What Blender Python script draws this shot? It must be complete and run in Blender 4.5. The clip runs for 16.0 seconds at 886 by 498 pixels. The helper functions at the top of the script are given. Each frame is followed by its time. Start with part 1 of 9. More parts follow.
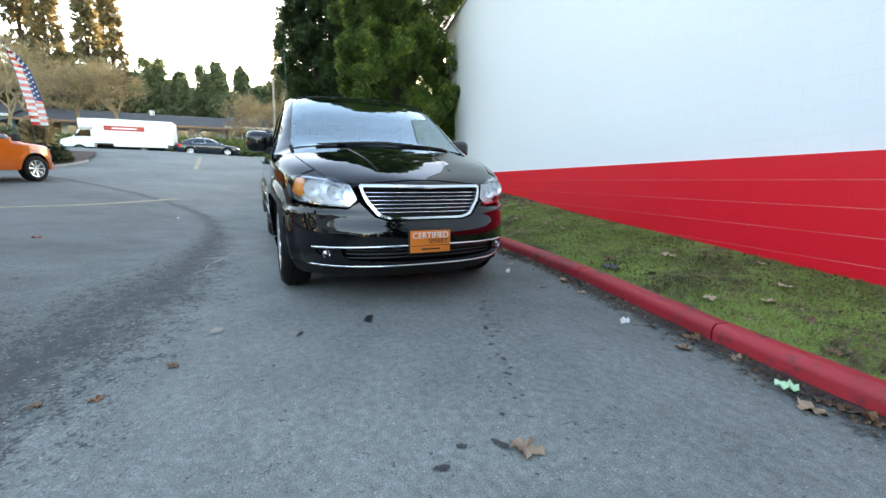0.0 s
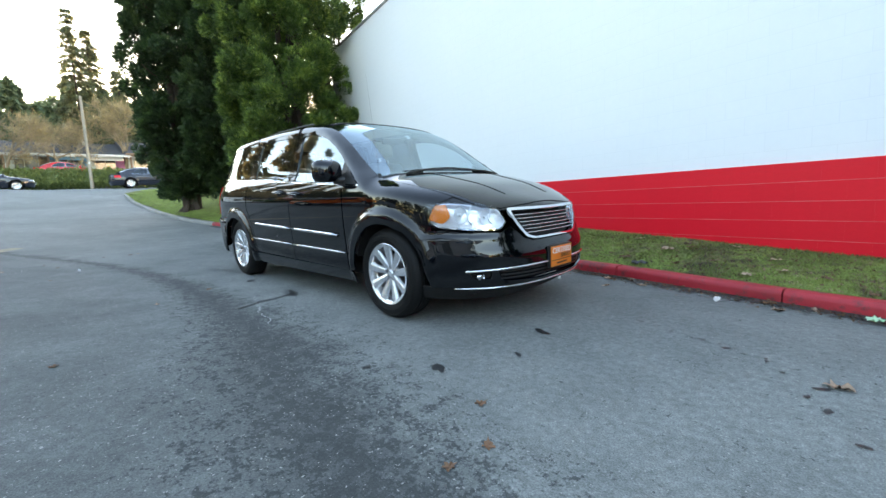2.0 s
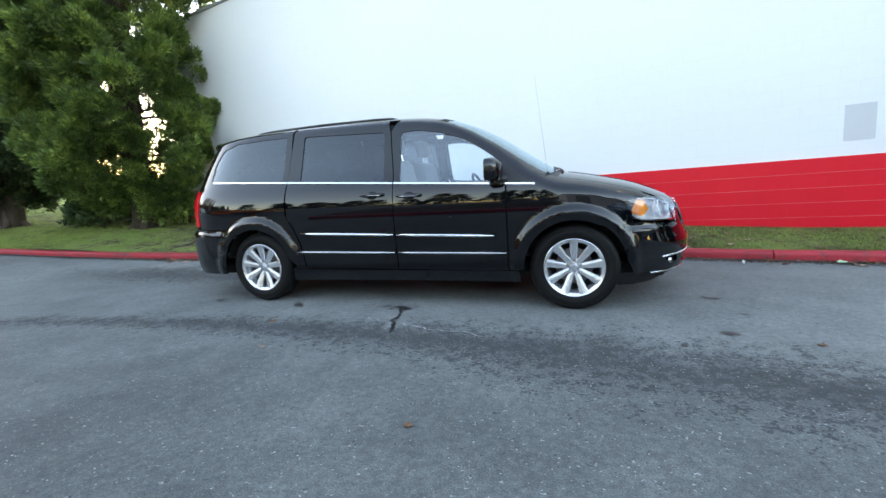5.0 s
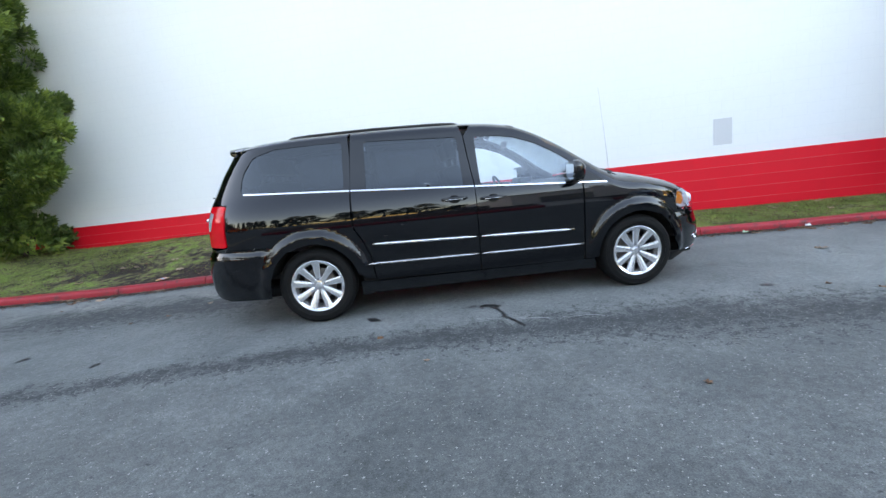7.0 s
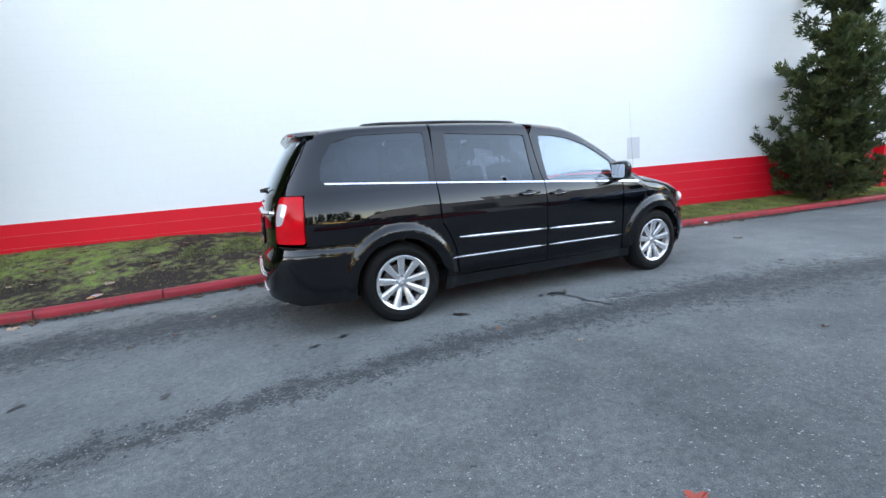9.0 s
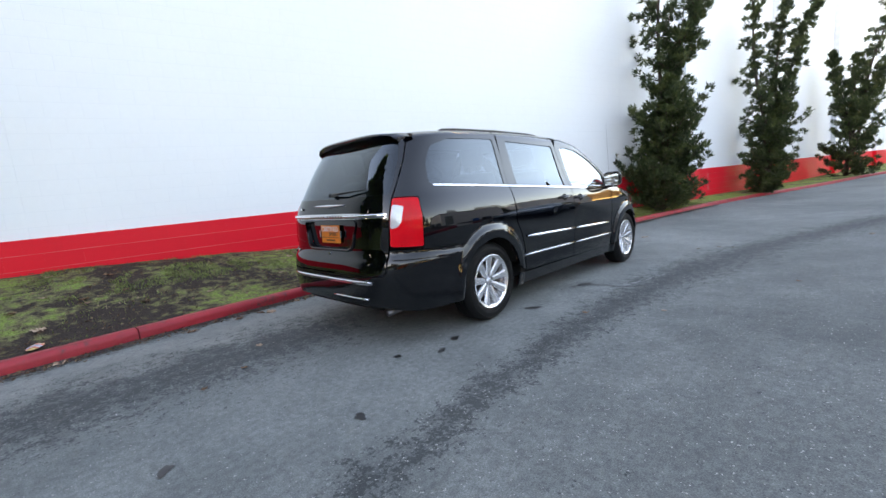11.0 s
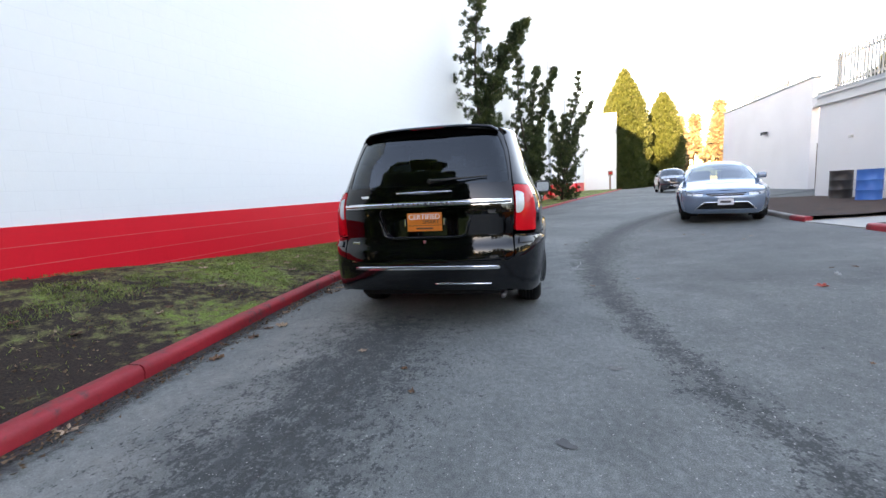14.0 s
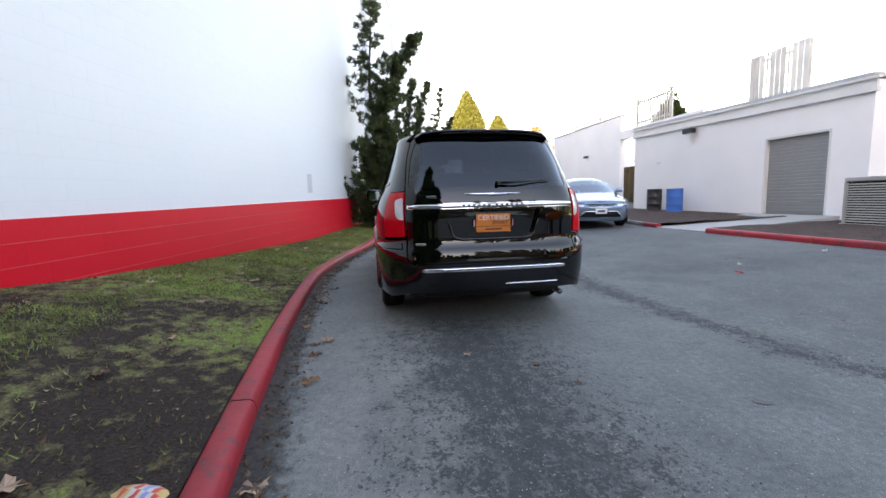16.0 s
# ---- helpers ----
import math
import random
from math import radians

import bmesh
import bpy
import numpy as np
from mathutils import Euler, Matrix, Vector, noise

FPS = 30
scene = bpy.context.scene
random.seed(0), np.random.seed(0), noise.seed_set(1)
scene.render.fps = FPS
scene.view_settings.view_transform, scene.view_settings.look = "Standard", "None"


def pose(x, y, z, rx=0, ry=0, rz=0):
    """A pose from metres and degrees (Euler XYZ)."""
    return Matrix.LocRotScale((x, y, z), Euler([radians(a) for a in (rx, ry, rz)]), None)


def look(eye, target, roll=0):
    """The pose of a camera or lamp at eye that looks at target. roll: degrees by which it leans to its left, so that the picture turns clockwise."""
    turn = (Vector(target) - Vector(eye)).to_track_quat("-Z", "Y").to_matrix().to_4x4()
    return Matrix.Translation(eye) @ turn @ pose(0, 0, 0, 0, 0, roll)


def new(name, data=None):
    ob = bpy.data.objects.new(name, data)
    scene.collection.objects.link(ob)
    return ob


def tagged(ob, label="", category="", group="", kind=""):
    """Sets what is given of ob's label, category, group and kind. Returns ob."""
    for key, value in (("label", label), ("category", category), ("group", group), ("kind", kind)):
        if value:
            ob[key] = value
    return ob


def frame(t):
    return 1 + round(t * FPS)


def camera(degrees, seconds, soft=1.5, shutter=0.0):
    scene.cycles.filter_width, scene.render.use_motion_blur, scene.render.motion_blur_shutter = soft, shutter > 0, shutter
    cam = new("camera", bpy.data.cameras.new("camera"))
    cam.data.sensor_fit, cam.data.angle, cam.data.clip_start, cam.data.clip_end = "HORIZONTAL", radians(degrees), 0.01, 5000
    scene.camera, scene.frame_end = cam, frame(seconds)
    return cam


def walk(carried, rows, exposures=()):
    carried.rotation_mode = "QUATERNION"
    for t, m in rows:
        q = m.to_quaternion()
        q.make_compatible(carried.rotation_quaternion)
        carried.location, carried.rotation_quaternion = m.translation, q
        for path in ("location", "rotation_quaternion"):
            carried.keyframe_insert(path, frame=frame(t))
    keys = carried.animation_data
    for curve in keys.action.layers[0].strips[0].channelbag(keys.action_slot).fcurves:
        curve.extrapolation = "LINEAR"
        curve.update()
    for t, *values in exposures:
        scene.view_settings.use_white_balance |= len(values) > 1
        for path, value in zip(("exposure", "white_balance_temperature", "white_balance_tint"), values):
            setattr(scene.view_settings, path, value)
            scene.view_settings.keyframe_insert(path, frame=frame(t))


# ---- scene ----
cam = camera(92.8, 16.0)
PATH = [
    (0, (5.187, -1.095, 0.92), (3.389, -0.291, 0.57), 0.82),
    (0.5, (5.055, -1.53, 0.927), (3.318, -0.585, 0.629), 0.58),
    (1, (4.818, -2.008, 0.95), (3.15, -0.955, 0.621), -0.67),
    (1.5, (4.503, -2.439, 0.969), (2.91, -1.26, 0.697), -2.04),
    (2, (4.164, -2.882, 0.985), (2.752, -1.492, 0.711), -2.4),
    (2.5, (3.758, -3.229, 1.013), (2.395, -1.802, 0.691), -3.71),
    (3, (3.373, -3.547, 1.038), (2.183, -1.96, 0.785), -3.54),
    (3.5, (2.94, -3.808, 1.059), (1.913, -2.115, 0.773), -4.35),
    (4, (2.477, -4.029, 1.082), (1.601, -2.251, 0.811), -2.23),
    (4.5, (2.032, -4.283, 1.108), (1.312, -2.437, 0.836), -1.87),
    (4.7, (1.846, -4.352, 1.087), (1.169, -2.493, 0.792), -2.47),
    (7, (-0.609, -4.814, 1.234), (-0.479, -2.846, 0.902), -5.52),
    (7.5, (-1.129, -4.758, 1.265), (-0.862, -2.804, 0.935), -3.05),
    (8, (-1.643, -4.702, 1.24), (-1.14, -2.794, 0.914), -4.7),
    (8.5, (-2.141, -4.501, 1.253), (-1.576, -2.614, 0.907), -4.84),
    (9, (-2.641, -4.344, 1.248), (-1.85, -2.538, 0.908), -3.9),
    (9.5, (-3.1, -4.089, 1.199), (-2.167, -2.35, 0.874), -4.13),
    (9.7, (-3.272, -3.977, 1.213), (-2.311, -2.253, 0.891), -3.78),
    (11.8, (-4.986, -2.639, 1.154), (-3.411, -1.433, 0.896), -4.04),
    (12, (-5.062, -2.458, 1.143), (-3.482, -1.26, 0.885), -3.11),
    (12.5, (-5.373, -2.109, 1.114), (-3.647, -1.121, 0.902), -3.31),
    (13, (-5.644, -1.696, 1.102), (-3.846, -0.854, 0.862), -4.03),
    (13.5, (-5.808, -1.291, 1.102), (-3.945, -0.605, 0.856), -2.67),
    (14, (-5.931, -0.888, 1.099), (-3.993, -0.46, 0.852), -2.79),
    (14.5, (-5.979, -0.405, 1.1), (-4.013, -0.131, 0.858), -1.27),
    (15, (-6.059, 0.061, 1.074), (-4.073, 0.055, 0.84), -2.43),
    (15.5, (-6.039, 0.53, 1.097), (-4.066, 0.394, 0.795), -2.96),
    (16, (-5.975, 0.962, 1.101), (-4.013, 0.656, 0.867), -1.39),
]
walk(cam, [(t, look(eye, target, roll)) for t, eye, target, roll in PATH], exposures=[(0, 3.92, 8650, 23), (2.5, 3.95, 8300, 21), (7, 4.08, 8750, 30), (9.5, 4.10, 8850, 31), (12, 3.88, 9200, 34), (12.5, 3.94, 9250, 34), (14.5, 3.87, 9250, 35), (16, 3.77, 9150, 36)])


# ---------------------------------------------------------------- light
world = bpy.data.worlds.new("world")
scene.world = world
world.use_nodes = True
wn = world.node_tree.nodes
sky = wn.new("ShaderNodeTexSky")
sky.sky_type = "NISHITA"
sky.sun_disc = False
SUN_ELEV, SUN_AZ = 5.0, 160.0          # degrees; azimuth counter-clockwise from +x
sky.sun_elevation = radians(SUN_ELEV)
sky.sun_rotation = radians(90 - SUN_AZ)
sky.air_density, sky.dust_density, sky.ozone_density = 1.0, 0.35, 1.8
wn["Background"].inputs["Strength"].default_value = 0.15
world.node_tree.links.new(sky.outputs[0], wn["Background"].inputs["Color"])

sun_data = bpy.data.lights.new("sun", "SUN")
sun_data.energy, sun_data.angle, sun_data.color = 3.6, radians(0.6), (1.0, 0.78, 0.48)
sun = new("sun", sun_data)
_e, _a = radians(SUN_ELEV), radians(SUN_AZ)
sun.matrix_world = look((0, 0, 0), (-math.cos(_e) * math.cos(_a), -math.cos(_e) * math.sin(_a), -math.sin(_e)))
sun.location = (0, 0, 60)


# ---------------------------------------------------------------- materials
def node_mat(name):
    m = bpy.data.materials.new(name)
    m.use_nodes = True
    return m, m.node_tree.nodes, m.node_tree.links, m.node_tree.nodes["Principled BSDF"]


def mat(name, color, rough=0.6, metal=0.0, color2=None, big=0.6, fine=30.0, bump=0.15, depth=0.004, coat=0.0, spread=0.5,
        spec=0.5, each=0.0, detail=5.0):
    """A surface with variation at two scales, fine relief, and uneven gloss."""
    m, n, l, b = node_mat(name)
    if color2 is None:
        color2 = tuple(c * 0.72 for c in color)
    tc = n.new("ShaderNodeTexCoord")
    n1 = n.new("ShaderNodeTexNoise")
    n1.inputs["Scale"].default_value, n1.inputs["Detail"].default_value = big, detail
    n2 = n.new("ShaderNodeTexNoise")
    n2.inputs["Scale"].default_value, n2.inputs["Detail"].default_value = fine, 4
    l.new(tc.outputs["Object"], n1.inputs["Vector"]), l.new(tc.outputs["Object"], n2.inputs["Vector"])
    add = n.new("ShaderNodeMath")
    add.operation = "MULTIPLY_ADD"
    add.inputs[1].default_value = 0.45
    l.new(n2.outputs["Fac"], add.inputs[0]), l.new(n1.outputs["Fac"], add.inputs[2])
    ramp = n.new("ShaderNodeMapRange")
    ramp.inputs[1].default_value, ramp.inputs[2].default_value = 0.725 - spread * 0.5, 0.725 + spread * 0.5
    l.new(add.outputs[0], ramp.inputs[0])
    mix = n.new("ShaderNodeMix")
    mix.data_type = "RGBA"
    mix.inputs[6].default_value, mix.inputs[7].default_value = (*color2, 1), (*color, 1)
    l.new(ramp.outputs[0], mix.inputs[0])
    col = mix.outputs[2]
    if each:
        info, hsv = n.new("ShaderNodeObjectInfo"), n.new("ShaderNodeHueSaturation")
        mr = n.new("ShaderNodeMapRange")
        mr.inputs[3].default_value, mr.inputs[4].default_value = 1 - each, 1 + each
        l.new(info.outputs["Random"], mr.inputs[0]), l.new(mr.outputs[0], hsv.inputs["Value"]), l.new(col, hsv.inputs["Color"])
        col = hsv.outputs[0]
    l.new(col, b.inputs["Base Color"])
    rr = n.new("ShaderNodeMapRange")
    rr.inputs[3].default_value, rr.inputs[4].default_value = max(0.02, rough - 0.08 * (rough > 0.2)), min(1, rough + 0.08 * (rough > 0.2))
    l.new(n2.outputs["Fac"], rr.inputs[0]), l.new(rr.outputs[0], b.inputs["Roughness"])
    b.inputs["Metallic"].default_value, b.inputs["Coat Weight"].default_value = metal, coat
    b.inputs["Coat Roughness"].default_value = 0.03
    b.inputs["Specular IOR Level"].default_value = spec
    if bump:
        bp = n.new("ShaderNodeBump")
        bp.inputs["Strength"].default_value, bp.inputs["Distance"].default_value = bump, depth
        l.new(n2.outputs["Fac"], bp.inputs["Height"]), l.new(bp.outputs[0], b.inputs["Normal"])
    return m


def thin_glass(name, tint, face=0.05, sheen=(0.84, 0.94, 1.0)):
    """A pane: tinted see-through, with a mirror sheen that grows towards grazing angles."""
    m, n, l, b = node_mat(name)
    n.remove(b)
    tr, gl, fr, mx = n.new("ShaderNodeBsdfTransparent"), n.new("ShaderNodeBsdfGlossy"), n.new("ShaderNodeLayerWeight"), n.new("ShaderNodeMixShader")
    tr.inputs[0].default_value, gl.inputs["Roughness"].default_value, fr.inputs["Blend"].default_value = (*tint, 1), 0.015, 0.5
    gl.inputs["Color"].default_value = (*sheen, 1)
    pw, sc = n.new("ShaderNodeMath"), n.new("ShaderNodeMath")
    pw.operation, pw.inputs[1].default_value = "POWER", 3.2
    sc.operation, sc.inputs[1].default_value, sc.inputs[2].default_value = "MULTIPLY_ADD", 1 - face, face
    l.new(fr.outputs["Facing"], pw.inputs[0]), l.new(pw.outputs[0], sc.inputs[0]), l.new(sc.outputs[0], mx.inputs[0]), l.new(tr.outputs[0], mx.inputs[1]), l.new(gl.outputs[0], mx.inputs[2])
    l.new(mx.outputs[0], n["Material Output"].inputs["Surface"])
    return m


def leaf_mat(name, a, b2, c, rough=0.55):
    """Foliage: three tones shared out over the separate sprays, with light coming through."""
    m, n, l, b = node_mat(name)
    geo, cr = n.new("ShaderNodeNewGeometry"), n.new("ShaderNodeValToRGB")
    cr.color_ramp.elements[0].color, cr.color_ramp.elements[1].color = (*a, 1), (*c, 1)
    e = cr.color_ramp.elements.new(0.55)
    e.color = (*b2, 1)
    tc, nz, ad = n.new("ShaderNodeTexCoord"), n.new("ShaderNodeTexNoise"), n.new("ShaderNodeMath")
    nz.inputs["Scale"].default_value = 2.2
    ad.operation, ad.inputs[1].default_value = "MULTIPLY_ADD", 0.36
    mr = n.new("ShaderNodeMapRange")
    mr.inputs[1].default_value, mr.inputs[2].default_value, mr.inputs[3].default_value, mr.inputs[4].default_value = 0.32, 0.68, 0.0, 0.64
    l.new(tc.outputs["Object"], nz.inputs["Vector"]), l.new(nz.outputs["Fac"], mr.inputs[0])
    l.new(geo.outputs["Random Per Island"], ad.inputs[0]), l.new(mr.outputs[0], ad.inputs[2])
    l.new(ad.outputs[0], cr.inputs[0]), l.new(cr.outputs[0], b.inputs["Base Color"])
    b.inputs["Roughness"].default_value = rough
    tl, mx = n.new("ShaderNodeBsdfTranslucent"), n.new("ShaderNodeMixShader")
    mx.inputs[0].default_value = 0.25
    l.new(cr.outputs[0], tl.inputs[0]), l.new(b.outputs[0], mx.inputs[1]), l.new(tl.outputs[0], mx.inputs[2])
    l.new(mx.outputs[0], n["Material Output"].inputs["Surface"])
    return m


def glow(name, color, strength):
    m, n, l, b = node_mat(name)
    b.inputs["Base Color"].default_value = (*color, 1)
    b.inputs["Emission Color"].default_value, b.inputs["Emission Strength"].default_value = (*color, 1), strength
    return m


PAINT = mat("black_car_paint", (0.0012, 0.0018, 0.0030), 0.03, 0, (0.0009, 0.0013, 0.0022), 1.5, 90, 0.0, coat=0.25, spec=0.5)
PLASTIC = mat("black_plastic", (0.012, 0.012, 0.012), 0.45, 0, None, 3, 160, 0.15, 0.001)
RUBBER = mat("tyre_rubber", (0.006, 0.006, 0.006), 0.62, 0, (0.004, 0.004, 0.004), 4, 120, 0.2, 0.001, spec=0.22)
CHROME = mat("chrome", (0.85, 0.86, 0.88), 0.06, 1.0, (0.78, 0.79, 0.81), 2, 60, 0.0)
ALLOY = mat("silver_alloy", (0.72, 0.73, 0.75), 0.24, 0.75, (0.64, 0.65, 0.67), 3, 200, 0.05, 0.0005)
# near-black: puts the shade of hollows into the colour; also plain black parts
DARK = mat("black_and_recess_shade", (0.003, 0.003, 0.003), 0.9, 0, None, 2, 50, 0.1)
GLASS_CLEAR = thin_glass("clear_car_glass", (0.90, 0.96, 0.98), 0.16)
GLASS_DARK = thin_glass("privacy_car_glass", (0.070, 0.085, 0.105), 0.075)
GLASS_REAR = thin_glass("rear_privacy_glass", (0.05, 0.06, 0.075), 0.055)
GLASS_LAMP = thin_glass("lamp_lens_glass", (0.95, 0.96, 0.97), 0.04)
RED_LENS = mat("red_lamp_lens", (0.78, 0.008, 0.014), 0.12, 0, (0.60, 0.004, 0.009), 6, 120, 0.08, 0.001, spec=0.25)
CLEAR_LENS = mat("clear_lamp_lens", (0.64, 0.65, 0.66), 0.15, 0.2, (0.46, 0.47, 0.49), 14, 130, 0.1, 0.001, coat=1.0)
AMBER = mat("amber_lens", (0.85, 0.22, 0.02), 0.15, 0, (0.7, 0.15, 0.01), 10, 100, 0.05, 0.001, coat=1.0)
GREY_TRIM = mat("grey_leather", (0.33, 0.34, 0.35), 0.55, 0, (0.24, 0.25, 0.26), 3, 90, 0.2, 0.002)
DASH = mat("dark_grey_trim", (0.06, 0.06, 0.065), 0.6, 0, None, 3, 120, 0.15, 0.001)
ORANGE_CARD = mat("orange_dealer_card", (0.80, 0.20, 0.025), 0.4, 0, (0.72, 0.17, 0.02), 4, 50, 0.0)
WHITE_INK = mat("white_ink", (0.8, 0.8, 0.8), 0.5, 0, (0.7, 0.7, 0.7), 5, 90, 0.0)
BLACK_INK = mat("black_ink", (0.03, 0.025, 0.02), 0.5, 0, None, 5, 90, 0.0)
MIRROR = mat("mirror_glass", (0.8, 0.82, 0.84), 0.02, 1.0, (0.78, 0.8, 0.82), 1, 5, 0.0)


# ---------------------------------------------------------------- mesh helpers
def thing(name, label, category, at=(0, 0, 0), turn=0.0, group="", kind=""):
    ob = new(name)
    ob.empty_display_size = 0.2
    ob.matrix_basis = at if isinstance(at, Matrix) else pose(*at, 0, 0, turn)
    return tagged(ob, label, category, group, kind)


def mesh_object(name, mesh, material, parent=None, label=""):
    ob = new(name, mesh)
    if material is not None:
        for mm in (material if isinstance(material, (list, tuple)) else [material]):
            mesh.materials.append(mm)
    if parent is not None:
        ob.parent = parent
    if label:
        ob["label"] = label
    return ob


def part(name, bm, material, parent=None, label="", smooth=None):
    """Links a bmesh as one mesh object. smooth: the angle in degrees up to which edges are shaded round."""
    me = bpy.data.meshes.new(name)
    if smooth is not None:
        lim = radians(smooth)
        for fc in bm.faces:
            fc.smooth = True
        for ed in bm.edges:
            if len(ed.link_faces) == 2 and ed.calc_face_angle(0) > lim:
                ed.smooth = False
    bm.to_mesh(me)
    bm.free()
    return mesh_object(name, me, material, parent, label)


def raw(name, verts, faces, material, parent=None, label="", smooth=False):
    """A mesh from arrays: verts (n, 3), faces (m, 3 or 4)."""
    me = bpy.data.meshes.new(name)
    verts, faces = np.asarray(verts, np.float32), np.asarray(faces, np.int32)
    k = faces.shape[1]
    me.vertices.add(len(verts)), me.loops.add(faces.size), me.polygons.add(len(faces))
    me.vertices.foreach_set("co", verts.ravel())
    me.loops.foreach_set("vertex_index", faces.ravel())
    me.polygons.foreach_set("loop_start", np.arange(0, faces.size, k, dtype=np.int32))
    if smooth:
        me.polygons.foreach_set("use_smooth", np.ones(len(faces), bool))
    me.update(calc_edges=True)
    return mesh_object(name, me, material, parent, label)


def box(size, at=(0, 0, 0), bevel=0.0, seg=2, bm=None, turn=None):
    bm = bm or bmesh.new()
    m = Matrix.Translation(at) @ (turn.to_4x4() if turn is not None else Matrix()) @ Matrix.Diagonal((*size, 1))
    made = bmesh.ops.create_cube(bm, size=1, matrix=m)
    if bevel:
        eds = list({e for v in made["verts"] for e in v.link_edges})
        bmesh.ops.bevel(bm, geom=eds, offset=bevel, segments=seg, affect="EDGES", profile=0.6)
    return bm


def rod(a, b2, r1, r2=None, sides=10, bm=None, caps=True):
    bm = bm or bmesh.new()
    a, b2 = Vector(a), Vector(b2)
    d = b2 - a
    m = Matrix.Translation((a + b2) / 2) @ d.to_track_quat("Z", "Y").to_matrix().to_4x4()
    bmesh.ops.create_cone(bm, cap_ends=caps, segments=sides, radius1=r1, radius2=r1 if r2 is None else r2, depth=d.length, matrix=m)
    return bm


def lathe(profile, sides=48, axis="Y", at=(0, 0, 0), bm=None, closed=False):
    """Turns (radius, along) pairs round an axis."""
    bm = bm or bmesh.new()
    rings = []
    for i in range(sides):
        a = 2 * math.pi * i / sides
        ring = []
        for r, h in profile:
            c, s = r * math.cos(a), r * math.sin(a)
            v = (c, h, s) if axis == "Y" else ((c, s, h) if axis == "Z" else (h, c, s))
            ring.append(bm.verts.new(Vector(v) + Vector(at)))
        rings.append(ring)
    n = len(profile)
    for i in range(sides):
        p, q = rings[i], rings[(i + 1) % sides]
        for j in range(n if closed else n - 1):
            k = (j + 1) % n
            try:
                bm.faces.new((p[j], p[k], q[k], q[j]))
            except ValueError:
                pass
    bmesh.ops.recalc_face_normals(bm, faces=bm.faces)
    return bm


def prism(points, depth, axis="Y", at=0.0, bevel=0.0, bm=None):
    """A flat outline given thickness along an axis."""
    bm = bm or bmesh.new()
    def put(p, h):
        return {"Y": (p[0], h, p[1]), "X": (h, p[0], p[1]), "Z": (p[0], p[1], h)}[axis]
    lo = [bm.verts.new(put(p, at)) for p in points]
    hi = [bm.verts.new(put(p, at + depth)) for p in points]
    bm.faces.new(lo), bm.faces.new(list(reversed(hi)))
    n = len(points)
    for i in range(n):
        bm.faces.new((lo[i], hi[i], hi[(i + 1) % n], lo[(i + 1) % n]))
    bmesh.ops.recalc_face_normals(bm, faces=bm.faces)
    if bevel:
        bmesh.ops.bevel(bm, geom=list(bm.edges), offset=bevel, segments=2, affect="EDGES", profile=0.6)
    return bm


def tube(path, r, sides=8, bm=None):
    """A round bar along a list of points; r is one radius or a list."""
    bm = bm or bmesh.new()
    path = [Vector(p) for p in path]
    rs = [r] * len(path) if not isinstance(r, (list, tuple)) else r
    up, rings = Vector((0.13, 0.31, 0.94)), []
    for i, p in enumerate(path):
        d = (path[min(i + 1, len(path) - 1)] - path[max(i - 1, 0)]).normalized()
        s = d.cross(up).normalized()
        t = s.cross(d)
        rings.append([bm.verts.new(p + rs[i] * (math.cos(2 * math.pi * k / sides) * s + math.sin(2 * math.pi * k / sides) * t)) for k in range(sides)])
    for p, q in zip(rings, rings[1:]):
        for k in range(sides):
            bm.faces.new((p[k], p[(k + 1) % sides], q[(k + 1) % sides], q[k]))
    bm.faces.new(list(reversed(rings[0]))), bm.faces.new(rings[-1])
    return bm


def letters(name, words, size, material, parent, m, depth=0.001, label=""):
    cu = bpy.data.curves.new(name, "FONT")
    cu.body, cu.size, cu.extrude, cu.align_x, cu.align_y = words, size, depth, "CENTER", "CENTER"
    tmp = bpy.data.objects.new(name, cu)
    scene.collection.objects.link(tmp)
    me = bpy.data.meshes.new_from_object(tmp.evaluated_get(bpy.context.evaluated_depsgraph_get()))
    bpy.data.objects.remove(tmp)
    ob = mesh_object(name, me, material, parent, label)
    ob.matrix_basis = m
    return ob


def curve_table(pairs):
    """A smooth curve through (place, value) pairs, as a function of arrays."""
    xs, ys = np.array(sorted(pairs), float).T
    h, dl = np.diff(xs), np.diff(ys) / np.diff(xs)
    tg = np.empty_like(ys)
    tg[0], tg[-1] = dl[0], dl[-1]
    for i in range(1, len(xs) - 1):
        tg[i] = 0 if dl[i - 1] * dl[i] <= 0 else (h[i - 1] + h[i]) / (h[i - 1] / dl[i] + h[i] / dl[i - 1])
    def at(x):
        x = np.clip(np.asarray(x, float), xs[0], xs[-1])
        i = np.clip(np.searchsorted(xs, x, side="right") - 1, 0, len(xs) - 2)
        t = (x - xs[i]) / h[i]
        return ((1 + 2 * t) * (1 - t) ** 2 * ys[i] + t * (1 - t) ** 2 * h[i] * tg[i] + t * t * (3 - 2 * t) * ys[i + 1] + t * t * (t - 1) * h[i] * tg[i + 1])
    return at


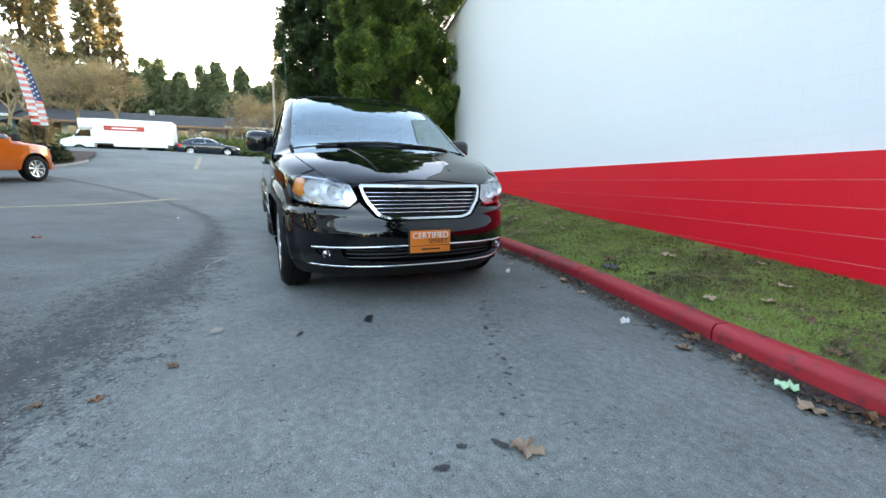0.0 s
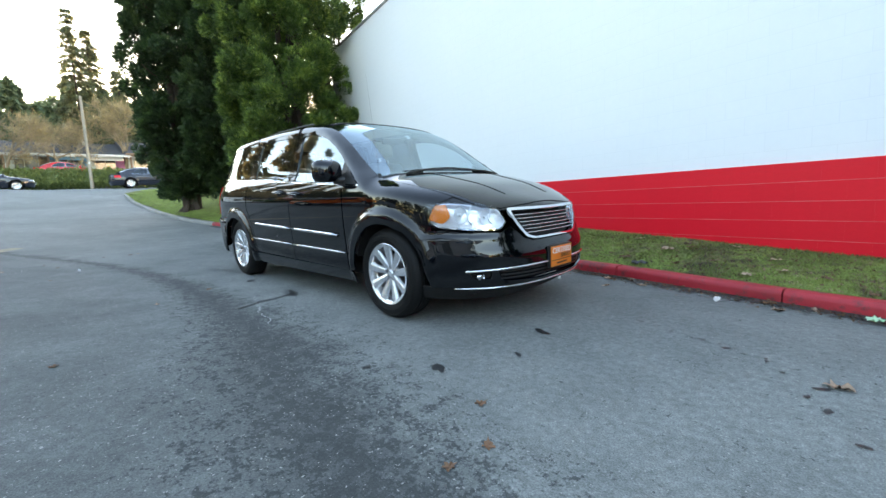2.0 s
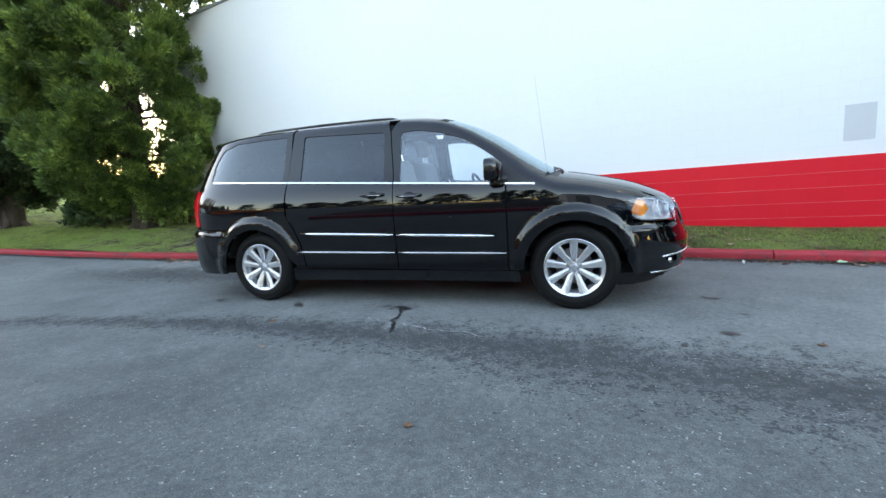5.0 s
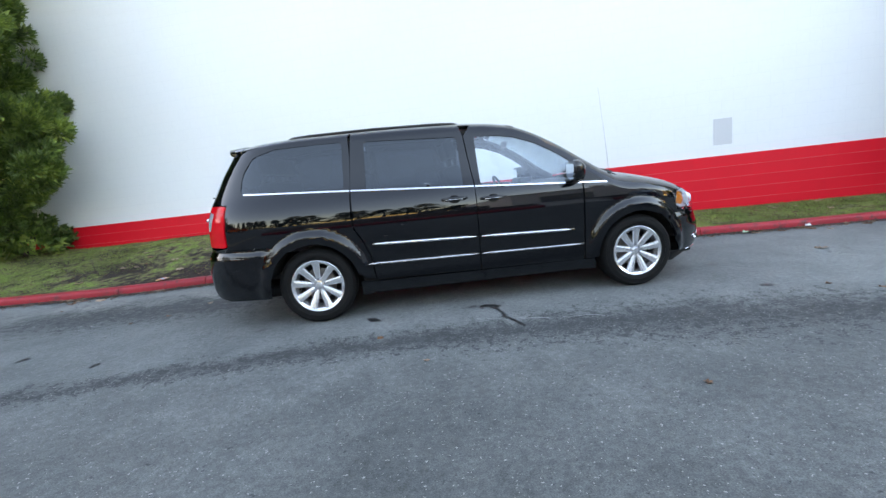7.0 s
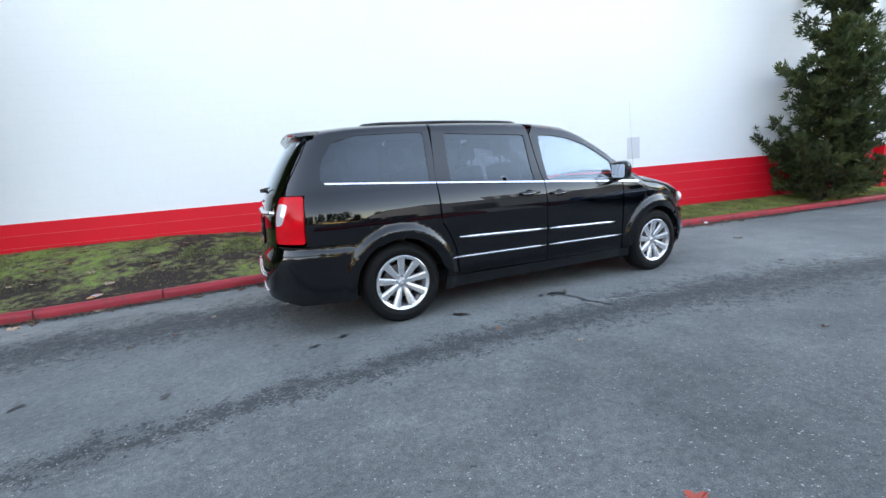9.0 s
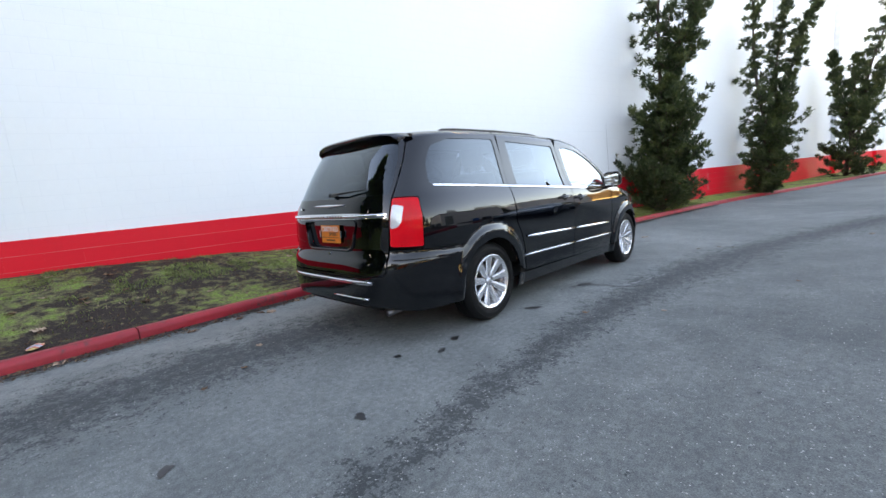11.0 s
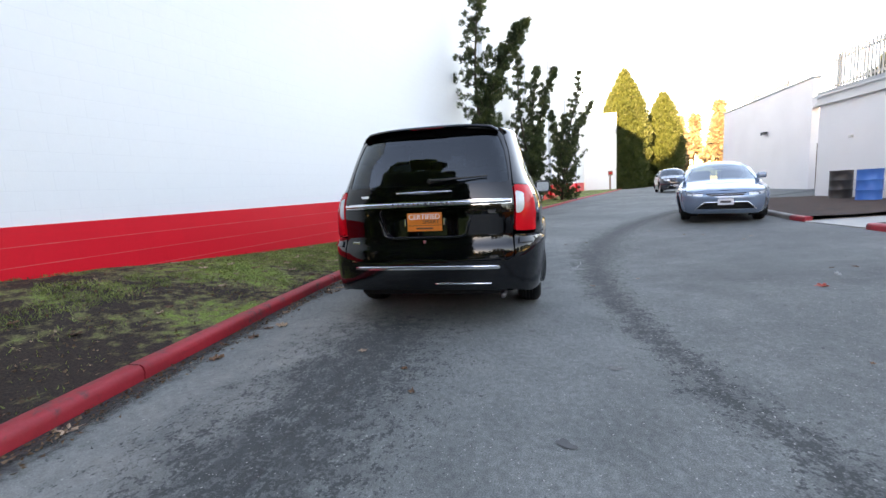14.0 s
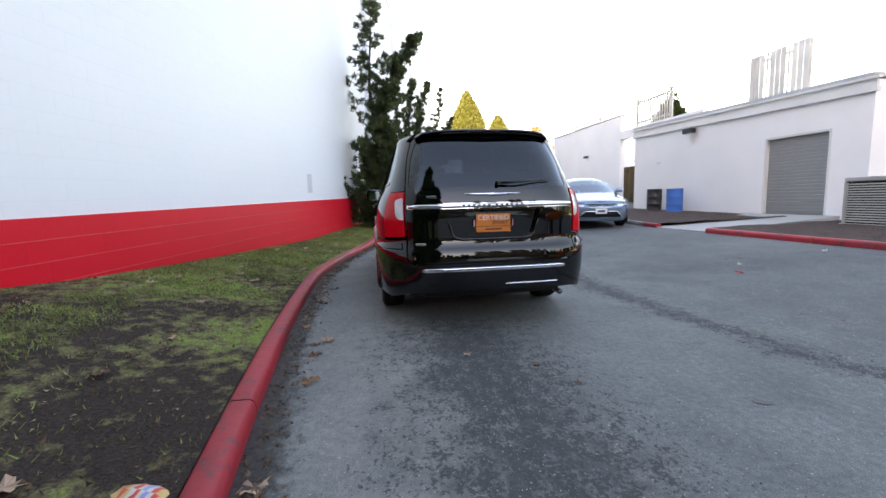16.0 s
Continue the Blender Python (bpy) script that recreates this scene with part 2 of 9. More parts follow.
# ---------------------------------------------------------------- ground, kerbs, verge
rise_x = curve_table([(-600, 16), (-90, 5.2), (-60, 4.0), (-47, 3.6), (-42, 3.35), (-38.6, 2.2), (-34, 2.1), (-26, 1.42), (-20, 0.86), (-16, 0.48), (-12, 0.2),
                      (-9, 0.06), (-6, 0.0), (5, 0.0), (12, 0.06), (20, 0.2), (33, 0.36), (55, 0.55), (100, 1.0), (600, 4.0)])
rise_y = curve_table([(-600, 1.2), (-60, 0.8), (-20, 0.5), (-11, 0.30), (-8, 0.27), (-6, 0.21), (-4, 0.12), (-1.6, 0.0), (3, 0.0), (60, 0.0), (600, 0.0)])
kerb_y = curve_table([(-26, 1.35), (-20, 0.98), (-13.7, 1.2), (-10, 1.62), (-7, 1.62), (-5, 1.52), (-3.7, 1.62), (-2, 1.74), (0, 1.80), (2, 1.58), (3.7, 1.24),
                      (4.4, 1.12), (6, 0.95), (7.7, 0.76), (10.5, 0.38), (13, -0.05), (18, -1.5), (24, -3.4), (30, -5.5), (44, -9.6), (60, -13.5)])
wall_y = lambda x: 3.57 - 0.2 * np.asarray(x, float)
turf_at_wall = curve_table([(-12, 0.48), (-8.8, 0.41), (-6.4, 0.47), (-4.4, 0.53), (-2.3, 0.47), (-1.2, 0.40), (-0.1, 0.34), (1, 0.30), (2, 0.27), (4, 0.205), (4.8, 0.19), (6.5, 0.21), (8.5, 0.23),
                            (20, 0.36), (33, 0.5), (60, 0.75)])


def gz(x, y):
    """The height of the asphalt."""
    return rise_x(x) + rise_y(y)


def asphalt_material():
    m, n, l, b = node_mat("asphalt")
    tc = n.new("ShaderNodeTexCoord")
    sep = n.new("ShaderNodeSeparateXYZ")
    l.new(tc.outputs["Object"], sep.inputs[0])

    def math_node(op, a, b2=None, c=None):
        k = n.new("ShaderNodeMath")
        k.operation = op
        for i, v in enumerate((a, b2, c)):
            if v is None:
                continue
            if isinstance(v, (int, float)):
                k.inputs[i].default_value = v
            else:
                l.new(v, k.inputs[i])
        return k.outputs[0]

    def noise_node(scale, det=4.0, rough=0.55):
        k = n.new("ShaderNodeTexNoise")
        k.inputs["Scale"].default_value, k.inputs["Detail"].default_value, k.inputs["Roughness"].default_value = scale, det, rough
        l.new(tc.outputs["Object"], k.inputs["Vector"])
        return k.outputs["Fac"]

    def ramp(v, lo, hi, a=0.0, c=1.0):
        k = n.new("ShaderNodeMapRange")
        k.inputs[1].default_value, k.inputs[2].default_value, k.inputs[3].default_value, k.inputs[4].default_value = lo, hi, a, c
        l.new(v, k.inputs[0])
        return k.outputs[0]

    big, mid, fine, tiny = noise_node(0.35, 5), noise_node(2.6, 6, 0.65), noise_node(26, 4), noise_node(150, 2)
    patch = noise_node(7.5, 4, 0.7)
    # long worn seam in the lane
    dx = math_node("ADD", sep.outputs[0], 1.1)
    seam = math_node("MULTIPLY_ADD", math_node("MULTIPLY", dx, dx), 0.034, math_node("ADD", sep.outputs[1], 1.64))
    lane = seam
    seam = math_node("ABSOLUTE", math_node("ADD", seam, math_node("MULTIPLY", math_node("SUBTRACT", mid, 0.5), 0.5)))
    seam = math_node("MULTIPLY", seam, ramp(sep.outputs[0], -3.0, 1.5, 3.0, 1.0))
    seam_mask = math_node("MULTIPLY", ramp(seam, 0.03, 0.48, 1.0, 0.0), ramp(patch, 0.30, 0.66, 0.55, 1.0))
    # drip strip in the parking lane, behind and before the parked van
    strip = math_node("ABSOLUTE", math_node("ADD", math_node("SUBTRACT", sep.outputs[1], 0.3), math_node("MULTIPLY", math_node("SUBTRACT", mid, 0.5), 0.9)))
    along = math_node("MULTIPLY", ramp(sep.outputs[0], -7.5, -4.6, 0.0, 1.0), ramp(sep.outputs[0], -2.6, -1.8, 1.0, 0.0))
    strip_mask = math_node("MULTIPLY", math_node("MULTIPLY", ramp(strip, 0.10, 0.62, 1.0, 0.0), along), ramp(patch, 0.38, 0.6, 0.15, 1.0))
    # pitted spots, thick along the seam and the drip strip, scattered elsewhere
    pit = math_node("ADD", math_node("MULTIPLY", noise_node(13, 2, 0.5), 0.36), math_node("MULTIPLY", noise_node(44, 4, 0.68), 0.64))
    crowd = math_node("MAXIMUM", ramp(seam, 0.03, 0.85, 0.18, 0.0), math_node("MULTIPLY", math_node("MULTIPLY", ramp(strip, 0.1, 0.95, 0.175, 0.0), along), 1.0))
    spots = ramp(math_node("ADD", math_node("ADD", pit, crowd), math_node("MULTIPLY", math_node("SUBTRACT", big, 0.5), 0.10)), 0.585, 0.668)
    dark = math_node("MAXIMUM", math_node("MAXIMUM", math_node("MULTIPLY", math_node("MULTIPLY", seam_mask, 0.76), ramp(sep.outputs[0], -3.6, -1.0, 0.5, 1.0)), math_node("MULTIPLY", strip_mask, 0.80)), math_node("MULTIPLY", spots, 0.86))
    tone = math_node("ADD", math_node("MULTIPLY", big, 0.6), math_node("MULTIPLY", mid, 0.4))
    mix = n.new("ShaderNodeMix")
    mix.data_type = "RGBA"
    mix.inputs[6].default_value, mix.inputs[7].default_value = (0.103, 0.112, 0.108, 1), (0.192, 0.203, 0.193, 1)
    l.new(ramp(tone, 0.35, 0.65), mix.inputs[0])
    mix2 = n.new("ShaderNodeMix")
    mix2.data_type, mix2.blend_type = "RGBA", "MULTIPLY"
    mix2.inputs[0].default_value = 1.0
    l.new(mix.outputs[2], mix2.inputs[6])
    comb = n.new("ShaderNodeCombineColor")
    v = math_node("MULTIPLY", ramp(fine, 0.3, 0.7, 0.74, 1.26), ramp(math_node("ADD", lane, math_node("MULTIPLY", math_node("SUBTRACT", mid, 0.5), 0.8)), -0.9, 0.25, 0.80, 1.06))
    v = math_node("MULTIPLY", v, ramp(tiny, 0.35, 0.7, 0.74, 1.32))
    for i in range(3):
        l.new(v, comb.inputs[i])
    l.new(comb.outputs[0], mix2.inputs[7])
    chip = ramp(noise_node(64, 1.5, 0.45), 0.69, 0.73, 0.0, 0.85)
    # pale dust washed up beside the kerb
    dust = math_node("MULTIPLY", math_node("MULTIPLY", ramp(sep.outputs[1], 0.45, 0.8), ramp(sep.outputs[1], 1.15, 1.4, 1.0, 0.0)), math_node("MULTIPLY", ramp(sep.outputs[0], -6.5, -5.0), ramp(sep.outputs[0], -2.6, -1.8, 1.0, 0.0)))
    mixd = n.new("ShaderNodeMix")
    mixd.data_type = "RGBA"
    mixd.inputs[7].default_value = (0.31, 0.285, 0.255, 1)
    l.new(math_node("MULTIPLY", dust, ramp(mid, 0.34, 0.70, 0.05, 0.42)), mixd.inputs[0]), l.new(mix2.outputs[2], mixd.inputs[6])
    mix2 = mixd
    mix3 = n.new("ShaderNodeMix")
    mix3.data_type = "RGBA"
    mix3.inputs[7].default_value = (0.019, 0.0215, 0.023, 1)
    l.new(math_node("MULTIPLY", dark, 0.85), mix3.inputs[0]), l.new(mix2.outputs[2], mix3.inputs[6])
    mix4 = n.new("ShaderNodeMix")
    mix4.data_type = "RGBA"
    mix4.inputs[7].default_value = (0.36, 0.35, 0.33, 1)
    l.new(chip, mix4.inputs[0]), l.new(mix3.outputs[2], mix4.inputs[6])
    l.new(mix4.outputs[2], b.inputs["Base Color"])
    l.new(ramp(fine, 0.3, 0.7, 0.72, 0.95), b.inputs["Roughness"])
    b.inputs["Specular IOR Level"].default_value = 0.24
    bp = n.new("ShaderNodeBump")
    bp.inputs["Strength"].default_value, bp.inputs["Distance"].default_value = 0.3, 0.006
    l.new(math_node("ADD", math_node("MULTIPLY", tiny, 0.5), math_node("ADD", fine, math_node("MULTIPLY", patch, 0.8))), bp.inputs["Height"])
    l.new(bp.outputs[0], b.inputs["Normal"])
    return m


def turf_material(name, earth, mid, green, shift=0.0, lean=0.0):
    """Turf in patches over bare soil."""
    m, n, l, b = node_mat(name)
    tc = n.new("ShaderNodeTexCoord")
    fac = []
    for s, d in ((0.9, 6), (8, 8), (60, 4), (1.7, 3)):
        k = n.new("ShaderNodeTexNoise")
        k.inputs["Scale"].default_value, k.inputs["Detail"].default_value, k.inputs["Roughness"].default_value = s, d, 0.62
        l.new(tc.outputs["Object"], k.inputs["Vector"])
        fac.append(k.outputs["Fac"])
    ad = n.new("ShaderNodeMath")
    ad.operation, ad.inputs[1].default_value = "MULTIPLY_ADD", 0.75
    sx_, lean_ = n.new("ShaderNodeSeparateXYZ"), n.new("ShaderNodeMapRange")
    lean_.inputs[1].default_value, lean_.inputs[2].default_value, lean_.inputs[3].default_value, lean_.inputs[4].default_value = 0.6, 4.2, -lean, lean
    ad2 = n.new("ShaderNodeMath")
    far, bare_x = n.new("ShaderNodeMath"), n.new("ShaderNodeMath")        # barest round x = -3.6
    far.operation, far.inputs[1].default_value, bare_x.operation = "ADD", 3.6, "ABSOLUTE"
    l.new(tc.outputs["Object"], sx_.inputs[0]), l.new(sx_.outputs[0], far.inputs[0]), l.new(far.outputs[0], bare_x.inputs[0]), l.new(bare_x.outputs[0], lean_.inputs[0])
    l.new(fac[0], ad2.inputs[0]), l.new(lean_.outputs[0], ad2.inputs[1])
    l.new(fac[1], ad.inputs[0]), l.new(ad2.outputs[0], ad.inputs[2])
    cr = n.new("ShaderNodeValToRGB")
    e = cr.color_ramp.elements
    e[0].position, e[0].color = 0.785 + shift, (*earth, 1)
    e[1].position, e[1].color = 0.985 + shift, (*green, 1)
    k = e.new(0.880 + shift)
    k.color = (*mid, 1)
    l.new(ad.outputs[0], cr.inputs[0])
    hs, mr = n.new("ShaderNodeHueSaturation"), n.new("ShaderNodeMapRange")
    mr.inputs[1].default_value, mr.inputs[2].default_value, mr.inputs[3].default_value, mr.inputs[4].default_value = 0.3, 0.7, 0.45, 1.55
    l.new(fac[2], mr.inputs[0]), l.new(mr.outputs[0], hs.inputs["Value"]), l.new(cr.outputs[0], hs.inputs["Color"])
    l.new(hs.outputs[0], b.inputs["Base Color"])
    b.inputs["Roughness"].default_value, b.inputs["Specular IOR Level"].default_value = 0.9, 0.2
    bp = n.new("ShaderNodeBump")
    bp.inputs["Strength"].default_value, bp.inputs["Distance"].default_value = 0.9, 0.025
    l.new(fac[2], bp.inputs["Height"]), l.new(bp.outputs[0], b.inputs["Normal"])
    return m


def kerb_paint(name, red):
    """Painted concrete, scuffed dark and worn to bare stone along its edge."""
    m = mat(name, red, 0.55, 0, tuple(c * 0.55 for c in red), 1.3, 22, 0.5, 0.006, spread=0.7, each=0.12)
    n, l, b = m.node_tree.nodes, m.node_tree.links, m.node_tree.nodes["Principled BSDF"]
    src = b.inputs["Base Color"].links[0].from_socket
    tc, nz, mr, mx = n.new("ShaderNodeTexCoord"), n.new("ShaderNodeTexNoise"), n.new("ShaderNodeMapRange"), n.new("ShaderNodeMix")
    nz.inputs["Scale"].default_value, nz.inputs["Detail"].default_value, nz.inputs["Roughness"].default_value = 6.5, 8, 0.72
    mr.inputs[1].default_value, mr.inputs[2].default_value = 0.52, 0.66
    mx.data_type = "RGBA"
    mx.inputs[7].default_value = (0.075, 0.030, 0.030, 1)
    l.new(tc.outputs["Object"], nz.inputs["Vector"]), l.new(nz.outputs["Fac"], mr.inputs[0]), l.new(mr.outputs[0], mx.inputs[0])
    l.new(src, mx.inputs[6]), l.new(mx.outputs[2], b.inputs["Base Color"])
    return m


ASPHALT = asphalt_material()
TURF = turf_material("worn_turf", (0.043, 0.030, 0.024), (0.145, 0.130, 0.062), (0.175, 0.245, 0.056), 0.0, 0.088)
LAWN_TURF = turf_material("lawn_turf", (0.09, 0.075, 0.035), (0.13, 0.165, 0.035), (0.17, 0.225, 0.045), -0.10)
KERB_RED = kerb_paint("red_kerb_paint", (0.53, 0.022, 0.034))
KERB_GREY = mat("bare_concrete", (0.30, 0.29, 0.27), 0.8, 0, (0.17, 0.165, 0.15), 1.5, 25, 0.5, 0.006)
CONCRETE = mat("walkway_concrete", (0.42, 0.41, 0.38), 0.85, 0, (0.32, 0.31, 0.29), 0.8, 30, 0.3, 0.004)
BARK = mat("bark_mulch", (0.085, 0.042, 0.028), 0.95, 0, (0.03, 0.016, 0.012), 5, 45, 1.0, 0.03, spread=0.4)
YELLOW_PAINT = mat("worn_yellow_paint", (0.34, 0.27, 0.14), 0.7, 0, (0.15, 0.135, 0.10), 5, 40, 0.3, 0.003, spread=0.35)
WHITE_PAINT_ROAD = mat("worn_white_paint", (0.45, 0.45, 0.43), 0.7, 0, (0.16, 0.16, 0.16), 6, 40, 0.3, 0.003, spread=0.3)


def grid_sheet(xs, ys, height):
    """Vertices and quads over the product of two rows of places."""
    gx, gy = np.meshgrid(np.asarray(xs, float), np.asarray(ys, float), indexing="ij")
    v = np.stack([gx, gy, height(gx, gy)], -1).reshape(-1, 3)
    nx, ny = gx.shape
    i = np.arange(nx * ny).reshape(nx, ny)
    f = np.stack([i[:-1, :-1], i[1:, :-1], i[1:, 1:], i[:-1, 1:]], -1).reshape(-1, 4)
    return v, f


def spaced(*spans):
    out = []
    for a, b2, s in spans:
        out += list(np.arange(a, b2, s))
    return out + [spans[-1][1]]


ground_x = spaced((-600, -100, 100), (-100, -44, 8), (-44, -30, 0.7), (-30, 16, 0.5), (16, 70, 3), (70, 600, 106))
ground_y = spaced((-600, -60, 90), (-60, -20, 8), (-20, 12, 0.5), (12, 60, 8), (60, 600, 90))
v, f = grid_sheet(ground_x, ground_y, gz)
ground = tagged(raw("ground", v, f, ASPHALT, smooth=True), "grey worn asphalt lane with dark patches and drips", "ground", kind="structure")


def verge_height(x, t):
    """t runs from the back of the kerb (0) to the wall (1)."""
    lo = gz(x, kerb_y(x)) + 0.098
    hi = np.maximum(turf_at_wall(x), lo - 0.02)
    near = lo + (hi - lo) * (3 * t * t - 2 * t ** 3) ** 0.8
    y0 = kerb_y(x) + 0.14
    y = y0 + (wall_y(x) + 0.05 - y0) * t
    mown = lo + 0.022 + 0.36 * (1 - np.exp(-(y - y0) * 0.7)) + 0.02 * np.sin(x * 1.3) * np.sin(y * 1.1)
    w = np.clip((-7.0 - np.asarray(x, float)) / 2.5, 0, 1)
    w = w * w * (3 - 2 * w)
    return near + (mown - near) * w


def verge_z(x, y):
    a = kerb_y(x) + 0.16
    return float(verge_height(x, np.clip((y - a) / (wall_y(x) - a), 0, 1)))


vx = np.array(spaced((-9.5, 12, 0.2), (12, 60, 1.5)))
vt = np.linspace(0, 1, 15)
gx, gt = np.meshgrid(vx, vt, indexing="ij")
ya, yb = kerb_y(gx) + 0.14, wall_y(gx) + 0.05
gy = ya + (yb - ya) * gt
hv = verge_height(gx, gt) + np.array([noise.noise((a * 1.7, b2 * 1.7, 0)) * 0.02 + noise.noise((a * 7, b2 * 7, 5)) * 0.008 for a, b2 in zip(gx.ravel(), gy.ravel())]).reshape(gx.shape) * np.clip(gt * 8, 0, 1) * np.clip((gx + 9.5) / 1.5, 0, 1)
i = np.arange(gx.size).reshape(gx.shape)
f = np.stack([i[:-1, :-1], i[1:, :-1], i[1:, 1:], i[:-1, 1:]], -1).reshape(-1, 4)
verge = tagged(raw("grass_verge", np.stack([gx, gy, hv], -1).reshape(-1, 3), f, TURF, smooth=True), "strip of thin mown grass with bare muddy patches", "grass", kind="structure")

# lawn with the large trees, behind the van
lawn_far = curve_table([(-27, 1.6), (-26, 4.5), (-24, 9), (-20, 14), (-9.5, 16)])
lx = np.array(spaced((-26.6, -9.5, 0.45)))
gx, gt = np.meshgrid(lx, np.linspace(0, 1, 22), indexing="ij")
ya = kerb_y(np.maximum(gx, -26)) + 0.14
yb = np.maximum(lawn_far(gx), ya + 0.2)
gy = ya + (yb - ya) * gt ** 1.5
hv = gz(gx, kerb_y(np.maximum(gx, -26))) + 0.12 + 0.36 * (1 - np.exp(-(gy - ya) * 0.7)) + 0.02 * np.sin(gx * 1.3) * np.sin(gy * 1.1)
i = np.arange(gx.size).reshape(gx.shape)
f = np.stack([i[:-1, :-1], i[1:, :-1], i[1:, 1:], i[:-1, 1:]], -1).reshape(-1, 4)
LAWN_V = np.stack([gx, gy, hv], -1).reshape(-1, 3)
lawn = tagged(raw("lawn", LAWN_V, f, LAWN_TURF, smooth=True), "mown lawn under large conifers, strewn with needles", "grass", kind="structure")


def lawn_z(x, y):
    y0 = float(kerb_y(max(x, -26))) + 0.14
    return float(gz(x, y0 - 0.14)) + 0.12 + 0.36 * (1 - math.exp(-(y - y0) * 0.7))


def kerb_stone(points, material, parent, width=0.135, high=0.106, back=1.0):
    """One kerb stone along a row of (x, y, ground z) points, its face towards the road, with rounded arris."""
    prof = [(0.012, -0.08), (0.0, high * 0.55), (0.008, high * 0.85), (0.03, high), (width - 0.02, high + 0.004), (width, high - 0.012), (width, -0.08)]
    bm, rings = bmesh.new(), []
    pts = [Vector(p) for p in points]
    for k, p in enumerate(pts):
        d = (pts[min(k + 1, len(pts) - 1)] - pts[max(k - 1, 0)])
        nrm = Vector((-d.y, d.x, 0)).normalized() * back
        rings.append([bm.verts.new(p + nrm * o + Vector((0, 0, h + 0.004 * noise.noise((p.x * 3, p.y * 3, h * 9))))) for o, h in prof])
    for a, b2 in zip(rings, rings[1:]):
        for k in range(len(prof) - 1):
            bm.faces.new((a[k], a[k + 1], b2[k + 1], b2[k]))
    bm.faces.new(rings[0]), bm.faces.new(list(reversed(rings[-1])))
    bmesh.ops.recalc_face_normals(bm, faces=bm.faces)
    return part("kerb_stone", bm, material, parent, smooth=50)


def kerb_run(name, label, joints, fn, material_of, back=1.0, step=0.25):
    top = thing(name, label, "kerb", kind="structure")
    for a, b2 in zip(joints, joints[1:]):
        lo, hi = a + 0.006, b2 - 0.006
        k = max(3, int((hi - lo) / step))
        pts = [(x, float(fn(x)), float(gz(x, fn(x)))) for x in np.linspace(lo, hi, k)]
        kerb_stone(pts, material_of((a + b2) / 2), top, back=back)
    return top


kerb_run("kerb_main", "red-painted concrete kerb, scuffed, with open joints", [-26, -23, -20, -17, -14, -11.2, -8.0, -4.97, -3.78, -0.72, 2.3, 3.73, 6.78, 9.8, 12.9, 16, 19, 22, 25, 28, 31, 34, 38, 42, 46, 50, 55, 60],
         kerb_y, lambda x: KERB_RED if x > -11.2 else KERB_GREY)
# the kerb turns away at the mouth of the drive
mouth = thing("kerb_mouth", "grey concrete kerb turning round the lawn's corner", "kerb", kind="structure")
arc = [(-26 - 1.0 * math.sin(a), 3.9 - 2.55 * math.cos(a)) for a in np.linspace(0.05, 2.0, 10)]
kerb_stone([(x, y, float(gz(x, y))) for x, y in reversed(arc)], KERB_GREY, mouth)

# beds with bark along the building across the lane, and the walkway to its roller door
south_kerb = lambda x: -6.22 - 0.04 * np.clip(np.asarray(x, float) - 2.0, 0, 99) - 0.16 * np.clip(np.asarray(x, float) - 4.6, 0, 99)
def bed(name, x0, x1, y1=-11.0):
    xs, ts = np.linspace(x0, x1, 24), np.linspace(0, 1, 12)
    gx, gt = np.meshgrid(xs, ts, indexing="ij")
    ya = south_kerb(gx) - 0.14
    gy = ya + (y1 - ya) * gt
    hv = gz(gx, gy) + 0.10 + np.array([noise.noise((a * 2.3, b2 * 2.3, 2)) * 0.03 for a, b2 in zip(gx.ravel(), gy.ravel())]).reshape(gx.shape)
    i = np.arange(gx.size).reshape(gx.shape)
    f = np.stack([i[:-1, :-1], i[:-1, 1:], i[1:, 1:], i[1:, :-1]], -1).reshape(-1, 4)
    return tagged(raw(name, np.stack([gx, gy, hv], -1).reshape(-1, 3), f, BARK, smooth=True), "planting bed covered in dark red-brown bark", "planting bed", kind="structure")
bed("bark_bed_west", -4.6, 2.35), bed("bark_bed_east", 4.1, 12.4)
kerb_run("kerb_south_west", "red-painted concrete kerb edging a bark bed", [-4.6, -3, 0, 2.35], south_kerb, lambda x: KERB_RED, back=-1.0)
kerb_run("kerb_south_east", "concrete kerb with a worn red end", [4.1, 4.75, 8, 11, 14, 17, 20, 24, 28], south_kerb, lambda x: KERB_RED if x < 4.8 else KERB_GREY, back=-1.0)
bm = bmesh.new()
quad = [(2.36, -6.3), (4.09, -6.3), (6.0, -10.98), (3.3, -10.98)]
lo = [bm.verts.new((x, y, float(gz(x, y)) - 0.05)) for x, y in quad]
hi = [bm.verts.new((x, y, float(gz(x, y)) + (0.02 if y > -7 else 0.12))) for x, y in quad]
bm.faces.new(hi)
for k in range(4):
    bm.faces.new((lo[k], lo[(k + 1) % 4], hi[(k + 1) % 4], hi[k]))
bmesh.ops.recalc_face_normals(bm, faces=bm.faces)
tagged(part("walkway", bm, CONCRETE), "pale concrete walkway up to a roller door", "walkway", kind="structure")


